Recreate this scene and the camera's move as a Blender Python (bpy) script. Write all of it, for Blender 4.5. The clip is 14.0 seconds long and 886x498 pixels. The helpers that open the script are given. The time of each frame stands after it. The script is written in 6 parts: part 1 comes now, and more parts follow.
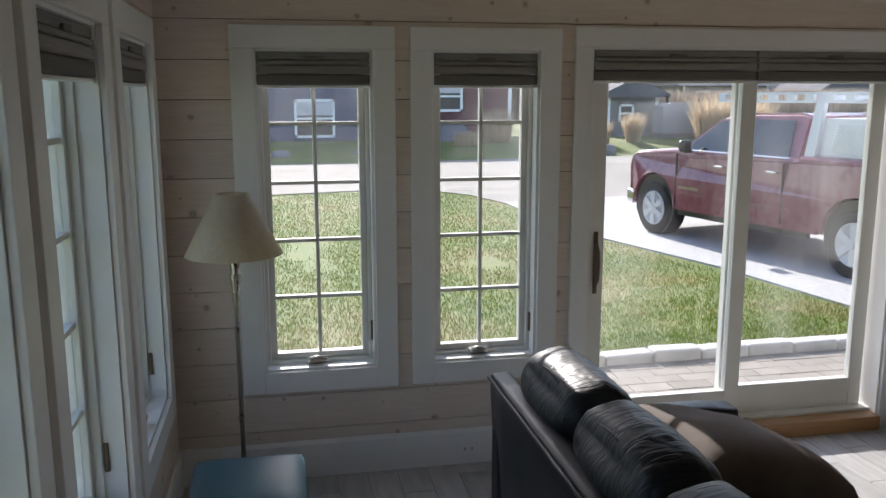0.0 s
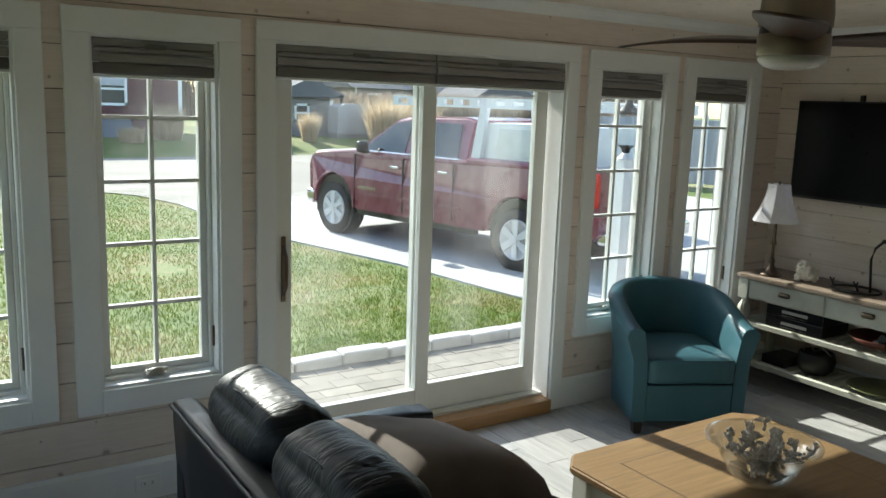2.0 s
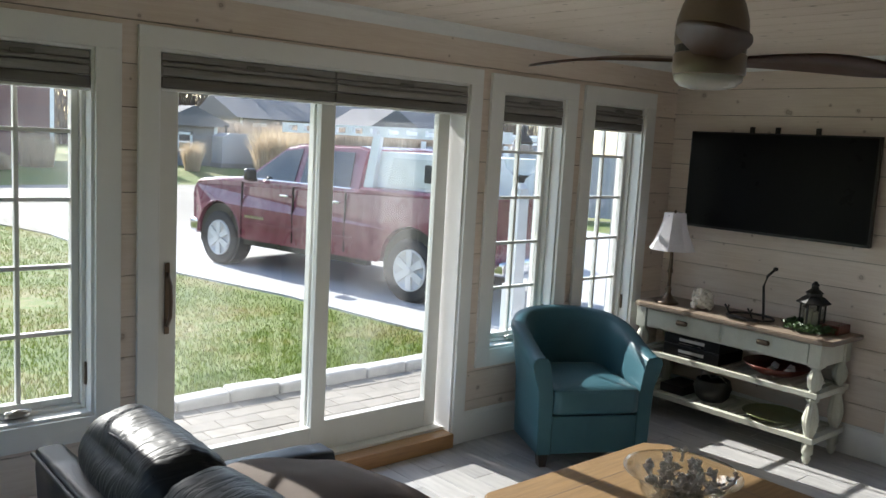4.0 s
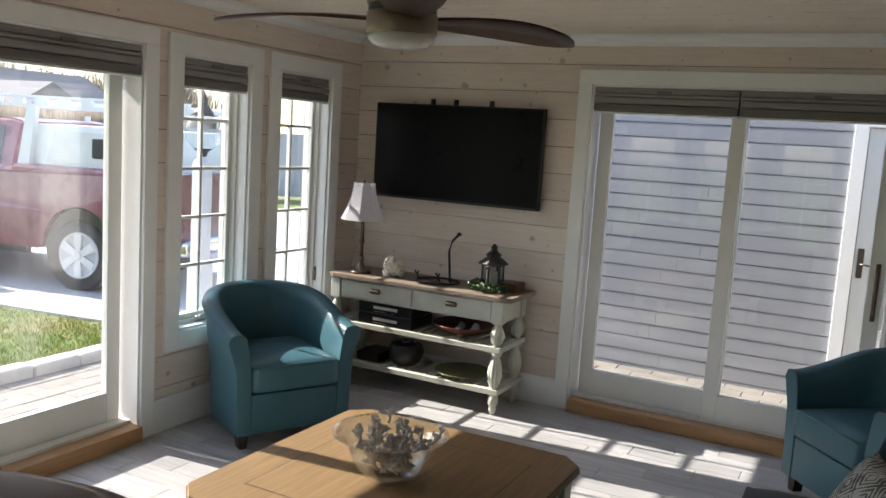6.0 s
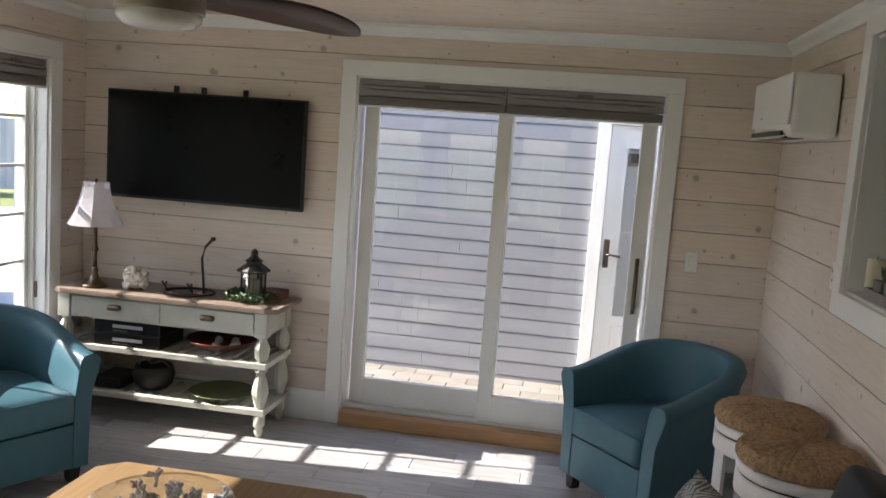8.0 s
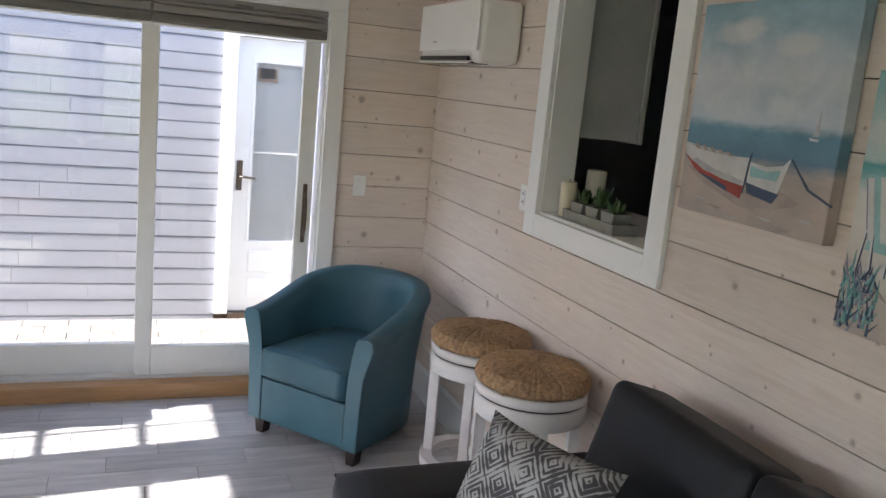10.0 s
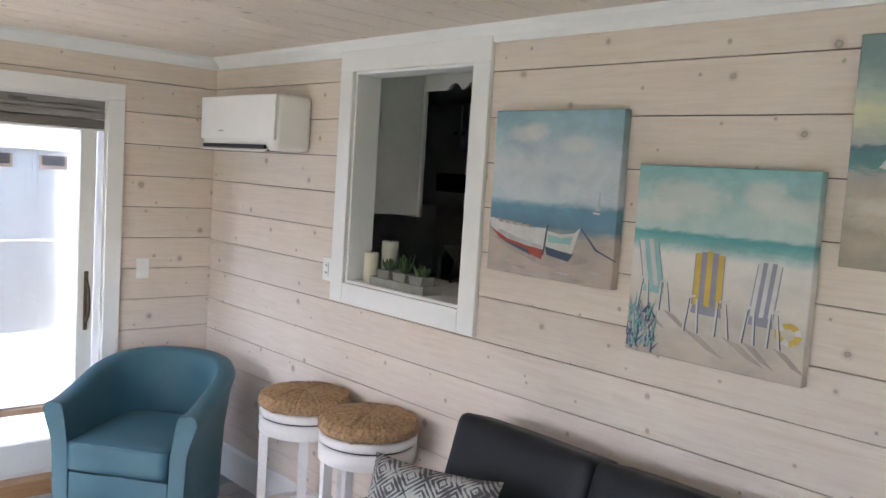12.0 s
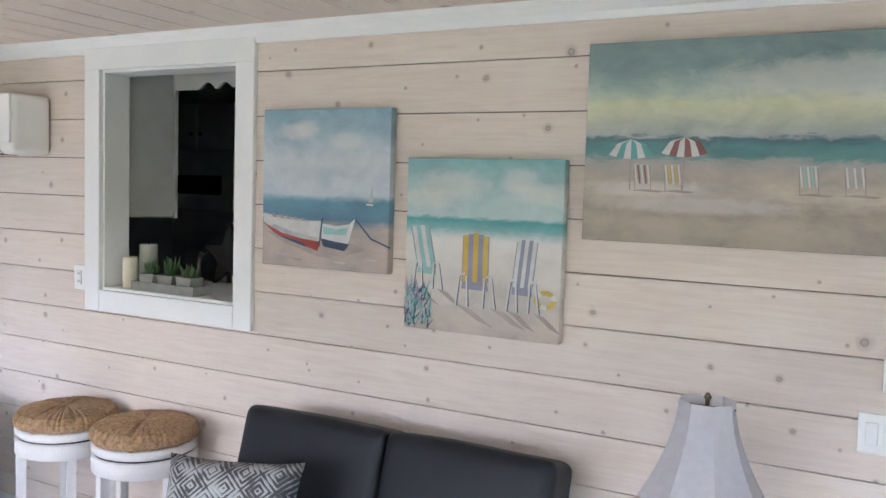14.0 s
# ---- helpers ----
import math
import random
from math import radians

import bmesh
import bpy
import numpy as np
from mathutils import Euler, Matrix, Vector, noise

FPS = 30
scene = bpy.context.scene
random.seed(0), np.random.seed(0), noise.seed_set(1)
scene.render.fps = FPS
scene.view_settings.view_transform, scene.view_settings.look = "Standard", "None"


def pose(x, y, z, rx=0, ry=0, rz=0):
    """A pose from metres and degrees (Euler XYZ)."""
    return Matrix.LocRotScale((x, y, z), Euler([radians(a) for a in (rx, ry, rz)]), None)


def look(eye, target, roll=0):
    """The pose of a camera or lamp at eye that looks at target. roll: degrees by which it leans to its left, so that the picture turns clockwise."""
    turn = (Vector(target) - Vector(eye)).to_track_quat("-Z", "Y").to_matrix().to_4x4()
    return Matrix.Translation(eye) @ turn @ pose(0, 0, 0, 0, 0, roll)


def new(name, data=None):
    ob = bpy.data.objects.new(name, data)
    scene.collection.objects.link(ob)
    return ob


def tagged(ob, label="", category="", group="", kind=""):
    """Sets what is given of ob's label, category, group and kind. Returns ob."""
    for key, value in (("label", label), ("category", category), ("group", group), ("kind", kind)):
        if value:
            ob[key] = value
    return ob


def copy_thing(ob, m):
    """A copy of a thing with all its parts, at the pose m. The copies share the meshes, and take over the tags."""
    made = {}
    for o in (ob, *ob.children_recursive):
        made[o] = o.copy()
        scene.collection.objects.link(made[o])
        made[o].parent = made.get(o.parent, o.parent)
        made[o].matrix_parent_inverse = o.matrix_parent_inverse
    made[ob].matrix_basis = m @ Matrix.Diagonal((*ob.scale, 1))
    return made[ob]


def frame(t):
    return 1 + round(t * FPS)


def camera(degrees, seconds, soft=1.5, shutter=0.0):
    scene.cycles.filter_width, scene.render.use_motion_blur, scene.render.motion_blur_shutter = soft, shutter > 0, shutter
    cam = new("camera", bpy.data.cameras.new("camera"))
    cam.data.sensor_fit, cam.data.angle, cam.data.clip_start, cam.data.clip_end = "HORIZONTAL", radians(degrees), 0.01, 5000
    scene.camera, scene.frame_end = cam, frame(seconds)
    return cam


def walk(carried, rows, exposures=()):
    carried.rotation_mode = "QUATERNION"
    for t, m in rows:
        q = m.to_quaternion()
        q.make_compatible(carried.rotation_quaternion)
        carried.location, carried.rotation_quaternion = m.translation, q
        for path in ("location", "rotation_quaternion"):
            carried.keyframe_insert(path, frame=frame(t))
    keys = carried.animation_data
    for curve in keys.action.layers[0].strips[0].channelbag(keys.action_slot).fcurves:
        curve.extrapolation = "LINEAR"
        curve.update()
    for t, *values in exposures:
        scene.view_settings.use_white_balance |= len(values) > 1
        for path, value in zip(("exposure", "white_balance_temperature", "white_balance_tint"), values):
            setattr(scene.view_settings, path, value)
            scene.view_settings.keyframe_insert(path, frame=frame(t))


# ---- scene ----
cam = camera(56.0, 14.0)
PATH = [
    (0, (-5.363, -3.995, 1.879), (-4.984, -2.064, 1.521), -0.1),
    (0.5, (-5.347, -3.883, 1.891), (-4.751, -2.01, 1.522), 1.1),
    (1, (-5.329, -3.838, 1.889), (-4.503, -2.053, 1.526), 0.9),
    (1.5, (-5.309, -3.809, 1.879), (-4.325, -2.107, 1.51), 1.1),
    (2, (-5.319, -3.769, 1.871), (-4.239, -2.122, 1.523), 2.0),
    (2.5, (-5.298, -3.736, 1.852), (-4.154, -2.129, 1.523), 1.9),
    (3, (-5.269, -3.689, 1.822), (-4.084, -2.107, 1.513), 2.1),
    (5.5, (-5.236, -3.429, 1.764), (-3.602, -2.296, 1.545), 3.6),
    (6, (-5.19, -3.439, 1.729), (-3.428, -2.529, 1.469), 3.6),
    (6.5, (-5.183, -3.403, 1.748), (-3.345, -2.673, 1.454), 3.5),
    (7, (-5.143, -3.323, 1.784), (-3.252, -2.757, 1.463), 3.4),
    (7.5, (-5.008, -3.221, 1.772), (-3.078, -2.767, 1.506), 3.6),
    (10, (-4.512, -2.524, 1.786), (-2.687, -3.249, 1.407), 5.5),
    (10.5, (-4.455, -2.279, 1.809), (-2.779, -3.318, 1.474), 3.8),
    (11, (-4.476, -2.139, 1.82), (-2.922, -3.368, 1.544), 3.3),
    (11.5, (-4.57, -1.982, 1.824), (-3.067, -3.279, 1.581), 3.1),
    (12, (-4.619, -1.81, 1.842), (-3.16, -3.167, 1.666), 3.7),
    (12.5, (-4.591, -1.642, 1.832), (-3.252, -3.114, 1.639), 1.7),
    (13, (-4.586, -1.558, 1.832), (-3.338, -3.111, 1.665), 1.6),
    (13.5, (-4.576, -1.536, 1.816), (-3.425, -3.166, 1.669), 1.5),
    (14, (-4.564, -1.548, 1.812), (-3.628, -3.309, 1.668), 1.8),
]
EXPOSURES = [(0.0, 1.25, 6350, 19), (1.5, 1.40, 6450, 5), (3.0, 1.58, 6200, 10), (5.5, 1.54, 6500, 16), (6.1, 1.95, 6550, 17), (7.5, 2.22, 6600, 20), (10.0, 2.8, 6250, 22), (11.0, 3.3, 6150, 25), (12.0, 3.45, 6050, 23), (14.0, 3.7, 5800, 23)]
walk(cam, [(t, look(eye, target, roll)) for t, eye, target, roll in PATH], EXPOSURES)

# ---- world and sun ----
SUN_DIR = Vector((0.091, -1.0, -0.634)).normalized()
world = bpy.data.worlds.new("sky")
scene.world = world
world.use_nodes = True
wn = world.node_tree
sky = wn.nodes.new("ShaderNodeTexSky")
sky.sky_type = "NISHITA"
sky.sun_disc = False
sky.sun_elevation = math.asin(-SUN_DIR.z)
sky.sun_rotation = math.atan2(-SUN_DIR.x, -SUN_DIR.y)
wn.nodes["Background"].inputs["Strength"].default_value = 0.15
wn.links.new(sky.outputs[0], wn.nodes["Background"].inputs["Color"])
sun = bpy.data.lights.new("sun", "SUN")
sun.energy, sun.angle, sun.color = 4.0, radians(0.5), (1.0, 0.95, 0.87)
sun_ob = new("sun", sun)
sun_ob.matrix_world = look((0, 0, 20), Vector((0, 0, 20)) + SUN_DIR)


# ---- materials ----
def node_mat(name):
    m = bpy.data.materials.new(name)
    m.use_nodes = True
    t = m.node_tree
    return m, t, t.nodes["Principled BSDF"], t.nodes.new


def coords(t, stretch=(1, 1, 1), shuffle=False):
    c = t.nodes.new("ShaderNodeTexCoord")
    v = c.outputs["Object"]
    if shuffle:
        info = t.nodes.new("ShaderNodeObjectInfo")
        mul = t.nodes.new("ShaderNodeVectorMath")
        mul.operation = "MULTIPLY"
        t.links.new(info.outputs["Random"], mul.inputs[0])
        mul.inputs[1].default_value = (37.0, 11.0, 23.0)
        add = t.nodes.new("ShaderNodeVectorMath")
        t.links.new(v, add.inputs[0])
        t.links.new(mul.outputs[0], add.inputs[1])
        v = add.outputs[0]
    mp = t.nodes.new("ShaderNodeMapping")
    mp.inputs["Scale"].default_value = stretch
    t.links.new(v, mp.inputs["Vector"])
    return mp.outputs[0]


def noise_tex(t, vec, scale, detail=4.0, rough=0.55, distort=0.0):
    n = t.nodes.new("ShaderNodeTexNoise")
    n.inputs["Scale"].default_value = scale
    n.inputs["Detail"].default_value = detail
    n.inputs["Roughness"].default_value = rough
    n.inputs["Distortion"].default_value = distort
    t.links.new(vec, n.inputs["Vector"])
    return n.outputs["Fac"]


def ramp(t, fac, stops):
    r = t.nodes.new("ShaderNodeValToRGB")
    e = r.color_ramp.elements
    while len(e) < len(stops):
        e.new(0.5)
    for el, (p, c) in zip(e, stops):
        el.position, el.color = p, (*c, 1) if len(c) == 3 else c
    t.links.new(fac, r.inputs["Fac"])
    return r.outputs["Color"]


def mix(t, fac, a, b, mode="MIX"):
    m = t.nodes.new("ShaderNodeMix")
    m.data_type, m.blend_type = "RGBA", mode
    for sock, val in ((m.inputs[0], fac), (m.inputs[6], a), (m.inputs[7], b)):
        if isinstance(val, bpy.types.NodeSocket):
            t.links.new(val, sock)
        elif isinstance(val, (int, float)):
            sock.default_value = val
        else:
            sock.default_value = (*val, 1)
    return m.outputs[2]


def bump(t, b, height, strength, dist=0.004):
    n = t.nodes.new("ShaderNodeBump")
    n.inputs["Strength"].default_value = strength
    n.inputs["Distance"].default_value = dist
    t.links.new(height, n.inputs["Height"])
    t.links.new(n.outputs[0], b.inputs["Normal"])


def mat(name, c1, c2=None, scale=6, rough=0.5, metal=0.0, bumps=0.12, bscale=90, stretch=(1, 1, 1), coat=0.0, shuffle=False, vary=0.0, grain=0.25):
    m, t, b, nn = node_mat(name)
    c2 = c2 or tuple(x * 0.82 for x in c1)
    vec = coords(t, stretch, shuffle)
    big = noise_tex(t, vec, scale)
    fine = noise_tex(t, vec, bscale, 3)
    col = ramp(t, big, [(0.3, c2), (0.68, c1)])
    col = mix(t, grain, col, ramp(t, fine, [(0.3, tuple(x * 0.75 for x in c1)), (0.7, c1)]))
    if vary:
        info = nn("ShaderNodeObjectInfo")
        shade = ramp(t, info.outputs["Random"], [(0.0, (1 - vary,) * 3), (1.0, (1, 1, 1))])
        col = mix(t, 1.0, col, shade, "MULTIPLY")
    t.links.new(col, b.inputs["Base Color"])
    rr = nn("ShaderNodeMapRange")
    rr.inputs[3].default_value, rr.inputs[4].default_value = max(0.02, rough - 0.08), min(1, rough + 0.08)
    t.links.new(big, rr.inputs[0])
    t.links.new(rr.outputs[0], b.inputs["Roughness"])
    b.inputs["Metallic"].default_value = metal
    b.inputs["Coat Weight"].default_value = coat
    if bumps:
        bump(t, b, fine, bumps)
    return m


def leaf_mat(name, c1, c2, scale):
    """Thin dry or green leaf that lets light through."""
    m, t, b, nn = node_mat(name)
    col = ramp(t, noise_tex(t, coords(t), scale), [(0.35, c2), (0.65, c1)])
    t.links.new(col, b.inputs["Base Color"])
    b.inputs["Roughness"].default_value = 0.7
    tl, mx = nn("ShaderNodeBsdfTranslucent"), nn("ShaderNodeMixShader")
    t.links.new(col, tl.inputs["Color"])
    mx.inputs[0].default_value = 0.5
    t.links.new(b.outputs[0], mx.inputs[1])
    t.links.new(tl.outputs[0], mx.inputs[2])
    t.links.new(mx.outputs[0], t.nodes["Material Output"].inputs["Surface"])
    return m


def plank_mat(name, light, dark, knot, across=2):
    """Whitewashed knotty pine, its grain along local x."""
    m, t, b, nn = node_mat(name)
    vec = coords(t, (1, 1, 1), True)
    grain = noise_tex(t, coords(t, (1.3, 20, 20), True), 3.0, 6, 0.65, 0.9)
    cloud = noise_tex(t, vec, 2.2, 3)
    col = ramp(t, grain, [(0.25, dark), (0.6, light)])
    col = mix(t, 0.35, col, ramp(t, cloud, [(0.3, dark), (0.7, light)]))
    # knots: sparse dark ovals with a halo
    warp = noise_tex(t, vec, 30, 3)
    sep = nn("ShaderNodeSeparateXYZ")
    t.links.new(vec, sep.inputs[0])
    comb = nn("ShaderNodeCombineXYZ")
    t.links.new(sep.outputs[0], comb.inputs[0])
    t.links.new(sep.outputs[across], comb.inputs[1])
    vor = nn("ShaderNodeTexVoronoi")
    vor.voronoi_dimensions = "2D"
    vor.inputs["Scale"].default_value = 4.8
    t.links.new(comb.outputs[0], vor.inputs["Vector"])
    addw = nn("ShaderNodeMath")
    addw.operation = "MULTIPLY_ADD"
    t.links.new(warp, addw.inputs[0])
    addw.inputs[1].default_value = 0.085
    rnd = nn("ShaderNodeSeparateColor")
    t.links.new(vor.outputs["Color"], rnd.inputs[0])
    size = nn("ShaderNodeMath")
    size.operation = "MULTIPLY_ADD"
    t.links.new(rnd.outputs[0], size.inputs[0])
    size.inputs[1].default_value, size.inputs[2].default_value = 2.2, 0.68
    big = nn("ShaderNodeMath")
    big.operation = "MULTIPLY"
    t.links.new(vor.outputs["Distance"], big.inputs[0])
    t.links.new(size.outputs[0], big.inputs[1])
    t.links.new(big.outputs[0], addw.inputs[2])
    spot = ramp(t, addw.outputs[0], [(0.068, (0.55, 0.55, 0.55)), (0.080, (0.85, 0.85, 0.85)), (0.092, (0.28, 0.28, 0.28)), (0.15, (0, 0, 0))])
    col = mix(t, spot, col, knot)
    info = nn("ShaderNodeObjectInfo")
    col = mix(t, 1.0, col, ramp(t, info.outputs["Random"], [(0, (0.88, 0.88, 0.88)), (1, (1, 1, 1))]), "MULTIPLY")
    t.links.new(col, b.inputs["Base Color"])
    b.inputs["Roughness"].default_value = 0.55
    bump(t, b, grain, 0.12)
    return m


def leather_mat(name, c1, c2, rough, crease):
    """Leather with fine pores and creases that run across local x."""
    m = mat(name, c1, c2, rough=rough, bumps=0)
    t = m.node_tree
    b = t.nodes["Principled BSDF"]
    pores = noise_tex(t, coords(t), 170, 2)
    fold = noise_tex(t, coords(t, (14, 3.5, 5)), 1.2, 2.5, 0.5, 0.8)
    ridge = ramp(t, fold, [(0.36, (0.8, 0.8, 0.8)), (0.48, (0.15, 0.15, 0.15)), (0.54, (0.9, 0.9, 0.9)), (0.66, (0.45, 0.45, 0.45))])
    bump(t, b, mix(t, 0.06, ridge, pores), crease, 0.012)
    return m


def glass_mat(name, tint, base_gloss=0.05, dust=0.0):
    m, t, b, nn = node_mat(name)
    t.nodes.remove(b)
    tr, gl, mx = nn("ShaderNodeBsdfTransparent"), nn("ShaderNodeBsdfGlossy"), nn("ShaderNodeMixShader")
    tr.inputs[0].default_value = (*tint, 1)
    gl.inputs["Roughness"].default_value = 0.02
    lw, pw, ma = nn("ShaderNodeLayerWeight"), nn("ShaderNodeMath"), nn("ShaderNodeMath")
    pw.operation, ma.operation = "POWER", "MULTIPLY_ADD"
    lw.inputs[0].default_value = 0.5
    t.links.new(lw.outputs["Facing"], pw.inputs[0])
    pw.inputs[1].default_value = 4.0
    t.links.new(pw.outputs[0], ma.inputs[0])
    ma.inputs[1].default_value, ma.inputs[2].default_value = 0.5, base_gloss
    t.links.new(ma.outputs[0], mx.inputs[0])
    t.links.new(tr.outputs[0], mx.inputs[1])
    t.links.new(gl.outputs[0], mx.inputs[2])
    out = mx.outputs[0]
    if dust:
        tl, dm = nn("ShaderNodeBsdfTranslucent"), nn("ShaderNodeMixShader")
        film = ramp(t, noise_tex(t, coords(t, (1.3, 1.3, 0.8)), 1.6, 5), [(0.42, (0, 0, 0)), (0.75, (dust, dust, dust))])
        t.links.new(film, dm.inputs[0])
        t.links.new(out, dm.inputs[1])
        t.links.new(tl.outputs[0], dm.inputs[2])
        out = dm.outputs[0]
    t.links.new(out, t.nodes["Material Output"].inputs["Surface"])
    return m


PINE = plank_mat("whitewashed_pine", (0.84, 0.745, 0.665), (0.69, 0.575, 0.49), (0.27, 0.195, 0.155))
CEIL_PINE = plank_mat("ceiling_pine", (0.80, 0.71, 0.62), (0.68, 0.58, 0.48), (0.28, 0.21, 0.16), 1)
GAP = mat("gap", (0.10, 0.06, 0.04))
WHITE = mat("white_trim", (0.86, 0.87, 0.86), (0.82, 0.83, 0.82), scale=3, rough=0.4, bumps=0.015, bscale=45, grain=0.05)
VINYL = mat("vinyl_sash", (0.78, 0.78, 0.74), (0.74, 0.74, 0.70), rough=0.35, bumps=0.015, bscale=45, grain=0.06)
GLASS = glass_mat("window_glass", (0.96, 0.98, 0.97), 0.05, 0.038)
OAK = mat("oak_sill", (0.50, 0.28, 0.12), (0.36, 0.19, 0.08), stretch=(2, 30, 30), scale=3, rough=0.4, bumps=0.15)
TILE = mat("floor_tile", (0.56, 0.55, 0.54), (0.36, 0.355, 0.36), stretch=(2.2, 16, 16), scale=1.6, rough=0.36, bumps=0.12, bscale=14, shuffle=True, vary=0.22)
GROUT = mat("grout", (0.26, 0.25, 0.24), rough=0.9)
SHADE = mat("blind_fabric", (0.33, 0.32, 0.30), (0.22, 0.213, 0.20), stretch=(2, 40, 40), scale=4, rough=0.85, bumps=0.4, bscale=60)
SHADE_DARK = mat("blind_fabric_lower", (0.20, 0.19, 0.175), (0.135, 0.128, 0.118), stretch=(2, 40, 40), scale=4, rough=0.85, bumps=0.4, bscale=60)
BRONZE = mat("bronze", (0.16, 0.12, 0.09), rough=0.35, metal=0.9)
NICKEL = mat("nickel", (0.55, 0.52, 0.47), rough=0.28, metal=1.0)
BLACK_LEATHER = leather_mat("black_leather", (0.008, 0.0105, 0.016), (0.005, 0.007, 0.010), 0.46, 0.26)
BLACK_LEATHER.node_tree.nodes["Principled BSDF"].inputs["Specular IOR Level"].default_value = 0.36
BLACK_SMOOTH = mat("smooth_black_leather", (0.008, 0.010, 0.015), (0.005, 0.0065, 0.009), scale=3, rough=0.36, bumps=0.15, bscale=170)
BLACK_SMOOTH.node_tree.nodes["Principled BSDF"].inputs["Specular IOR Level"].default_value = 0.3
NAVY_LEATHER = mat("charcoal_leather", (0.012, 0.0135, 0.017), (0.008, 0.009, 0.012), rough=0.5, bumps=0.3, bscale=160)
NAVY_LEATHER.node_tree.nodes["Principled BSDF"].inputs["Specular IOR Level"].default_value = 0.3
TEAL = mat("teal_leather", (0.052, 0.138, 0.172), (0.038, 0.106, 0.135), scale=4, rough=0.42, bumps=0.22, bscale=180)
TEAL.node_tree.nodes["Principled BSDF"].inputs["Specular IOR Level"].default_value = 0.32
DARK_WOOD = mat("dark_wood", (0.03, 0.018, 0.012), rough=0.4)
TAUPE = mat("taupe_suede", (0.155, 0.125, 0.108), (0.105, 0.084, 0.073), rough=0.9, bumps=0.4, bscale=220)
TABLE_WOOD = mat("table_oak", (0.275, 0.178, 0.088), (0.175, 0.110, 0.053), stretch=(1.5, 22, 22), scale=2.5, rough=0.5, bumps=0.12)
TABLE_WOOD.node_tree.nodes["Principled BSDF"].inputs["Specular IOR Level"].default_value = 0.22
CREAM = mat("cream_paint", (0.66, 0.66, 0.56), (0.56, 0.56, 0.47), rough=0.5, scale=9)
CONSOLE_TOP = mat("console_top_wood", (0.30, 0.235, 0.18), (0.19, 0.145, 0.11), stretch=(22, 2, 22), scale=2.5, rough=0.45, bumps=0.2)
BLACK = mat("black_plastic", (0.012, 0.012, 0.013), rough=0.3, bumps=0.03)
SCREEN = mat("tv_screen", (0.004, 0.004, 0.005), rough=0.3, bumps=0.0)
SCREEN.node_tree.nodes["Principled BSDF"].inputs["Specular IOR Level"].default_value = 0.09
IRON = mat("black_iron", (0.02, 0.019, 0.018), rough=0.55, bumps=0.3)
PLASTIC = mat("white_plastic", (0.87, 0.87, 0.85), (0.84, 0.84, 0.82), rough=0.35, bumps=0.01, grain=0.04)
LINEN = leaf_mat("lampshade_white", (0.89, 0.88, 0.90), (0.84, 0.83, 0.86), 40)
LINEN_CREAM = leaf_mat("lampshade_cream", (0.78, 0.70, 0.53), (0.72, 0.64, 0.48), 40)
RUSH = mat("rush", (0.47, 0.30, 0.155), (0.15, 0.08, 0.04), scale=55, rough=0.75, bumps=1.0, bscale=110)
WALNUT = mat("fan_blade_wood", (0.085, 0.038, 0.024), (0.05, 0.022, 0.014), stretch=(2, 30, 30), scale=2, rough=0.4)
FAN_METAL = mat("brushed_fan_metal", (0.30, 0.25, 0.20), rough=0.42, metal=0.8, bscale=200)
OPAL = mat("opal_glass", (0.80, 0.80, 0.76), rough=0.25, bumps=0.0)
WAX = mat("candle_wax", (0.80, 0.74, 0.56), rough=0.5, bumps=0.05)
LEAF = mat("green_leaf", (0.05, 0.11, 0.03), (0.025, 0.06, 0.015), scale=20, rough=0.5)
CORAL = mat("coral", (0.84, 0.81, 0.74), (0.70, 0.65, 0.56), scale=25, rough=0.9, bumps=0.2, bscale=120)
CORAL_GREY = mat("coral_grey", (0.82, 0.78, 0.73), (0.64, 0.59, 0.54), scale=25, rough=0.9, bumps=0.25, bscale=120)
CLEAR = glass_mat("clear_glass", (0.93, 0.95, 0.95), 0.10)
RED_WOOD = mat("red_brown_wood", (0.15, 0.035, 0.02), rough=0.35)
GREEN_GLAZE = mat("green_glaze", (0.16, 0.19, 0.07), (0.1, 0.12, 0.04), rough=0.3)
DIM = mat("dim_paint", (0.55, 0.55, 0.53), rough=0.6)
WHITE_WOOD = mat("stool_white", (0.76, 0.74, 0.72), (0.66, 0.64, 0.62), rough=0.5)
# outside


def turf(name, thin):
    """Green turf going to olive and straw in patches; blades let light through."""
    m, t, b, nn = node_mat(name)
    big = noise_tex(t, coords(t), 0.55, 4, 0.6)
    small = noise_tex(t, coords(t), 7.0, 4, 0.7)
    both = nn("ShaderNodeMath")
    both.operation = "MULTIPLY_ADD"
    t.links.new(small, both.inputs[0])
    both.inputs[1].default_value = 0.75
    t.links.new(big, both.inputs[2])
    col = ramp(t, both.outputs[0], [(0.66, (0.074, 0.126, 0.013)), (0.86, (0.118, 0.160, 0.024)), (1.0, (0.185, 0.175, 0.055))])
    t.links.new(col, b.inputs["Base Color"])
    b.inputs["Roughness"].default_value = 0.85
    if thin:
        tl, mx = nn("ShaderNodeBsdfTranslucent"), nn("ShaderNodeMixShader")
        t.links.new(col, tl.inputs["Color"])
        mx.inputs[0].default_value = 0.5
        t.links.new(b.outputs[0], mx.inputs[1])
        t.links.new(tl.outputs[0], mx.inputs[2])
        t.links.new(mx.outputs[0], t.nodes["Material Output"].inputs["Surface"])
    else:
        bump(t, b, noise_tex(t, coords(t), 30, 3), 0.9)
    return m


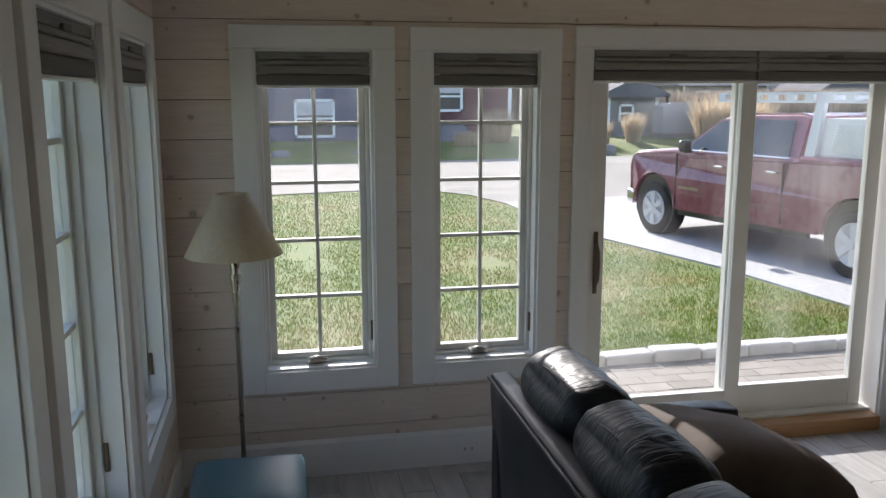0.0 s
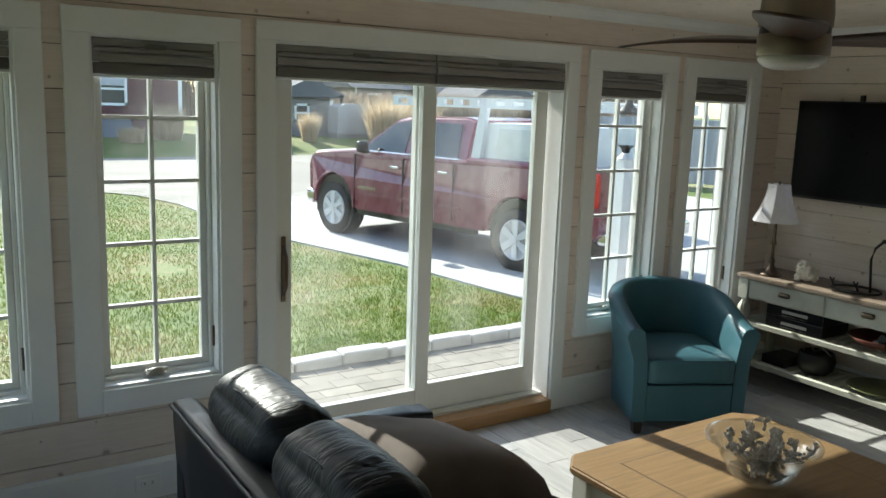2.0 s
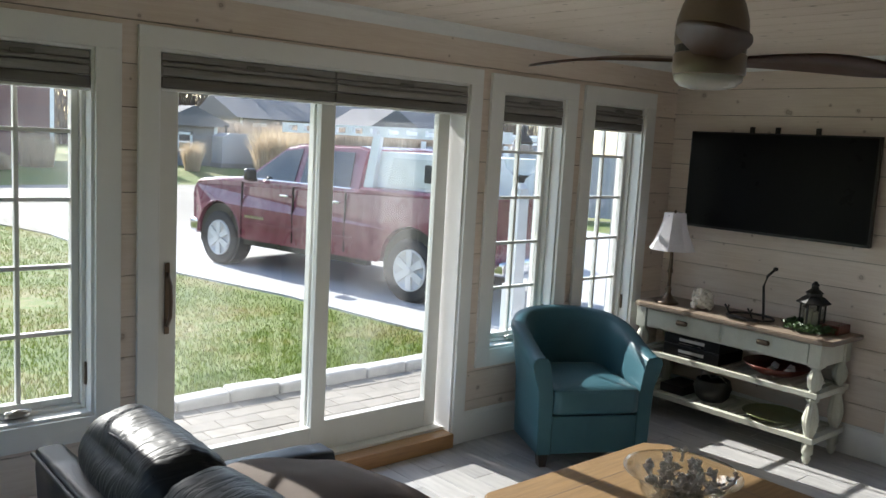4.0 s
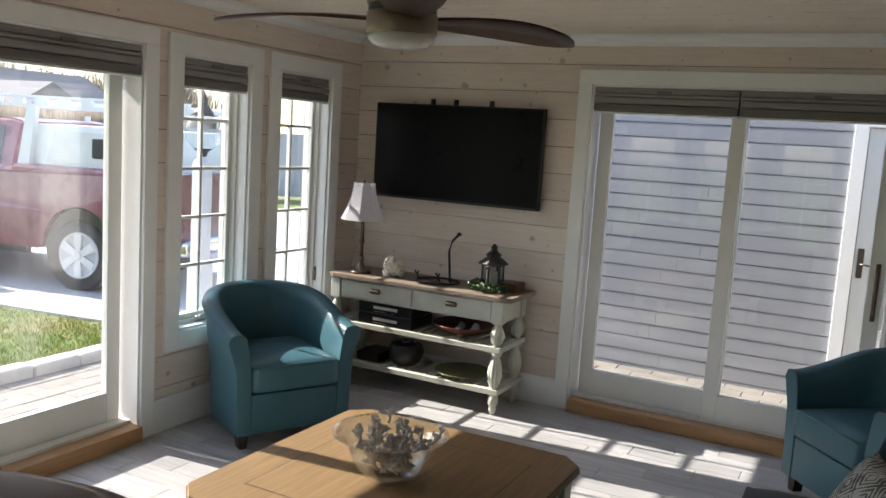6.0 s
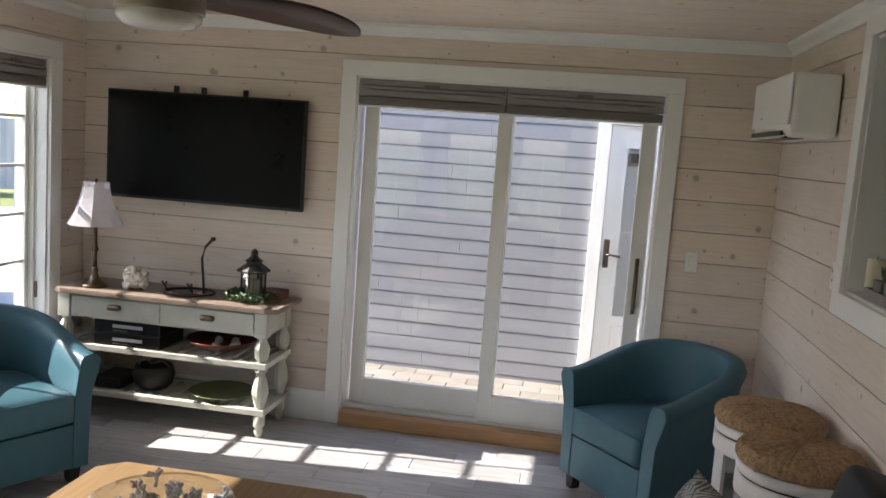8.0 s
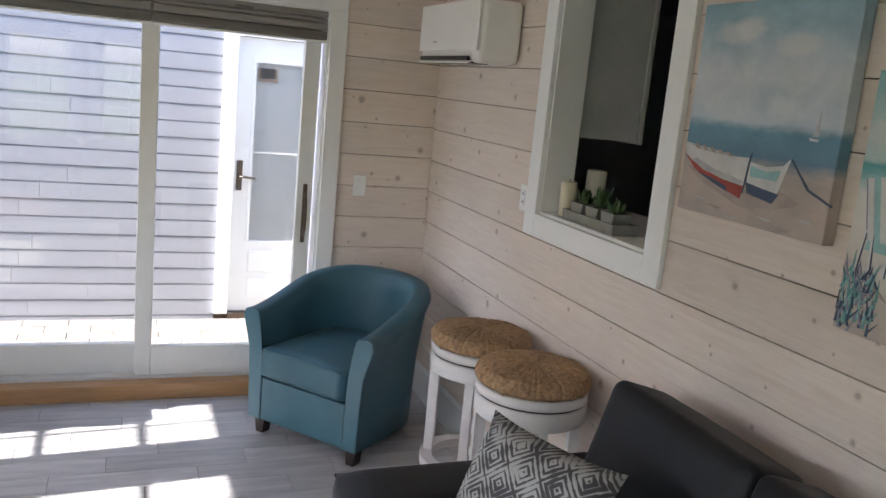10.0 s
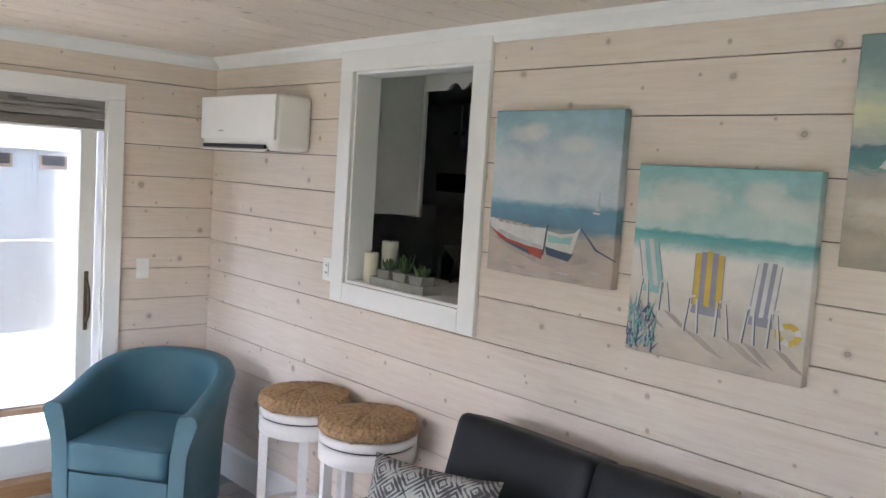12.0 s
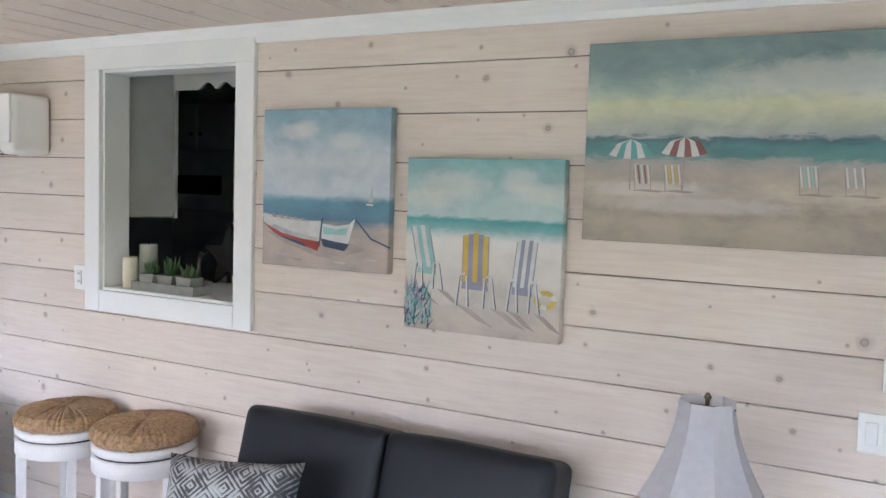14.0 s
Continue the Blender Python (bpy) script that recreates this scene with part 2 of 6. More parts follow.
GRASS, BLADES = turf("grass", False), turf("grass_blades", True)
GRAVEL = mat("gravel", (0.55, 0.545, 0.54), (0.29, 0.285, 0.28), scale=20, rough=0.95, bumps=1.0, bscale=60)
ROAD = mat("road", (0.35, 0.32, 0.275), (0.18, 0.163, 0.138), scale=0.9, rough=0.9, bumps=0.6, bscale=14, stretch=(0.4, 1, 1))
PAVER = mat("paver", (0.31, 0.28, 0.24), (0.215, 0.192, 0.162), scale=8, rough=0.85, bumps=0.5, bscale=60, shuffle=True, vary=0.22)
CURB = mat("granite", (0.60, 0.59, 0.57), (0.45, 0.44, 0.42), scale=14, rough=0.85, bumps=0.6, shuffle=True, vary=0.15)
SAND = mat("sand_joint", (0.30, 0.27, 0.23), rough=0.95)
SIDING = mat("vinyl_siding", (0.32, 0.33, 0.355), (0.295, 0.305, 0.33), scale=1.5, rough=0.5, bumps=0.03)
TRUCK_RED = mat("maroon_paint", (0.175, 0.028, 0.058), (0.150, 0.024, 0.050), rough=0.28, bumps=0.0, coat=0.6)
RUBBER = mat("rubber", (0.02, 0.02, 0.02), rough=0.8, bumps=0.3)
ALLOY = mat("alloy", (0.60, 0.60, 0.61), rough=0.4, metal=0.15)
CHROME = mat("chrome", (0.7, 0.7, 0.72), rough=0.12, metal=1.0, bumps=0)
CAR_GLASS = mat("dark_car_glass", (0.02, 0.03, 0.035), rough=0.05, bumps=0, coat=0.5)
ALUM = mat("aluminium_plate", (0.62, 0.64, 0.67), (0.5, 0.52, 0.55), rough=0.4, metal=0.5, bumps=0.6, bscale=50)
RACK_WHITE = mat("white_rack", (0.78, 0.79, 0.80), rough=0.4)
TAIL_RED = mat("tail_lens", (0.55, 0.03, 0.02), rough=0.15, bumps=0)
BLUE_SIDE = mat("blue_shingle", (0.085, 0.105, 0.16), (0.065, 0.082, 0.13), rough=0.7, stretch=(1, 1, 12))
RED_SIDE = mat("red_shingle", (0.15, 0.06, 0.06), (0.11, 0.045, 0.045), rough=0.7, stretch=(1, 1, 12))
GREY_SIDE = mat("grey_shingle", (0.24, 0.23, 0.23), (0.17, 0.165, 0.165), rough=0.8, stretch=(1, 1, 12))
ROOF = mat("asphalt_roof", (0.17, 0.165, 0.17), (0.12, 0.115, 0.12), rough=0.9, bumps=0.6)
PAMPAS = leaf_mat("dry_plume", (0.66, 0.53, 0.37), (0.44, 0.34, 0.22), 1.5)
REED = leaf_mat("dull_reed", (0.50, 0.42, 0.34), (0.27, 0.215, 0.17), 0.8)
TWIG = mat("bare_twig", (0.16, 0.115, 0.085), (0.10, 0.07, 0.05), rough=0.9, bumps=0)
KITCHEN = mat("kitchen_paint", (0.62, 0.62, 0.60), rough=0.5)
STONE = mat("stone_pot", (0.30, 0.30, 0.27), (0.2, 0.2, 0.18), scale=20, rough=0.85)
DARK_PANE = mat("far_pane", (0.05, 0.06, 0.07), rough=0.1, bumps=0)


# ---- mesh helpers ----
def part(name, bm, material, parent=None, label="", smooth=False, m=None):
    me = bpy.data.meshes.new(name)
    bmesh.ops.recalc_face_normals(bm, faces=bm.faces)
    bm.to_mesh(me)
    bm.free()
    me.materials.append(material)
    if smooth:
        for p in me.polygons:
            p.use_smooth = True
    ob = new(name, me)
    if parent:
        ob.parent = parent
    if m is not None:
        ob.matrix_basis = m
    if label:
        ob["label"] = label
    return ob


def thing(name, m, label, category, group="", kind=""):
    ob = new(name)
    ob.empty_display_size = 0.1
    ob.matrix_basis = m
    return tagged(ob, label, category, group, kind)


def add_box(bm, lo, hi, m=None):
    lo, hi = Vector(lo), Vector(hi)
    mm = Matrix.Translation((lo + hi) / 2) @ Matrix.Diagonal((*(hi - lo), 1))
    return bmesh.ops.create_cube(bm, size=1, matrix=(m @ mm) if m else mm)["verts"]


def box(lo, hi, bevel=0.0, seg=2, m=None):
    bm = bmesh.new()
    add_box(bm, lo, hi, m)
    if bevel:
        bmesh.ops.bevel(bm, geom=list(bm.edges), offset=bevel, segments=seg, affect="EDGES", profile=0.5)
    return bm


def boxes(items, bevel=0.0):
    bm = bmesh.new()
    for lo, hi in items:
        add_box(bm, lo, hi)
    if bevel:
        bmesh.ops.bevel(bm, geom=list(bm.edges), offset=bevel, segments=1, affect="EDGES")
    return bm


def rbox(size, r=0.05, n=10, bulge=(0, 0, 0), wrinkle=0.0, seed=0.0, m=None):
    """A soft cushion: a rounded box with crowned faces and fine creases."""
    bm = bmesh.new()
    bmesh.ops.create_cube(bm, size=2)
    bmesh.ops.subdivide_edges(bm, edges=list(bm.edges), cuts=n, use_grid_fill=True)
    h = Vector(size) / 2
    for v in bm.verts:
        p = v.co.copy()
        q = Vector([p[i] * h[i] for i in range(3)])
        inner = Vector([max(-h[i] + r, min(h[i] - r, q[i])) for i in range(3)])
        d = q - inner
        if d.length > 1e-6:
            q = inner + d.normalized() * r
        for i in range(3):
            a, b = p[(i + 1) % 3], p[(i + 2) % 3]
            q[i] += bulge[i] * p[i] * max(0, 1 - a * a) * max(0, 1 - b * b)
        if wrinkle:
            u = noise.noise(Vector((q.x * 4 + seed, q.y * 4, q.z * 4)))
            k = -2.2 * max(0.0, 0.22 - abs(noise.noise(Vector((q.x * 15 + 2 * u + seed, q.y * 4, q.z * 5 + seed))))) * (0.6 + u) + 0.8 * u
            k -= 1.2 * max(0.0, 0.16 - abs(noise.noise(Vector((q.x * 26 + 3 * u, q.y * 9 + seed, q.z * 8)))))
            q += q.normalized() * wrinkle * k
        v.co = q
    if m:
        bm.transform(m)
    return bm


def lathe(profile, n=24, m=None, flute=0.0, nflute=12):
    bm = bmesh.new()
    rings = []
    for r, z in profile:
        ring = []
        for i in range(n):
            a = 2 * math.pi * i / n
            rr = max(r, 0.0005) * (1 + (flute * math.cos(nflute * a) if flute else 0))
            ring.append(bm.verts.new((rr * math.cos(a), rr * math.sin(a), z)))
        rings.append(ring)
    for a, b in zip(rings, rings[1:]):
        for i in range(n):
            bm.faces.new((a[i], a[(i + 1) % n], b[(i + 1) % n], b[i]))
    bm.faces.new(rings[0][::-1])
    bm.faces.new(rings[-1])
    if m:
        bm.transform(m)
    return bm


def tube(points, r, n=8, bm=None):
    bm = bm or bmesh.new()
    pts = [Vector(p) for p in points]
    rs = r if isinstance(r, (list, tuple)) else [r] * len(pts)
    rings = []
    for i, p in enumerate(pts):
        d = (pts[min(i + 1, len(pts) - 1)] - pts[max(i - 1, 0)]).normalized()
        side = d.cross(Vector((0, 0, 1))) if abs(d.z) < 0.95 else d.cross(Vector((1, 0, 0)))
        side.normalize()
        up = side.cross(d)
        rings.append([bm.verts.new(p + (side * math.cos(2 * math.pi * k / n) + up * math.sin(2 * math.pi * k / n)) * rs[i]) for k in range(n)])
    for a, b in zip(rings, rings[1:]):
        for k in range(n):
            bm.faces.new((a[k], a[(k + 1) % n], b[(k + 1) % n], b[k]))
    bm.faces.new(rings[0][::-1])
    bm.faces.new(rings[-1])
    return bm


def prism(points, depth, axis="y", m=None):
    """A polygon in the x-z plane (or x-y, for axis z), thickened."""
    bm = bmesh.new()
    f = (lambda a, b, d: (a, d, b)) if axis == "y" else (lambda a, b, d: (a, b, d)) if axis == "z" else (lambda a, b, d: (d, a, b))
    lo = [bm.verts.new(f(a, b, 0)) for a, b in points]
    hi = [bm.verts.new(f(a, b, depth)) for a, b in points]
    k = len(points)
    bm.faces.new(lo[::-1])
    bm.faces.new(hi)
    for i in range(k):
        bm.faces.new((lo[i], lo[(i + 1) % k], hi[(i + 1) % k], hi[i]))
    if m:
        bm.transform(m)
    return bm


# ---- the room ----
X_WEST, Y_SOUTH, Z_CEIL, DEEP = -5.89, -4.19, 2.44, 0.20
NORTH, EAST = pose(0, 0, 0), pose(0, 0, 0, 0, 0, -90)
SOUTH, WEST = pose(0, Y_SOUTH, 0, 0, 0, 180), pose(X_WEST, 0, 0, 0, 0, 90)


def wall(name, m, a0, a1, holes, b0, b1, first=2.23, pitch=0.18, deep=DEEP):
    """A wall from a0 to a1 along local x; its room face is local y = 0. Holes are (a, a, z, z). The planks run from b0 to b1."""
    root = thing(name, m, "wall clad in whitewashed knotty pine planks", "wall", kind="structure")
    xs = sorted({a0, a1, *[h[0] for h in holes], *[h[1] for h in holes]})
    zs = sorted({-0.3, Z_CEIL + 0.2, *[h[2] for h in holes], *[h[3] for h in holes]})
    cells = []
    for x0, x1 in zip(xs, xs[1:]):
        for z0, z1 in zip(zs, zs[1:]):
            if not any(h[0] < (x0 + x1) / 2 < h[1] and h[2] < (z0 + z1) / 2 < h[3] for h in holes):
                cells.append(((x0, 0.02, z0), (x1, deep, z1)))
    part("wall_core", boxes(cells), GAP, root)
    part("outer_cladding", boxes([((l[0], deep, l[2]), (h[0], deep + 0.02, h[2])) for l, h in cells]), SIDING, root)
    joints = [Z_CEIL] + [first - pitch * k for k in range(12)] + [0.10]
    for z1, z0 in zip(joints, joints[1:]):
        hit = [h for h in holes if h[2] < z1 and h[3] > z0]
        edges = sorted({b0, b1, *[h[0] for h in hit], *[h[1] for h in hit]})
        run = []
        for x0, x1 in zip(edges, edges[1:]):
            lo, hi = z0 + 0.002, z1 - 0.002
            for h in hit:
                if h[0] < (x0 + x1) / 2 < h[1]:
                    if h[2] <= lo and h[3] >= hi:
                        lo = hi
                    elif h[2] > lo:
                        hi = h[2]
                    else:
                        lo = h[3]
            if hi - lo > 0.004:
                run.append((x0, x1, lo, hi))
            if (hi - lo <= 0.004 or x1 == b1) and run:
                c = Vector(((run[0][0] + run[-1][1]) / 2, 0.009, (z0 + z1) / 2))
                bm = boxes([(Vector((r[0], 0, r[2])) - c, Vector((r[1], 0.02, r[3])) - c) for r in run])
                part("plank", bm, PINE, root, m=Matrix.Translation(c))
                run = []
    return root


def casing(root, a0, a1, z0, z1, w=0.095, foot=True):
    """Flat white boards round an opening; a1, z1 are its outer edges."""
    d = 0.022
    part("head_casing", box((a0, -d, z1 - w), (a1, 0, z1), 0.003), WHITE, root)
    part("side_casing", box((a0, -d, z0), (a0 + w, 0, z1 - w), 0.003), WHITE, root)
    part("side_casing", box((a1 - w, -d, z0), (a1, 0, z1 - w), 0.003), WHITE, root)
    if foot:
        part("apron", box((a0 + w, -d, z0), (a1 - w, 0, z0 + w), 0.003), WHITE, root)


def liner(root, a0, a1, z0, z1, depth, t=0.012):
    part("jamb", box((a0, 0, z0), (a0 + t, depth, z1)), WHITE, root)
    part("jamb", box((a1 - t, 0, z0), (a1, depth, z1)), WHITE, root)
    part("head_jamb", box((a0 + t, 0, z1 - t), (a1 - t, depth, z1)), WHITE, root)
    part("sill", box((a0 + t, 0, z0), (a1 - t, depth, z0 + t)), WHITE, root)


def blind(m, a0, a1, z1, y=0.03, drop=0.155):
    """A folded fabric shade under its head rail."""
    root = thing("window_shade", m, "grey-brown woven fabric shade folded up under the window head", "window shade", "fabric shades")
    part("head_rail", box((a0, y - 0.022, z1 - 0.035), (a1, y + 0.03, z1 - 0.002), 0.004), SHADE, root)
    z = z1 - 0.037
    for k, (h, out) in enumerate([(0.022, 0.03), (0.04, 0.036), (0.05, 0.026)]):
        bm = rbox((a1 - a0, 0.03 + out, h), 0.008, 6, (0, 0.004, 0), 0.0015, k * 3.1)
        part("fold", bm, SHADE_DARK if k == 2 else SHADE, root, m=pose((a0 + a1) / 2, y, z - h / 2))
        z -= h + 0.001
    part("bottom_rail", box((a0, y - 0.02, z - 0.012), (a1, y + 0.02, z), 0.003), WHITE, root)
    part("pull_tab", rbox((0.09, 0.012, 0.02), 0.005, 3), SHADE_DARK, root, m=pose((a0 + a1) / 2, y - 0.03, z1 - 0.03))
    return root


def window(name, m, a0, a1, z0=0.452, z1=2.206, w=0.105):
    root = thing(name, m, "white casement window with ten small panes and wide flat casing", "window", "casement windows", "structure")
    casing(root, a0, a1, z0, z1, w)
    i0, i1, j0, j1 = a0 + w, a1 - w, z0 + w, z1 - w
    liner(root, i0, i1, j0, j1, DEEP)
    fi0, fi1, fj0, fj1 = i0 + 0.012, i1 - 0.012, j0 + 0.012, j1 - 0.012
    def ring(nm, p0, p1, q0, q1, t, y0, y1, mt):
        part(nm, box((p0, y0, q0), (p0 + t, y1, q1), 0.003), mt, root)
        part(nm, box((p1 - t, y0, q0), (p1, y1, q1), 0.003), mt, root)
        part(nm, box((p0 + t, y0, q0), (p1 - t, y1, q0 + t), 0.003), mt, root)
        part(nm, box((p0 + t, y0, q1 - t), (p1 - t, y1, q1), 0.003), mt, root)
    ring("stop", fi0, fi1, fj0, fj1, 0.018, 0.07, 0.17, VINYL)
    ring("sash", fi0 + 0.019, fi1 - 0.019, fj0 + 0.019, fj1 - 0.019, 0.03, 0.10, 0.145, VINYL)
    g0, g1, h0, h1 = fi0 + 0.049, fi1 - 0.049, fj0 + 0.049, fj1 - 0.049
    ch = (h1 - h0) / 5
    mid = (g0 + g1) / 2
    part("muntin", box((mid - 0.009, 0.108, h0), (mid + 0.009, 0.138, h1), 0.002), VINYL, root)
    for k in range(1, 5):
        for p0, p1 in ((g0, mid - 0.009), (mid + 0.009, g1)):
            part("muntin", box((p0, 0.109, h0 + ch * k - 0.009), (p1, 0.137, h0 + ch * k + 0.009), 0.002), VINYL, root)
    for k in range(5):
        for p0, p1 in ((g0, mid), (mid, g1)):
            part("pane", box((p0, 0.121, h0 + ch * k), (p1, 0.125, h0 + ch * (k + 1))), GLASS, root)
    # crank
    cx = (i0 + i1) / 2 - 0.02
    crank = part("crank_base", rbox((0.10, 0.035, 0.03), 0.012, 4), NICKEL, root, "folding metal window crank", True, pose(cx, 0.055, fj0 + 0.022))
    part("crank_arm", tube([(-0.045, -0.015, 0.012), (0.0, -0.02, 0.02), (0.05, -0.015, 0.014)], 0.007), NICKEL, crank, smooth=True)
    part("lock_lever", box((i1 - 0.022, 0.05, j0 + 0.12), (i1 - 0.013, 0.066, j0 + 0.22), 0.003), BRONZE, root)
    blind(m, i0 + 0.013, i1 - 0.013, j1 - 0.013)
    return root


def slider(name, m, a0, a1, z1, w, inner_first, handle_at):
    """A two-panel sliding glass door; the panel nearer the room slides."""
    root = thing(name, m, "white sliding patio door with two glass panels on an oak sill", "sliding door", "patio doors", "structure")
    casing(root, a0, a1, 0.0, z1, w, False)
    i0, i1, j1 = a0 + w, a1 - w, z1 - w
    part("jamb", box((i0, 0, 0.0), (i0 + 0.012, DEEP, j1)), WHITE, root)
    part("jamb", box((i1 - 0.012, 0, 0.0), (i1, DEEP, j1)), WHITE, root)
    part("head_jamb", box((i0 + 0.012, 0, j1 - 0.012), (i1 - 0.012, DEEP, j1)), WHITE, root)
    part("oak_sill", box((i0 + 0.012, -0.05, 0.0), (i1 - 0.012, 0.05, 0.085), 0.004), OAK, root, "varnished oak threshold")
    part("track", box((i0 + 0.012, 0.05, -0.1), (i1 - 0.012, DEEP + 0.02, 0.10)), VINYL, root)
    mid = (i0 + i1) / 2
    spans = [(i0 + 0.03, mid + 0.045), (mid - 0.045, i1 - 0.03)]
    for k, (p0, p1) in enumerate(spans):
        y0 = 0.055 if (k == 0) == inner_first else 0.115
        pan = part("door_panel", boxes([((p0, y0, 0.10), (p0 + 0.085, y0 + 0.045, j1 - 0.03)), ((p1 - 0.085, y0, 0.10), (p1, y0 + 0.045, j1 - 0.03)),
                                        ((p0 + 0.085, y0, 0.10), (p1 - 0.085, y0 + 0.045, 0.265)), ((p0 + 0.085, y0, j1 - 0.12), (p1 - 0.085, y0 + 0.045, j1 - 0.03))], 0.003), VINYL, root)
        part("pane", box((p0 + 0.085, y0 + 0.02, 0.265), (p1 - 0.085, y0 + 0.026, j1 - 0.12)), GLASS, pan)
        if k == handle_at:
            hx = p0 + 0.04 if k == 0 else p1 - 0.04
            hd = part("handle_plate", box((hx - 0.012, y0 - 0.008, 0.86), (hx + 0.012, y0, 1.19), 0.004), BRONZE, pan, "bronze door pull")
            part("grip", tube([(hx, y0 - 0.01, 0.90), (hx, y0 - 0.045, 0.95), (hx, y0 - 0.05, 1.02), (hx, y0 - 0.045, 1.09), (hx, y0 - 0.01, 1.14)], 0.009), BRONZE, hd, smooth=True)
    half = (i0 + i1) / 2
    blind(m, i0 + 0.014, half - 0.003, j1 - 0.013, 0.02)
    blind(m, half + 0.003, i1 - 0.014, j1 - 0.013, 0.02)
    return root


N_WINS = [(-5.568, -4.811), (-4.738, -3.988), (-1.868, -1.103), (-1.033, -0.268)]
N_DOOR, E_DOOR = (-3.917, -1.940), (1.669, 3.642)
W_WINS = [(-1.09, -0.17), (-2.09, -1.16), (-3.05, -2.16)]
Z_W, WIN_Z = 0.105, (0.452, 2.206)


def win_hole(a):
    return (a[0] + Z_W, a[1] - Z_W, WIN_Z[0] + Z_W, WIN_Z[1] - Z_W)


north_holes = [win_hole(a) for a in N_WINS] + [(N_DOOR[0] + 0.09, N_DOOR[1] - 0.09, -0.1, 2.215 - 0.09)]
wall("wall_north", NORTH, X_WEST - DEEP, DEEP, north_holes, X_WEST, 0)
wall("wall_east", EAST, 0.0, -Y_SOUTH, [(E_DOOR[0] + 0.09, E_DOOR[1] - 0.09, -0.1, 2.225 - 0.09)], 0.0, -Y_SOUTH, 2.257, 0.1757)
PASS = (1.385, 2.191, 1.299, 2.300)
wall("wall_south", SOUTH, -DEEP, -X_WEST + DEEP, [PASS], 0, -X_WEST, 2.259, 0.178, 0.12)
wall("wall_west", WEST, Y_SOUTH, 0, [win_hole(a) for a in W_WINS], Y_SOUTH, 0)
for k, a in enumerate(N_WINS):
    window("window_%d" % (k + 1), NORTH, *a)
for k, a in enumerate(W_WINS):
    window("window_%d" % (k + 5), WEST, *a)
slider("door_1", NORTH, *N_DOOR, 2.215, 0.09, True, 0)
slider("door_2", EAST, *E_DOOR, 2.225, 0.09, False, 1)

pw = thing("window_8", SOUTH, "white-framed pass-through opening into the dim kitchen", "opening", kind="structure")
casing(pw, 1.288, 2.288, 1.202, 2.397, 0.097)
liner(pw, PASS[0], PASS[1], PASS[2], PASS[3], 0.14)


def strip(name, m, runs, profile, material):
    """Trim of one cross-section (out from the wall, up) along runs of local x."""
    root = thing(name, m, "white painted wooden trim", "trim", kind="structure")
    for a0, a1 in runs:
        part("trim_length", prism([(-o, z) for o, z in profile], a1 - a0, "x", Matrix.Translation((a0, 0, 0))), WHITE, root)


BASE = [(0, 0), (0.016, 0), (0.016, 0.17), (0.008, 0.19), (0, 0.19)]
CROWN = [(0, 2.372), (0.012, 2.372), (0.02, 2.395), (0.045, 2.42), (0.05, 2.44), (0, 2.44)]
strip("baseboard", NORTH, [(X_WEST + 0.016, N_DOOR[0]), (N_DOOR[1], -0.016)], BASE, WHITE)
strip("baseboard", EAST, [(0, E_DOOR[0]), (E_DOOR[1], -Y_SOUTH)], BASE, WHITE)
strip("baseboard", SOUTH, [(0.016, -X_WEST - 0.016)], BASE, WHITE)
strip("baseboard", WEST, [(Y_SOUTH, 0)], BASE, WHITE)
strip("crown_trim", NORTH, [(X_WEST + 0.05, -0.05)], CROWN, WHITE)
strip("crown_trim", EAST, [(0, -Y_SOUTH)], CROWN, WHITE)
strip("crown_trim", SOUTH, [(0.05, -X_WEST - 0.05)], CROWN, WHITE)
strip("crown_trim", WEST, [(Y_SOUTH, 0)], CROWN, WHITE)

# unseen hood, added so that its shadow edge crosses the coffee table
hood = part("shadow_hood", boxes([((-4.15, 0.22, 2.37), (-1.98, 0.90, 2.42)), ((-4.15, 0.86, 2.42), (-1.98, 0.90, 2.50))], 0.004), WHITE)
tagged(hood, "unseen shallow white hood board over the patio door, added to shade the table", "door hood", kind="structure")

# ceiling: boards along y, all in one mesh, turned so that the grain runs with them
bm = bmesh.new()
x = X_WEST
while x < 0:
    add_box(bm, (0, -min(x + 0.205, 0) + 0.003, Z_CEIL), (-Y_SOUTH, -x - 0.003, Z_CEIL + 0.018))
    x += 0.205
ceiling = part("ceiling", bm, CEIL_PINE, m=pose(0, Y_SOUTH, 0, 0, 0, 90))
tagged(ceiling, "whitewashed pine board ceiling", "ceiling", kind="structure")
roof = part("roof", box((X_WEST - 0.35, Y_SOUTH - 4.0, Z_CEIL + 0.2), (0.45, 0.45, Z_CEIL + 0.4)), ROOF)
tagged(roof, "flat grey asphalt roof slab", "roof", kind="structure")
top = part("attic_floor", box((X_WEST, Y_SOUTH, Z_CEIL + 0.02), (0, 0, Z_CEIL + 0.19)), GAP)
tagged(top, "dark boards above the ceiling", "ceiling", kind="structure")

floor = part("floor", box((X_WEST - 0.2, Y_SOUTH - 0.2, -0.15), (0.05, 0.05, -0.004)), GROUT)
tagged(floor, "grey wood-look tile floor", "floor", kind="structure")


# ---- outside ground ----
Z_G = -0.20
Z_F = 0.18  # the bank across the road
bm = bmesh.new()
bmesh.ops.create_grid(bm, x_segments=150, y_segments=300, size=150, matrix=Matrix.Translation((0, 60, Z_G - 0.02)))
for v in bm.verts:
    f = max(0.0, min(1.0, (v.co.y - 23.9 - 0.05 * max(0, v.co.x)) / 3.5))
    v.co.z += 0.40 * f * f * (3 - 2 * f)
ground = part("ground", bm, GRASS)
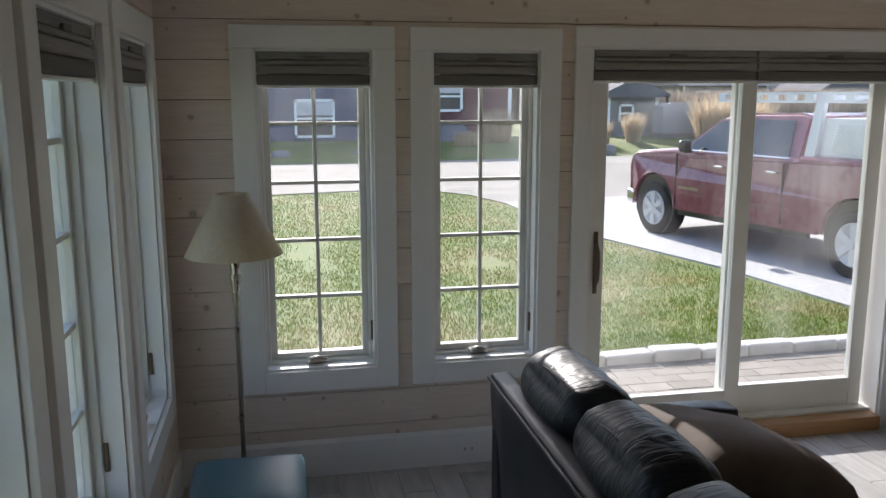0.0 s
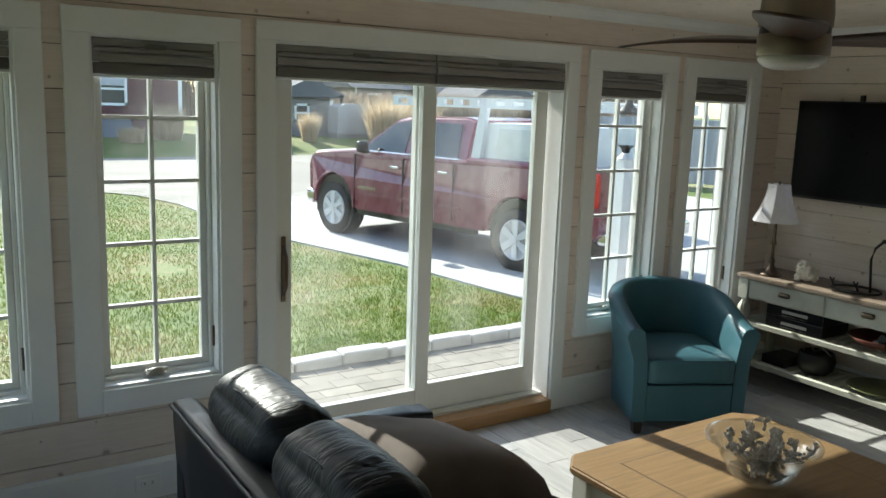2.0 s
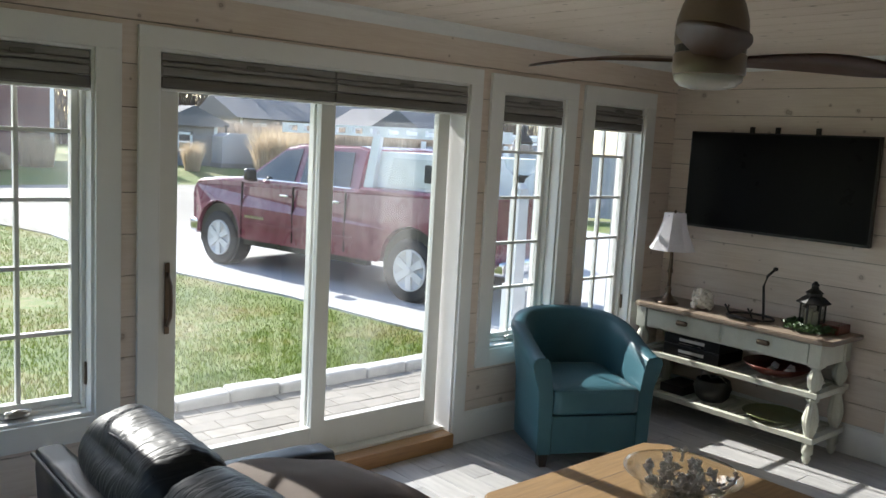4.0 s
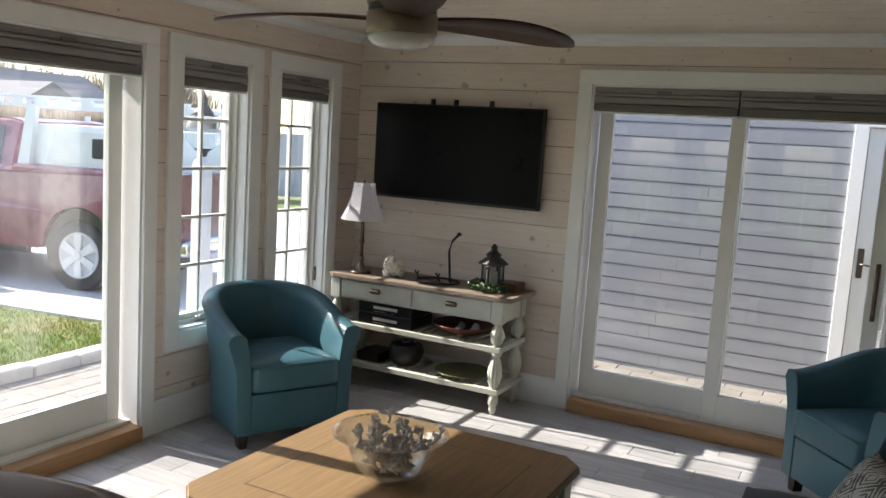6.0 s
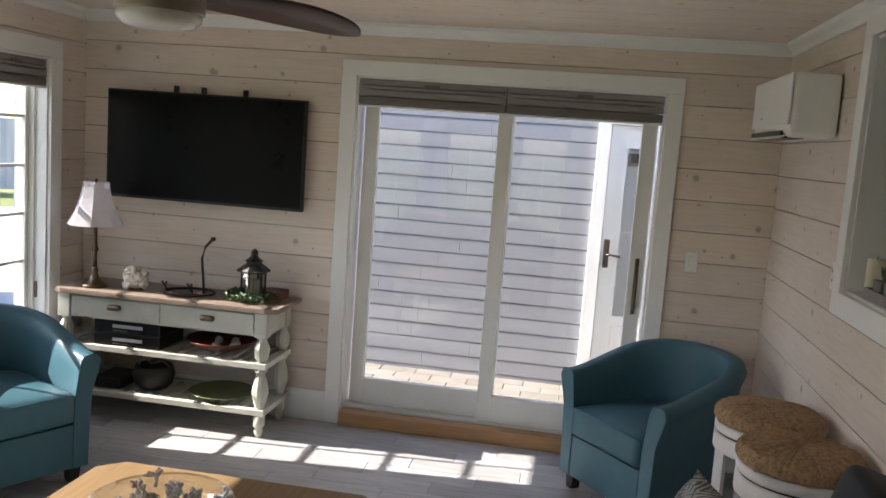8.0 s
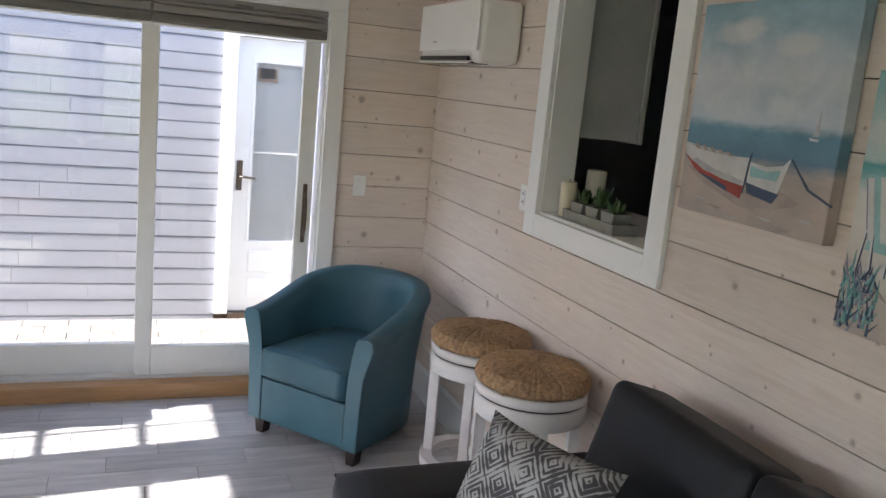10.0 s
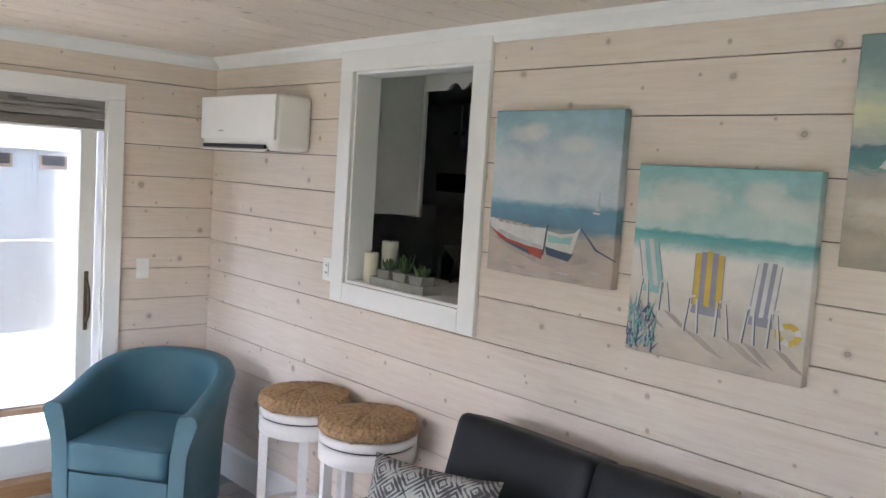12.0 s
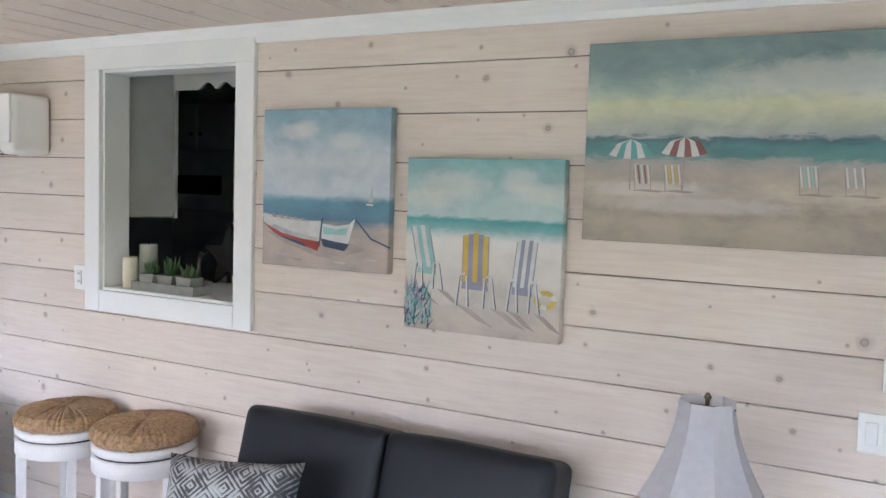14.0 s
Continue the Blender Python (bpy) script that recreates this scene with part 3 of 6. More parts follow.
tagged(ground, "grassy ground with worn yellow patches", "ground", kind="structure")


def sheet(name, pts, z, material, label, cat):
    ob = part(name, prism(pts, 0.03, "z", Matrix.Translation((0, 0, z - 0.03))), material)
    return tagged(ob, label, cat, kind="structure")


# road, and the gravel drive that runs from it to the house
sheet("road", [(-60, 14.3), (-5.7, 14.4), (-3.5, 14.9), (-2.2, 14.8), (-1.35, 13.6), (-0.95, 12.0), (9.0, 14.0), (60, 20.0), (60, 27.5), (10, 24.6), (3, 23.9), (-3, 22.9), (-60, 22.6)], Z_G + 0.002, ROAD, "sunlit tan dirt road", "road")
sheet("driveway", [(-0.95, 12.05), (-0.90, 10.6), (-0.68, 7.8), (-0.04, 5.35), (0.23, 3.3), (0.5, 2.0), (0.4, 0.3), (1.9, 0.3), (10.6, 0.6), (10.9, 14.3)], Z_G + 0.006, GRAVEL, "pale blue-grey gravel driveway", "driveway")

# ---- seats ----


def sofa(m, length, depth, n, arm_w, arm_h, back_h, leather, frame_leather, label, cush_top, plump=1.0, full_back=False):
    root = thing("sofa", m, label, "sofa")
    h, f, b = length / 2, -depth / 2, depth / 2
    part("base", box((-h + 0.02, f + 0.05, 0.07), (h - 0.02, b - 0.02, 0.30), 0.02), frame_leather, root)
    for s in (-1, 1):
        a0, a1 = sorted((s * h, s * (h - arm_w)))
        part("arm", rbox((arm_w, depth - 0.02, arm_h - 0.06), 0.035, 8, (0.008, 0, 0.012), 0.002, s), frame_leather, root, smooth=True, m=pose((a0 + a1) / 2, 0.0, 0.06 + (arm_h - 0.06) / 2))
        part("arm_piping", tube([(s * (h - 0.012), f + 0.02, arm_h - 0.02), (s * (h - 0.008), b - 0.1, arm_h - 0.02)], 0.006), frame_leather, root, smooth=True)
    part("backrest", rbox((length - (2 * arm_w + 0.02 if full_back else 0.01), 0.105, back_h - 0.08), 0.03, 8, (0, 0.006, 0), 0.002, 4), frame_leather, root, smooth=True, m=pose(0, b - 0.065, 0.08 + (back_h - 0.08) / 2, -3))
    hb = h - (arm_w + 0.03 if full_back else 0.03)
    part("back_piping", tube([(-hb, b + 0.005, back_h - 0.02), (hb, b + 0.005, back_h - 0.02)], 0.007), frame_leather, root, smooth=True)
    w = (length - 2 * arm_w) / n
    for k in range(n):
        x = -h + arm_w + w * (k + 0.5)
        part("seat_cushion", rbox((w - 0.008, depth - 0.28, 0.19), 0.05, 10, (0, 0.01, 0.03), 0.003, k * 7.0), leather, root, smooth=True, m=pose(x, -0.10, 0.385))
        if full_back:
            wb = (length - 2 * arm_w - 0.01) / n
            xb = -h + arm_w + 0.005 + wb * (k + 0.5)
            part("back_cushion", rbox((wb - 0.004, 0.21, cush_top - 0.40), 0.035, 26, (0.002, 0.02, 0.006), 0.004, k * 5.0 + 1), leather, root, smooth=True, m=pose(xb, b - 0.20, 0.40 + (cush_top - 0.40) / 2, -17))
            part("cushion_welt", tube([(xb - wb / 2 + 0.03, b - 0.205, cush_top - 0.012), (xb, b - 0.205, cush_top - 0.004), (xb + wb / 2 - 0.03, b - 0.205, cush_top - 0.012)], 0.004, 6), leather, root, smooth=True)
            continue
        part("back_cushion", rbox((w - 0.002, 0.19 + 0.06 * plump, cush_top - 0.44), 0.04 + 0.045 * plump, 26, (0.006, 0.05 * plump, 0.006 + 0.024 * plump), 0.012 * plump ** 2, k * 5.0 + 1), leather, root, smooth=True, m=pose(x, b - 0.235, 0.43 + (cush_top - 0.43) / 2, -12))
        for s in (-1, 1) if plump > 0.5 else ():
            zz = cush_top - 0.02
            part("seam", tube([(x - w / 2 + 0.05, b - 0.19 + s * 0.07, zz - 0.02), (x, b - 0.19 + s * 0.08, zz + 0.012), (x + w / 2 - 0.05, b - 0.19 + s * 0.07, zz - 0.02)], 0.004, 6), leather, root, smooth=True)
    for sx in (-1, 1):
        for sy in (-1, 1):
            part("leg", lathe([(0.02, 0), (0.028, 0.07)], 10, pose(sx * (h - 0.08), sy * (depth / 2 - 0.09), 0)), DARK_WOOD, root)
    return root


sofa(pose(-4.025, -1.87, 0, 0, 0, 90), 2.04, 1.07, 3, 0.15, 0.60, 0.79, BLACK_LEATHER, BLACK_SMOOTH, "glossy black leather sofa with plump creased back cushions", 0.935)
sofa(pose(-3.105, -3.63, 0, 0, 0, 180), 1.78, 1.0, 2, 0.27, 0.62, 0.80, NAVY_LEATHER, NAVY_LEATHER, "charcoal leather loveseat under the beach paintings", 0.975, 0.16, True)


def throw_pillow(m, size, material, label, thick=0.16):
    bm = bmesh.new()
    n = 16
    grid = {}
    for s in (-1, 1):
        for i in range(n + 1):
            for j in range(n + 1):
                u, v = 2 * i / n - 1, 2 * j / n - 1
                edge = max(0, (1 - u ** 4)) * max(0, (1 - v ** 4))
                pull = 1 - 0.07 * (1 - abs(u) ** 3 * abs(v) ** 3)
                z = s * thick / 2 * edge ** 0.55 * (1 + 0.1 * noise.noise(Vector((u * 2, v * 2, s))))
                grid[s, i, j] = bm.verts.new((u * size[0] / 2 * pull, v * size[1] / 2 * pull, z))
    for s in (-1, 1):
        for i in range(n):
            for j in range(n):
                q = [grid[s, i, j], grid[s, i + 1, j], grid[s, i + 1, j + 1], grid[s, i, j + 1]]
                bm.faces.new(q if s > 0 else q[::-1])
    bmesh.ops.remove_doubles(bm, verts=bm.verts, dist=0.0005)
    ob = part("throw_pillow", bm, material, smooth=True, m=m)
    return tagged(ob, label, "pillow")


def geo_mat():
    """Nested diamonds in grey and silver."""
    m, t, b, nn = node_mat("diamond_fabric")
    mp = coords(t, (9, 9, 9))
    sep = nn("ShaderNodeSeparateXYZ")
    t.links.new(mp, sep.inputs[0])
    def op(o, a, c=None):
        n = nn("ShaderNodeMath")
        n.operation = o
        for k, v in enumerate((a, c)):
            if v is None:
                continue
            if isinstance(v, (int, float)):
                n.inputs[k].default_value = v
            else:
                t.links.new(v, n.inputs[k])
        return n.outputs[0]
    px = op("PINGPONG", sep.outputs[0], 0.5)
    py = op("PINGPONG", sep.outputs[1], 0.5)
    band = op("PINGPONG", op("ADD", px, py), 0.085)
    # noise breaks the diamonds unevenly between dark and silver
    mottle = noise_tex(t, coords(t), 16, 5)
    fac = op("ADD", op("MULTIPLY", band, 9.0), op("MULTIPLY", op("SUBTRACT", mottle, 0.5), 2.4))
    t.links.new(ramp(t, fac, [(0.27, (0.055, 0.055, 0.057)), (0.55, (0.40, 0.40, 0.385))]), b.inputs["Base Color"])
    b.inputs["Roughness"].default_value = 0.6
    bump(t, b, fac, 0.3)
    return m


throw_pillow(pose(-3.82, -1.42, 0.585, -4, 15, 4), (0.70, 0.70), TAUPE, "large taupe suede cushion on the black sofa", 0.29)
throw_pillow(pose(-2.775, -3.50, 0.722, 62, 0, 200), (0.46, 0.44), geo_mat(), "grey pillow with a silver diamond pattern", 0.15)


def tub_chair(m, label):
    """A barrel armchair that faces local -y."""
    root = thing("tub_chair", m, label, "armchair", "teal tub chairs")
    hw, yf, yb, t = 0.345, -0.33, 0.36, 0.080
    path = []
    for k in range(9):
        path.append((-hw, yf + (0.02 - yf) * k / 8, 0))
    for k in range(1, 24):
        a = math.pi - math.pi * k / 24
        path.append((hw * math.cos(a), 0.02 + (yb - 0.02) * math.sin(a), 0))
    for k in range(9):
        path.append((hw, 0.02 + (yf - 0.02) * k / 8, 0))
    bm = bmesh.new()
    rings, ends = [], {}
    n = len(path)
    for i, p in enumerate(path):
        p = Vector(p)
        d = (Vector(path[min(i + 1, n - 1)]) - Vector(path[max(i - 1, 0)])).normalized()
        inn = Vector((d.y, -d.x, 0))
        s = max(0.0, min(1.0, (p.y - yf) / (yb - yf)))
        top = 0.64 + 0.16 * (s * s * (3 - 2 * s)) ** 0.8
        flare = 0.048
        prof = [(0.012, 0.085), (0.008, 0.25), (0.0, 0.45), (-flare * 0.6, top - 0.10), (-flare, top - 0.04), (-flare + 0.012, top - 0.010), (-flare + 0.035, top), (t * 0.45, top - 0.005), (t * 0.62, top - 0.022), (t * 0.78, top - 0.09), (t, 0.42), (t + 0.008, 0.085)]
        ends[i] = prof
        rings.append([bm.verts.new(p + inn * o + Vector((0, 0, z))) for o, z in prof])
    k = len(rings[0])
    for a, b in zip(rings, rings[1:]):
        for i in range(k):
            bm.faces.new((a[i], a[(i + 1) % k], b[(i + 1) % k], b[i]))
    part("shell", bm, TEAL, root, smooth=True)
    for i in (0, n - 1):
        sx = -1 if i == 0 else 1
        loop = [v for v in [(p[0] - sx * o, z) for p, o, z in [(path[i], o, z) for o, z in ends[i]]]]
        face = prism(loop, 0.016, "y", pose(0, yf - 0.013, 0))
        bmesh.ops.bevel(face, geom=list(face.edges), offset=0.003, segments=2, affect="EDGES")
        part("arm_front", face, TEAL, root)
        part("arm_piping", tube([(x, yf - 0.008, z) for x, z in loop], 0.0045, 6), TEAL, root, smooth=True)
    part("seat_cushion", rbox((0.518, 0.60, 0.155), 0.024, 10, (0, 0.008, 0.022), 0.002, 2), TEAL, root, smooth=True, m=pose(0, -0.062, 0.390))
    part("cushion_piping", tube([(-0.24, -0.356, 0.456), (0.24, -0.356, 0.456)], 0.005, 6), TEAL, root, smooth=True)
    part("front_panel", box((-0.256, yf - 0.010, 0.085), (0.256, 0.2, 0.305), 0.006), TEAL, root)
    for sx in (-1, 1):
        for fx, y in ((0.285, -0.285), (0.205, 0.20)):
            part("foot", prism([(-0.034, 0.095), (0.034, 0.095), (0.02, 0), (-0.02, 0)], 0.055, "y", pose(sx * fx, y - 0.025, 0)), DARK_WOOD, root)
    return root


tub_chair(pose(-1.415, -0.405, 0, 0, 0, -27), "teal leather tub chair in the sunny window corner")
tub_chair(pose(-0.57, -3.62, 0, 0, 0, -141.5), "teal leather tub chair beside the wooden stools")

ott = thing("ottoman", pose(-5.52, -0.95, 0), "small blue-teal leather cube ottoman", "ottoman")
part("body", rbox((0.42, 0.44, 0.33), 0.02, 8, (0.004, 0.004, 0)), TEAL, ott, smooth=True, m=pose(0, 0, 0.205))
part("lid", rbox((0.435, 0.455, 0.09), 0.03, 8, (0, 0, 0.012)), TEAL, ott, smooth=True, m=pose(0, 0, 0.41))
for sx in (-1, 1):
    for sy in (-1, 1):
        part("foot", box((sx * 0.17 - 0.02, sy * 0.17 - 0.02, 0), (sx * 0.17 + 0.02, sy * 0.17 + 0.02, 0.045)), DARK_WOOD, ott)


def stool(m):
    root = thing("bar_stool", m, "white round stool with a woven rush seat", "stool", "rush-seat stools")
    bm = bmesh.new()
    n, rings = 140, []
    rj = random.Random(8)
    jit = [rj.random() for i in range(n)]
    for r, z in [(0.0, 0.792), (0.08, 0.796), (0.15, 0.79), (0.195, 0.778), (0.212, 0.755), (0.212, 0.735), (0.2, 0.722)]:
        ring = []
        for i in range(n):
            a = 2 * math.pi * i / n
            q = (a % (math.pi / 2)) / (math.pi / 2)
            groove = -0.006 * math.exp(-((min(q, 1 - q)) / 0.03) ** 2) + 0.005 * jit[i]
            ring.append(bm.verts.new(((r + 0.004 * jit[i]) * math.cos(a), (r + 0.004 * jit[i]) * math.sin(a), z + (groove if r > 0.02 else 0))))
        rings.append(ring)
    for a, b in zip(rings, rings[1:]):
        for i in range(n):
            bm.faces.new((a[i], a[(i + 1) % n], b[(i + 1) % n], b[i]))
    part("woven_seat", bm, RUSH, root, "golden-brown woven rush seat")
    part("swivel_ring", lathe([(0.2, 0.685), (0.208, 0.69), (0.208, 0.716), (0.2, 0.721)], 40), WHITE_WOOD, root, smooth=True)
    part("swivel_gap", lathe([(0.198, 0.678), (0.198, 0.686)], 40), BLACK, root)
    part("apron_ring", lathe([(0.2, 0.61), (0.208, 0.615), (0.208, 0.672), (0.2, 0.678)], 40), WHITE_WOOD, root, smooth=True)
    for k in range(4):
        a = radians(45 + 90 * k)
        c, s = math.cos(a), math.sin(a)
        part("leg", prism([(-0.02, 0.63), (0.02, 0.63), (0.018, 0), (-0.018, 0)], 0.036, "y", pose(0.183 * c, 0.183 * s, 0, 0, 0, 45 + 90 * k) @ pose(0, -0.018, 0)), WHITE_WOOD, root)
    bm = bmesh.new()
    for rr, z in (((0.165, 0.215), 0.2),):
        vs = []
        for i in range(40):
            a = 2 * math.pi * i / 40
            vs.append([bm.verts.new((r * math.cos(a), r * math.sin(a), zz)) for r, zz in ((rr[0], z), (rr[1], z), (rr[1], z + 0.035), (rr[0], z + 0.035))])
        for i in range(40):
            a, b = vs[i], vs[(i + 1) % 40]
            for k in range(4):
                bm.faces.new((a[k], a[(k + 1) % 4], b[(k + 1) % 4], b[k]))
    part("foot_ring", bm, WHITE_WOOD, root)
    return root


st = stool(pose(-1.445, -3.955, 0, 0, 0, 12) @ Matrix.Diagonal((1, 1, 1.03, 1)))
copy_thing(st, pose(-1.925, -3.955, 0, 0, 0, 33) @ Matrix.Diagonal((1, 1, 1.015, 1)))

# ---- coffee table with its bowl ----
TZ = 0.53


def octagon(x0, x1, y0, y1, c):
    return [(x0 + c, y0), (x1 - c, y0), (x1, y0 + c), (x1, y1 - c), (x1 - c, y1), (x0 + c, y1), (x0, y1 - c), (x0, y0 + c)]


ct = thing("coffee_table", pose(-2.705, -2.02, 0), "square coffee table with honey oak top and cream base", "coffee table")
bm = prism(octagon(-0.56, 0.56, -0.535, 0.535, 0.08), 0.034, "z", pose(0, 0, TZ - 0.034))
bmesh.ops.bevel(bm, geom=list(bm.edges), offset=0.008, segments=3, affect="EDGES")
part("top", bm, TABLE_WOOD, ct, "honey-coloured oak top with inlaid border")
for lo, hi in (((-0.37, -0.37), (0.37, 0.37)),):
    part("top_inlay", box((lo[0], lo[1], TZ - 0.002), (hi[0], hi[1], TZ + 0.0012)), TABLE_WOOD, ct)
    for k in range(4):
        part("inlay_joint", box((-0.374, -0.376, TZ - 0.002), (0.374, -0.3715, TZ + 0.0005), 0, 1, pose(0, 0, 0, 0, 0, 90 * k)), GAP, ct)
for k in range(4):
    part("apron", box((-0.42, -0.475, 0.38), (0.42, -0.455, TZ - 0.036), 0.003, 1, pose(0, 0, 0, 0, 0, 90 * k)), CREAM, ct)
    part("leg_block", box((0.42, 0.42, 0.36), (0.50, 0.50, TZ - 0.036), 0.004, 1, pose(0, 0, 0, 0, 0, 90 * k)), CREAM, ct)
    part("leg", lathe([(0.02, 0), (0.036, 0.03), (0.026, 0.06), (0.03, 0.09), (0.045, 0.21), (0.034, 0.29), (0.04, 0.31), (0.03, 0.33), (0.038, 0.36)], 18, pose(0, 0, 0, 0, 0, 90 * k) @ pose(0.46, 0.46, 0)), CREAM, ct, smooth=True)
part("lower_shelf", box((-0.44, -0.44, 0.11), (0.44, 0.44, 0.135), 0.004), CREAM, ct)

bowl = thing("glass_bowl", pose(-2.75, -2.02, TZ), "clear flared glass bowl holding grey coral pieces", "bowl")
prof = [(0.075, 0.0), (0.085, 0.012), (0.12, 0.05), (0.145, 0.10), (0.155, 0.135), (0.185, 0.16), (0.205, 0.168), (0.205, 0.172), (0.183, 0.165), (0.15, 0.138), (0.139, 0.10), (0.113, 0.053), (0.078, 0.018), (0.0, 0.012)]
part("glass", lathe(prof, 40), CLEAR, bowl, smooth=True).visible_shadow = False


def branchy(bm, base, height, r, depth, rng, up=1.0):
    p = Vector(base)
    d = Vector((rng.uniform(-1, 1), rng.uniform(-1, 1), up)).normalized()
    q = p + d * height
    mid = p.lerp(q, 0.5) + Vector((rng.uniform(-1, 1), rng.uniform(-1, 1), rng.uniform(-1, 1))) * height * 0.16
    tube([p, mid, q], [r, r * 0.8, r * 1.05], 5, bm)
    if depth:
        for k in range(rng.choice((2, 3, 3))):
            branchy(bm, p.lerp(q, rng.uniform(0.35, 1.0)), height * rng.uniform(0.5, 0.75), r * 0.85, depth - 1, rng, 0.7)


rng = random.Random(5)
for k in range(52):
    a, lift = 2.4 * k, 0.02 + 0.14 * (k / 51)
    rr = (0.03 + 0.105 * lift / 0.13) * rng.uniform(0.35, 1.0)
    bm = bmesh.new()
    branchy(bm, (0, 0, 0), rng.uniform(0.030, 0.048), 0.0070, 3, rng)
    cp = part("coral_piece", bm, CORAL_GREY, None, smooth=True, m=pose(-2.75 + rr * math.cos(a), -2.02 + rr * math.sin(a), TZ + lift, rng.uniform(-30, 30), rng.uniform(-30, 30)))
    tagged(cp, "grey-brown branching coral piece in the bowl", "coral", "coral in the bowl")

# ---- console with its things ----
CZ = 0.77
con = thing("console_table", pose(0, 0, 0), "cream console table with wooden top and turned legs", "console table")
bm = prism([(-0.475, -1.435), (-0.435, -1.495), (-0.03, -1.495), (-0.03, -0.095), (-0.435, -0.095), (-0.475, -0.155)], 0.03, "z", pose(0, 0, CZ - 0.03))
bmesh.ops.bevel(bm, geom=list(bm.edges), offset=0.006, segments=2, affect="EDGES")
part("top", bm, CONSOLE_TOP, con, "worn brown wooden top")
part("apron_back", box((-0.06, -1.42, 0.60), (-0.045, -0.15, CZ - 0.03)), CREAM, con)
for y in (-1.425, -0.16):
    part("apron_side", box((-0.43, y, 0.60), (-0.06, y + 0.018, CZ - 0.03)), CREAM, con)
part("apron_front", box((-0.43, -1.42, 0.60), (-0.42, -0.15, CZ - 0.03)), CREAM, con)
for y0, y1 in ((-1.355, -0.795), (-0.775, -0.215)):
    dr = part("drawer_front", box((-0.445, y0, 0.612), (-0.43, y1, CZ - 0.04), 0.004), CREAM, con)
    part("cup_pull", rbox((0.03, 0.085, 0.034), 0.014, 6), BRONZE, dr, "dark bronze cup pull", True, pose(-0.455, (y0 + y1) / 2, 0.68))
LEG = [(0.012, 0), (0.022, 0.02), (0.028, 0.04), (0.02, 0.055), (0.033, 0.07), (0.033, 0.135)]
LEG2 = [(0.033, 0.155), (0.022, 0.165), (0.026, 0.18), (0.042, 0.235), (0.046, 0.28), (0.034, 0.35), (0.022, 0.38), (0.036, 0.395), (0.033, 0.41)]
LEG3 = [(0.033, 0.445), (0.022, 0.455), (0.036, 0.47), (0.042, 0.5), (0.044, 0.53), (0.03, 0.565), (0.022, 0.58), (0.036, 0.598)]
for x in (-0.415, -0.085):
    for y in (-1.40, -0.17):
        part("leg_block", box((x - 0.038, y - 0.038, 0.598), (x + 0.038, y + 0.038, CZ - 0.03), 0.004), CREAM, con)
        for prof in (LEG, LEG2, LEG3):
            part("turned_leg", lathe(prof, 48, pose(x, y, 0), 0.05 if prof is not LEG else 0, 12), CREAM, con, smooth=True)
for z in (0.135, 0.41):
    for x in (-0.45, -0.075):
        part("shelf_rail", box((x, -1.44, z), (x + 0.05, -0.13, z + 0.03 + 0.006), 0.004), CREAM, con)
    for y in (-1.44, -0.18):
        part("shelf_rail", box((-0.40, y, z), (-0.075, y + 0.05, z + 0.03 + 0.005), 0.004), CREAM, con)
    for k in range(20):
        y = -1.375 + k * 0.0605
        part("slat", box((-0.40, y, z + 0.008), (-0.075, y + 0.038, z + 0.028), 0.002, 1), CREAM, con)


def bell_lamp(m, height, shade_h, r0, r1, label, metal, cloth, panels=8):
    """A table lamp: turned stem, bell shade."""
    root = thing("table_lamp", m, label, "lamp")
    hb = height - shade_h
    part("base", lathe([(0.075, 0), (0.078, 0.012), (0.06, 0.022), (0.03, 0.05), (0.016, 0.08), (0.022, 0.1), (0.013, 0.12)], 24), metal, root, smooth=True)
    part("stem", lathe([(0.013, 0.12), (0.011, hb * 0.55), (0.02, hb * 0.6), (0.013, hb * 0.66), (0.011, hb * 0.97), (0.018, hb), (0.012, hb + 0.1)], 16), metal, root, smooth=True)
    bm = bmesh.new()
    rings = []
    n = panels * 4
    for k in range(9):
        f = k / 8
        r = r1 + (r0 - r1) * (1 - f) ** 1.7
        ring = []
        for i in range(n):
            a = 2 * math.pi * i / n
            sc = math.cos(math.pi / panels) / math.cos(((a + math.pi / panels) % (2 * math.pi / panels)) - math.pi / panels)
            ring.append(bm.verts.new((r * sc * math.cos(a), r * sc * math.sin(a), hb + shade_h * f)))
        rings.append(ring)
    for a, b in zip(rings, rings[1:]):
        for i in range(n):
            bm.faces.new((a[i], a[(i + 1) % n], b[(i + 1) % n], b[i]))
    bmesh.ops.solidify(bm, geom=list(bm.faces), thickness=0.003)
    part("shade", bm, cloth, root, "pleated bell shade")
    part("finial", lathe([(0.006, hb + shade_h - 0.03), (0.006, hb + shade_h), (0.011, hb + shade_h + 0.008), (0.004, hb + shade_h + 0.02)], 10), metal, root, smooth=True)
    part("harp_bar", box((-r1, -0.002, hb + shade_h - 0.02), (r1, 0.002, hb + shade_h - 0.015)), metal, root)
    return root


bell_lamp(pose(-0.33, -0.29, CZ), 0.63, 0.255, 0.16, 0.075, "bronze table lamp with white bell shade on the console", BRONZE, LINEN)

# ---- television ----
tv = thing("television", pose(0, 0, 0), "large black flat television mounted on the plank wall", "television")
part("cabinet", box((-0.085, -1.482, 1.300), (-0.045, -0.202, 1.964), 0.006), BLACK, tv)
part("screen", box((-0.0875, -1.470, 1.318), (-0.084, -0.214, 1.953)), SCREEN, tv)
part("wall_bracket", box((-0.045, -1.10, 1.45), (-0.0, -0.55, 1.85)), IRON, tv)
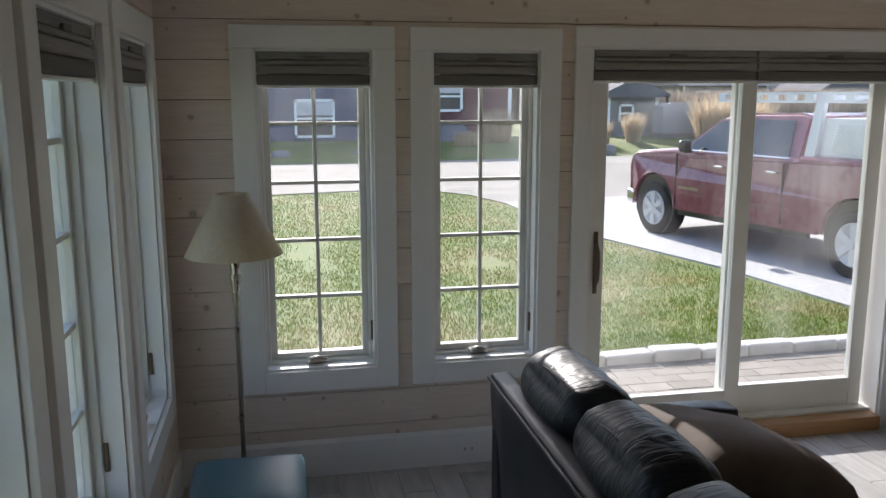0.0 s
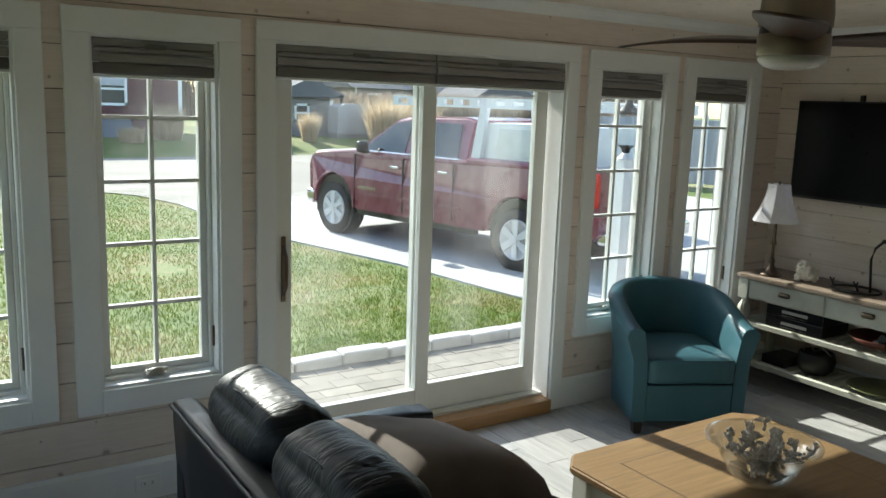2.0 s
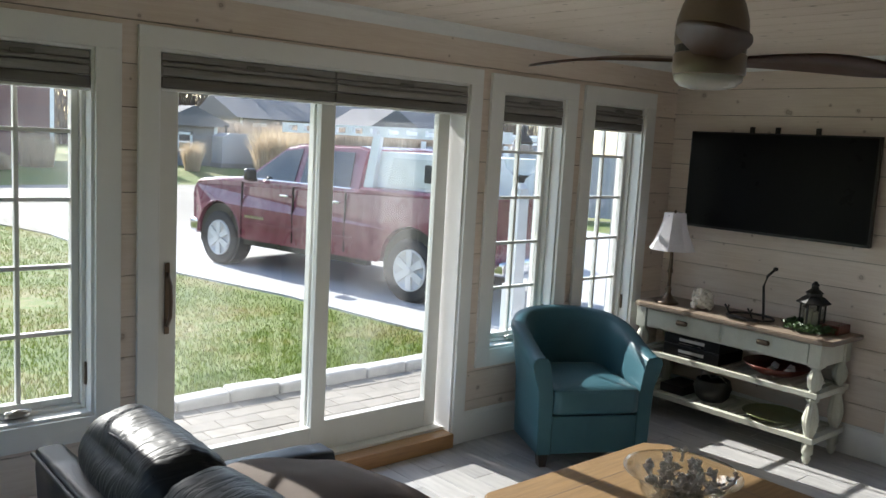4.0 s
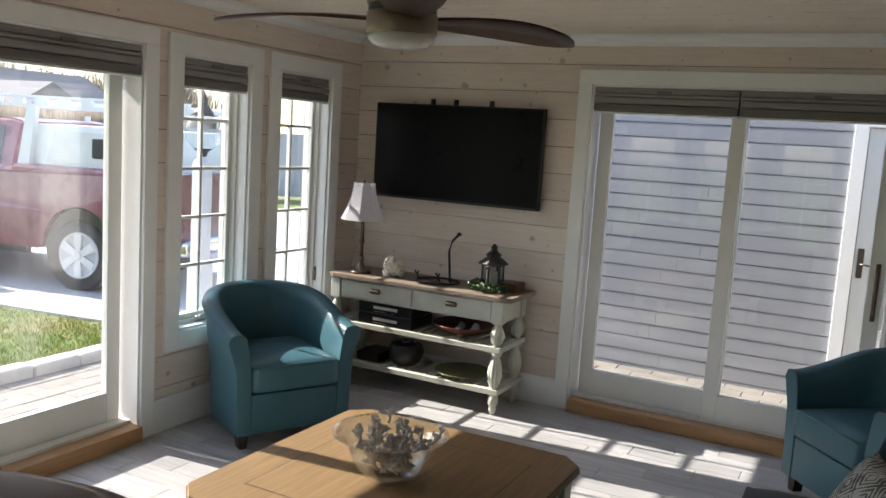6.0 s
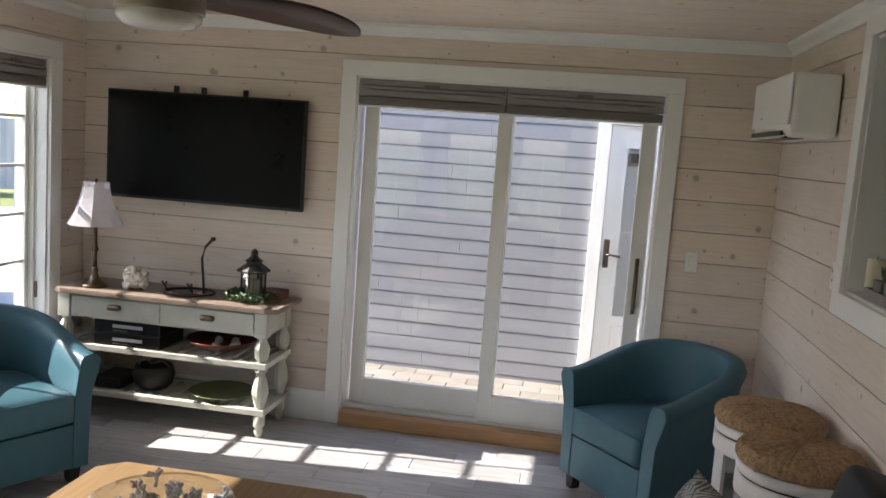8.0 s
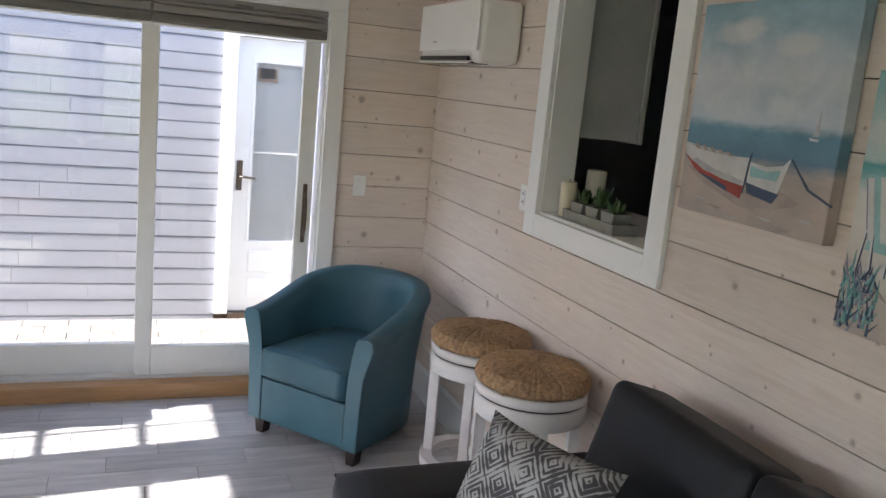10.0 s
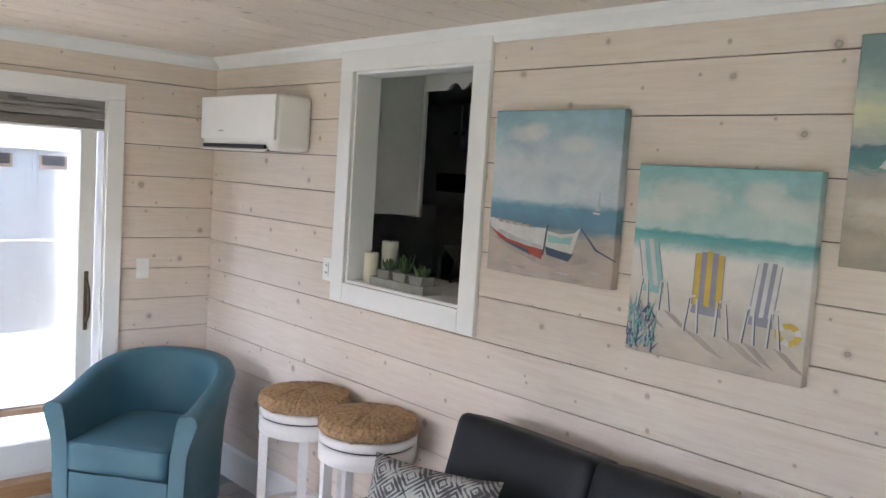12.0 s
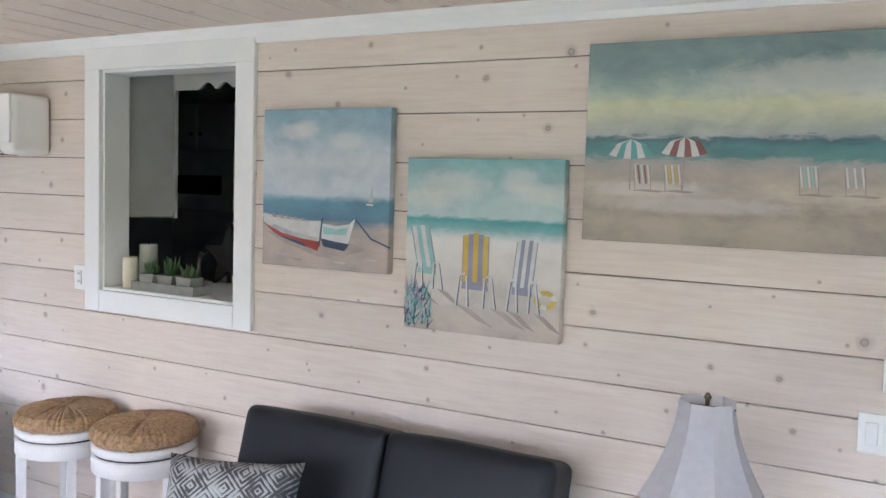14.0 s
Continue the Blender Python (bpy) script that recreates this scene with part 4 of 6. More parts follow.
for y in (-0.62, -0.80, -1.07):
    part("bracket_hook", box((-0.03, y - 0.012, 1.9), (-0.004, y + 0.012, 2.005)), IRON, tv)

# ---- ceiling fan ----
fan = thing("ceiling_fan", pose(-2.745, -1.97, -0.280) @ Matrix.Diagonal((1.143, 1.143, 1.143, 1)), "ceiling fan with bronze dome, dark blades and opal light", "ceiling fan")
part("canopy", lathe([(0.05, 2.345), (0.065, 2.3796)], 24), FAN_METAL, fan, smooth=True)
part("downrod", lathe([(0.014, 2.29), (0.014, 2.35)], 12), FAN_METAL, fan)
part("motor_dome", lathe([(0.104, 2.135), (0.105, 2.17), (0.101, 2.21), (0.088, 2.255), (0.064, 2.292), (0.03, 2.316), (0.0, 2.32)], 36), FAN_METAL, fan, smooth=True)
part("dark_band", lathe([(0.098, 2.112), (0.100, 2.115), (0.100, 2.133), (0.098, 2.136)], 36), BLACK, fan)
part("lower_housing", lathe([(0.100, 2.05), (0.104, 2.055), (0.104, 2.108), (0.099, 2.113)], 36), FAN_METAL, fan, smooth=True)
part("light_bowl", lathe([(0.0, 2.010), (0.05, 2.012), (0.08, 2.020), (0.096, 2.034), (0.099, 2.052)], 36), OPAL, fan, "frosted white light bowl", True)
for k in range(3):
    bm = bmesh.new()
    rows = []
    for i in range(25):
        f = i / 24
        x = 0.085 + 0.60 * f
        w = 0.045 + 0.07 * math.sin(math.pi * min(1.0, f * 0.9 + 0.05))
        if f > 0.8:
            w *= math.sqrt(max(0.03, 1 - ((f - 0.8) / 0.2) ** 2))
        up = 0.016 * math.sin(f * math.pi)
        rows.append([bm.verts.new((x, yy * w, 2.098 + up + -yy * w * 0.16 + dz)) for yy in (-0.8, 0.0, 0.8) for dz in (-0.004, 0.004)])
    for a, b in zip(rows, rows[1:]):
        for q in ((0, 2), (2, 4)):
            bm.faces.new((a[q[0]], a[q[1]], b[q[1]], b[q[0]]))
            bm.faces.new((a[q[0] + 1], b[q[0] + 1], b[q[1] + 1], a[q[1] + 1]))
        bm.faces.new((a[0], b[0], b[1], a[1]))
        bm.faces.new((a[4], a[5], b[5], b[4]))
    for r in (rows[0], rows[-1]):
        bm.faces.new((r[0], r[2], r[4], r[5], r[3], r[1]))
    part("blade", bm, WALNUT, fan, "dark walnut blade", True, pose(0, 0, 0, 0, 0, -27 + 120 * k))

# ---- floor lamp ----
fl = thing("floor_lamp", pose(-5.57, -0.30, 0), "brushed metal floor lamp with a cream cone shade", "floor lamp")
part("base", lathe([(0.13, 0), (0.132, 0.012), (0.11, 0.022), (0.03, 0.035), (0.02, 0.06)], 28), NICKEL, fl, smooth=True)
part("pole", lathe([(0.011, 0.05), (0.010, 0.98), (0.017, 1.00), (0.013, 1.03), (0.02, 1.07), (0.026, 1.10), (0.016, 1.13), (0.022, 1.16), (0.012, 1.19), (0.01, 1.44)], 16), NICKEL, fl, smooth=True)
bm = lathe([(0.210, 1.205), (0.072, 1.472), (0.069, 1.472), (0.207, 1.205)], 40)
for f in [f for f in bm.faces if len(f.verts) > 4]:
    bm.faces.remove(f)
part("shade", bm, LINEN_CREAM, fl, "cream linen cone shade", True)
part("harp_bar", box((-0.071, -0.002, 1.45), (0.071, 0.002, 1.456)), NICKEL, fl)

# ---- air conditioner, lamp and paintings on the south side ----
ac = thing("air_conditioner", pose(0, 0, 0), "white wall-mounted split air conditioner", "air conditioner")
part("body", rbox((0.785, 0.205, 0.285), 0.03, 10, (0, 0.006, 0)), PLASTIC, ac, smooth=True, m=pose(-0.645, -4.085, 2.05))
part("front_cover", box((-1.03, -3.985, 1.96), (-0.26, -3.972, 2.185), 0.004), PLASTIC, ac)
part("vent_opening", box((-0.95, -4.07, 1.905), (-0.30, -3.978, 1.925)), BLACK, ac)
part("vent_slot", box((-0.95, -3.979, 1.916), (-0.30, -3.9675, 1.936)), BLACK, ac)
part("louvre", box((-0.96, -0.05, -0.004), (-0.29, 0.03, 0.004), 0.002, 1, pose(0, -3.99, 1.918, -25)), PLASTIC, ac)
part("logo_bar", box((-0.52, -3.9705, 2.0), (-0.47, -3.969, 2.008)), DIM, ac)

bell_lamp(pose(-4.165, -3.85, 0.62), 0.645, 0.275, 0.175, 0.075, "table lamp with white panelled bell shade by the loveseat", BRONZE, LINEN)
et = thing("end_table", pose(-4.19, -3.85, 0), "small dark wooden end table beside the loveseat", "end table")
part("top", box((-0.24, -0.24, 0.59), (0.24, 0.24, 0.62), 0.005), DARK_WOOD, et)
for sx in (-1, 1):
    for sy in (-1, 1):
        part("leg", box((sx * 0.2 - 0.02, sy * 0.2 - 0.02, 0), (sx * 0.2 + 0.02, sy * 0.2 + 0.02, 0.59), 0.003), DARK_WOOD, et)


def canvas_mat(name, stops, clouds=(), sc=5.0, wild=0.036):
    """A painted canvas: bands up local z, broken by brushwork."""
    m, t, b, nn = node_mat(name)
    sep = nn("ShaderNodeSeparateXYZ")
    t.links.new(coords(t), sep.inputs[0])
    brush = noise_tex(t, coords(t, (2.2, 2.2, 7)), sc, 5, 0.6, 0.8)
    ma = nn("ShaderNodeMath")
    ma.operation = "MULTIPLY_ADD"
    t.links.new(brush, ma.inputs[0])
    ma.inputs[1].default_value = wild
    t.links.new(sep.outputs[2], ma.inputs[2])
    off = nn("ShaderNodeMath")
    off.operation = "SUBTRACT"
    t.links.new(ma.outputs[0], off.inputs[0])
    off.inputs[1].default_value = wild / 2
    col = ramp(t, off.outputs[0], stops)
    cloud = noise_tex(t, coords(t, (1, 1, 1.6)), sc * 1.1, 5, 0.6, 0.4)
    col = mix(t, 0.35, col, ramp(t, cloud, [(0.35, (0.25, 0.32, 0.34)), (0.62, (0.75, 0.74, 0.70))]), "OVERLAY")
    rag = noise_tex(t, coords(t, (1, 1, 1.7)), 15, 5, 0.65, 0.6)
    for cx, cz, rx, rz in clouds:
        sub, size, far = nn("ShaderNodeVectorMath"), nn("ShaderNodeVectorMath"), nn("ShaderNodeVectorMath")
        sub.operation, size.operation, far.operation = "SUBTRACT", "MULTIPLY", "LENGTH"
        t.links.new(coords(t), sub.inputs[0])
        sub.inputs[1].default_value = (cx, 0, cz)
        t.links.new(sub.outputs[0], size.inputs[0])
        size.inputs[1].default_value = (1 / rx, 0, 1 / rz)
        t.links.new(size.outputs[0], far.inputs[0])
        edge = nn("ShaderNodeMath")
        edge.operation = "MULTIPLY_ADD"
        t.links.new(rag, edge.inputs[0])
        edge.inputs[1].default_value = -1.5
        t.links.new(far.outputs["Value"], edge.inputs[2])
        soft = ramp(t, edge.outputs[0], [(0.0, (0.5, 0.5, 0.5)), (0.7, (0.0, 0.0, 0.0))])
        edge.use_clamp = True
        col = mix(t, soft, col, (0.70, 0.67, 0.63))
    t.links.new(col, b.inputs["Base Color"])
    b.inputs["Roughness"].default_value = 0.55
    bump(t, b, brush, 0.25)
    return m


def painting(x0, x1, z0, z1, material, label, depth=0.038):
    """Canvas on the south wall; its lower corner nearest the east is local 0, local x runs west."""
    root = thing("painting", pose(x0, Y_SOUTH + 0.002, z0, 0, 0, 180), label, "painting", "beach paintings")
    part("canvas", box((0, -depth, 0), (x1, 0, z1 - z0), 0.002, 1), material, root)
    return root, -depth


def dab(root, y, pts, material, k=0):
    part("painted_shape", prism(pts, 0.0012, "y", Matrix.Translation((0, y - 0.0012 - 0.0004 * k, 0))), material, root)


def paint(name, c, c2=None):
    return mat(name, c, c2 or tuple(x * 0.72 for x in c), scale=14, rough=0.6, bumps=0.3, bscale=60)


P_WHITE, P_TEAL, P_YELLOW = paint("paint_white", (0.72, 0.72, 0.70)), paint("paint_teal", (0.16, 0.42, 0.42)), paint("paint_yellow", (0.68, 0.48, 0.09))
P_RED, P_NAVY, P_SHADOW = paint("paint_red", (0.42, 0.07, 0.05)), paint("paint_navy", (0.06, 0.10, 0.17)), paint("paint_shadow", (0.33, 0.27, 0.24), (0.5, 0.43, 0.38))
P_MAROON, P_LILAC, P_AQUA = paint("paint_maroon", (0.30, 0.13, 0.12)), paint("paint_lilac", (0.32, 0.32, 0.42)), paint("paint_aqua", (0.34, 0.60, 0.60))

BOATS = canvas_mat("boats_canvas", [(0.0, (0.42, 0.35, 0.31)), (0.16, (0.50, 0.42, 0.37)), (0.19, (0.12, 0.23, 0.32)), (0.26, (0.13, 0.28, 0.38)), (0.285, (0.50, 0.57, 0.62)), (0.42, (0.53, 0.565, 0.60)), (0.52, (0.36, 0.47, 0.53)), (0.60, (0.24, 0.38, 0.45))], [(0.15, 0.525, 0.07, 0.028), (0.21, 0.535, 0.05, 0.03), (0.40, 0.49, 0.07, 0.025)])
CHAIRS = canvas_mat("chairs_canvas", [(0.0, (0.46, 0.39, 0.34)), (0.18, (0.62, 0.57, 0.52)), (0.33, (0.72, 0.70, 0.66)), (0.35, (0.50, 0.60, 0.57)), (0.37, (0.22, 0.44, 0.44)), (0.40, (0.07, 0.30, 0.33)), (0.412, (0.46, 0.58, 0.56)), (0.50, (0.40, 0.54, 0.53)), (0.62, (0.19, 0.40, 0.41))], [(0.17, 0.52, 0.12, 0.045), (0.09, 0.47, 0.10, 0.03), (0.44, 0.54, 0.06, 0.035), (0.52, 0.50, 0.10, 0.03)])
SHORE = canvas_mat("shore_canvas", [(0.0, (0.36, 0.31, 0.25)), (0.07, (0.43, 0.37, 0.30)), (0.11, (0.36, 0.31, 0.25)), (0.16, (0.55, 0.49, 0.41)), (0.20, (0.44, 0.385, 0.32)), (0.255, (0.38, 0.36, 0.345)), (0.272, (0.12, 0.27, 0.265)), (0.305, (0.10, 0.235, 0.25)), (0.322, (0.09, 0.16, 0.19)), (0.334, (0.38, 0.41, 0.40)), (0.385, (0.50, 0.51, 0.40)), (0.43, (0.60, 0.61, 0.40)), (0.475, (0.40, 0.48, 0.43)), (0.54, (0.225, 0.31, 0.305)), (0.625, (0.19, 0.265, 0.265))], [(0.75, 0.50, 0.30, 0.05), (1.05, 0.44, 0.22, 0.04), (0.35, 0.12, 0.25, 0.022), (0.2, 0.17, 0.16, 0.02)], wild=0.07)

p1, y = painting(-2.36, 0.592, 1.490, 2.102, BOATS, "unframed canvas painting of two rowing boats on a beach")
P_GREY = paint("paint_grey", (0.40, 0.41, 0.43), (0.62, 0.62, 0.62))
dab(p1, y, [(0.02, 0.135), (0.10, 0.095), (0.28, 0.045), (0.42, 0.062), (0.50, 0.085), (0.42, 0.11)], P_SHADOW)
dab(p1, y, [(0.0, 0.205), (0.01, 0.17), (0.07, 0.135), (0.16, 0.11), (0.278, 0.085), (0.292, 0.185), (0.20, 0.182), (0.10, 0.195)], P_WHITE, 1)
dab(p1, y, [(0.01, 0.165), (0.06, 0.128), (0.15, 0.10), (0.275, 0.068), (0.281, 0.105), (0.20, 0.112), (0.10, 0.13), (0.05, 0.15)], P_RED, 2)
dab(p1, y, [(0.07, 0.122), (0.15, 0.098), (0.22, 0.08), (0.21, 0.095), (0.14, 0.112)], P_NAVY, 3)
dab(p1, y, [(0.04, 0.152), (0.13, 0.125), (0.27, 0.105), (0.278, 0.118), (0.15, 0.138), (0.06, 0.162)], P_GREY, 3)
dab(p1, y, [(0.02, 0.20), (0.10, 0.186), (0.22, 0.178), (0.24, 0.182), (0.11, 0.197)], P_GREY, 2)
for q in range(5):
    dab(p1, y, [(0.045 + 0.036 * q, 0.204 - 0.003 * q), (0.06 + 0.036 * q, 0.205 - 0.003 * q), (0.075 + 0.036 * q, 0.188 - 0.002 * q), (0.055 + 0.036 * q, 0.19 - 0.002 * q)], P_SHADOW, 3)
dab(p1, y, [(0.295, 0.175), (0.292, 0.10), (0.41, 0.088), (0.445, 0.20), (0.42, 0.178), (0.36, 0.168)], P_WHITE, 1)
dab(p1, y, [(0.30, 0.165), (0.30, 0.135), (0.405, 0.135), (0.415, 0.165), (0.36, 0.155)], P_AQUA, 2)
dab(p1, y, [(0.288, 0.118), (0.30, 0.088), (0.40, 0.074), (0.42, 0.102), (0.36, 0.108)], P_NAVY, 2)
dab(p1, y, [(0.443, 0.198), (0.447, 0.20), (0.52, 0.13), (0.605, 0.10), (0.60, 0.096), (0.515, 0.125)], P_NAVY, 2)
dab(p1, y, [(0.278, 0.085), (0.284, 0.085), (0.298, 0.20), (0.290, 0.19)], P_NAVY, 2)
for q in range(7):
    dab(p1, y, [(0.06 + 0.07 * q, 0.05 - 0.018 * (q % 3)), (0.12 + 0.07 * q, 0.042 - 0.018 * (q % 3)), (0.13 + 0.07 * q, 0.05 - 0.018 * (q % 3))], P_SHADOW if q % 2 else P_GREY)
dab(p1, y, [(0.503, 0.262), (0.517, 0.325), (0.521, 0.264)], P_GREY)
dab(p1, y, [(0.49, 0.258), (0.525, 0.256), (0.52, 0.25), (0.497, 0.251)], P_WHITE)

p2, y = painting(-3.028, 0.597, 1.306, 1.920, CHAIRS, "unframed canvas painting of three striped beach chairs")


def beach_chair(root, y, x, z, w, h, lean, stripes):
    n = len(stripes)
    for side in (-0.25, 1.1):
        a = x + w * side
        dab(root, y, [(a, z - h * 0.52), (a + w * 0.9, z - h * 0.84), (a + w * 1.5, z - h * 0.95), (a + w * 0.6, z - h * 0.60)], P_SHADOW)
    for k, mt in enumerate(stripes):
        a, b = x + w * k / n, x + w * (k + 1) / n
        rise = 0.012 * (1 - abs(2 * (k + 0.5) / n - 1))
        dab(root, y, [(a, z), (b, z), (b + lean, z + h + rise), (a + lean, z + h + rise)], mt, 1)
    dab(root, y, [(x - 0.004, z), (x, z), (x + lean, z + h), (x + lean - 0.003, z + h)], P_LILAC, 1)
    dab(root, y, [(x + w, z), (x + w + 0.004, z), (x + w + lean + 0.003, z + h), (x + w + lean, z + h)], P_LILAC, 1)
    dab(root, y, [(x - w * 0.05, z - h * 0.16), (x + w * 1.05, z - h * 0.18), (x + w, z), (x, z)], stripes[1], 1)
    for a, tilt in ((x - w * 0.18, -0.012), (x + w * 0.12, 0.006), (x + w * 0.85, -0.004), (x + w * 1.12, 0.016)):
        dab(root, y, [(a + tilt, z - h * 0.55), (a + tilt + 0.006, z - h * 0.55), (a + 0.007, z + h * 0.12), (a, z + h * 0.12)], P_WHITE, 2)
        dab(root, y, [(a + tilt + 0.006, z - h * 0.55), (a + tilt + 0.010, z - h * 0.55), (a + 0.009, z + h * 0.10), (a + 0.007, z + h * 0.12)], P_NAVY, 2)
    for a in (x - w * 0.25, x + w * 0.95):
        dab(root, y, [(a, z + h * 0.10), (a + w * 0.36, z + h * 0.16), (a + w * 0.36, z + h * 0.20), (a, z + h * 0.15)], P_WHITE, 3)


beach_chair(p2, y, 0.055, 0.225, 0.07, 0.14, -0.03, [P_WHITE, P_AQUA, P_WHITE, P_AQUA])
beach_chair(p2, y, 0.235, 0.185, 0.095, 0.16, 0.0, [P_YELLOW, P_LILAC, P_YELLOW, P_LILAC, P_YELLOW])
beach_chair(p2, y, 0.425, 0.18, 0.07, 0.155, 0.015, [P_WHITE, P_LILAC, P_WHITE, P_LILAC, P_WHITE])
rng = random.Random(3)
for k in range(110):
    x0, z0, a, l = rng.uniform(0.0, 0.105), rng.uniform(0.0, 0.14), rng.uniform(-0.6, 0.9), rng.uniform(0.03, 0.065)
    dx, dz = l * math.sin(a), l * math.cos(a)
    if x0 + dx < 0:
        continue
    dab(p2, y, [(x0, z0), (x0 + 0.008, z0), (x0 + dx, z0 + dz)], rng.choice((P_TEAL, P_NAVY, P_NAVY, P_TEAL, P_LILAC, P_AQUA)), k % 5)
for q in range(9):
    a0, a1 = 0.70 * q, 0.70 * q + 0.66
    dab(p2, y, [(0.545 + 0.042 * math.cos(a0), 0.145 + 0.034 * math.sin(a0)), (0.545 + 0.042 * math.cos(a1), 0.145 + 0.034 * math.sin(a1)), (0.545 + 0.022 * math.cos(a1), 0.145 + 0.017 * math.sin(a1)), (0.545 + 0.022 * math.cos(a0), 0.145 + 0.017 * math.sin(a0))], P_YELLOW if q % 3 else P_WHITE)

p3, y = painting(-3.69, 1.22, 1.663, 2.288, SHORE, "wide unframed canvas painting of umbrellas on a shore")
for cx, cz, c1, c2 in ((0.15, 0.293, P_TEAL, P_WHITE), (0.315, 0.300, P_MAROON, P_WHITE)):
    for k in range(6):
        a0, a1 = math.pi * k / 6, math.pi * (k + 1) / 6
        u0, u1 = -1 + k / 3, -1 + (k + 1) / 3
        dab(p3, y, [(cx, cz + 0.03), (cx + 0.045 * u0, cz + 0.016), (cx + 0.07 * u0, cz - 0.02 - 0.012 * (1 - u0 * u0)), (cx + 0.07 * u1, cz - 0.02 - 0.012 * (1 - u1 * u1)), (cx + 0.045 * u1, cz + 0.016)], c1 if k % 2 else c2, 1)
    dab(p3, y, [(cx - 0.002, cz - 0.13), (cx + 0.002, cz - 0.13), (cx + 0.002, cz), (cx - 0.002, cz)], P_SHADOW)
for cx, c in ((0.17, P_MAROON), (0.265, P_YELLOW), (0.65, P_AQUA), (0.77, P_GREY), (0.91, P_GREY)):
    w = 0.010
    for k in range(5):
        dab(p3, y, [(cx + w * k, 0.185), (cx + w * k + 0.005, 0.185), (cx + w * k - 0.004, 0.245), (cx + w * k - 0.009, 0.245)], c if k % 2 else P_WHITE)
    dab(p3, y, [(cx - 0.010, 0.243), (cx + 0.042, 0.243), (cx + 0.041, 0.247), (cx - 0.011, 0.247)], P_GREY, 1)
    for a in (-0.004, 0.046):
        dab(p3, y, [(cx + a, 0.160), (cx + a + 0.003, 0.160), (cx + a - 0.004, 0.245), (cx + a - 0.007, 0.245)], P_SHADOW, 1)
    dab(p3, y, [(cx - 0.02, 0.163), (cx + 0.07, 0.158), (cx + 0.09, 0.163), (cx + 0.03, 0.168)], P_SHADOW)
dab(p3, y, [(0.545, 0.326), (0.555, 0.326), (0.551, 0.345)], P_SHADOW)

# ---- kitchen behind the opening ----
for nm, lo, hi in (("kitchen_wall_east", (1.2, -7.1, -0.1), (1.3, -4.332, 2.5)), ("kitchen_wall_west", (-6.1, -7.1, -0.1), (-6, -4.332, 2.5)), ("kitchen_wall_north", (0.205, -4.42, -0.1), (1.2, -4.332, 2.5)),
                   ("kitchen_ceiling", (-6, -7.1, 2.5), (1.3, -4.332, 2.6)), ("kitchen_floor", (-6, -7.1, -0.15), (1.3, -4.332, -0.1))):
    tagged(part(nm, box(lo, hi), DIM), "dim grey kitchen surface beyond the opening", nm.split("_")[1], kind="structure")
# the hole is out of view, added to let some daylight into the kitchen
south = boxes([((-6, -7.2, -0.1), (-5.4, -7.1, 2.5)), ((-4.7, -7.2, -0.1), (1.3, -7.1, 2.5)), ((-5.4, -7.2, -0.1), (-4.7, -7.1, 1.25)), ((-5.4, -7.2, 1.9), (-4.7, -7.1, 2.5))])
tagged(part("kitchen_wall_south", south, DIM), "dim grey kitchen wall with an unseen opening added for daylight", "wall", kind="structure")

# ---- on the console ----
bm = bmesh.new()
rng = random.Random(2)
for k in range(70):
    a, h = rng.uniform(0, 6.283), rng.random()
    r = 0.072 * math.sqrt(max(0.05, 1 - (h - 0.35) ** 2 / 0.5))
    bmesh.ops.create_icosphere(bm, subdivisions=1, radius=rng.uniform(0.012, 0.022), matrix=Matrix.Translation((r * 0.75 * math.cos(a), r * math.sin(a), 0.012 + 0.115 * h)))
bmesh.ops.create_icosphere(bm, subdivisions=2, radius=0.06, matrix=Matrix.Translation((0, 0, 0.06)))
tagged(part("white_coral", bm, CORAL, smooth=True, m=pose(-0.28, -0.53, CZ)), "knobbly white coral on the console table", "coral")
es = thing("plate_stand", pose(-0.24, -0.86, CZ), "curved black iron display stand on the console", "display stand")
part("foot_loop", tube([(0.12 * math.cos(a), 0.15 * math.sin(a), 0.008) for a in [2 * math.pi * i / 20 for i in range(21)]], 0.007), IRON, es, smooth=True)
part("curved_stem", tube([(-0.02, -0.10, 0.01), (-0.02, -0.09, 0.12), (-0.01, -0.075, 0.22), (0.0, -0.09, 0.29), (0.02, -0.125, 0.335)], 0.008), IRON, es, smooth=True)
part("stem_tip", rbox((0.024, 0.03, 0.024), 0.01, 3), IRON, es, smooth=True, m=pose(0.02, -0.128, 0.338))
for y in (0.10, -0.06):
    part("prong", tube([(-0.08, y, 0.008), (-0.09, y + 0.015, 0.05), (-0.09, y + 0.005, 0.075)], 0.006), IRON, es, smooth=True)
    part("prong_fork", tube([(-0.09, y + 0.015, 0.05), (-0.09, y + 0.035, 0.075)], 0.006), IRON, es, smooth=True)
part("crosspiece", tube([(-0.09, 0.12, 0.012), (-0.09, -0.12, 0.012)], 0.007), IRON, es, smooth=True)

ln = thing("candle_lantern", pose(-0.24, -1.26, CZ) @ Matrix.Diagonal((1.0, 1.0, 0.94, 1)), "black metal candle lantern with glass sides", "lantern")
part("base", lathe([(0.085, 0), (0.085, 0.018), (0.075, 0.025)], 6), IRON, ln)
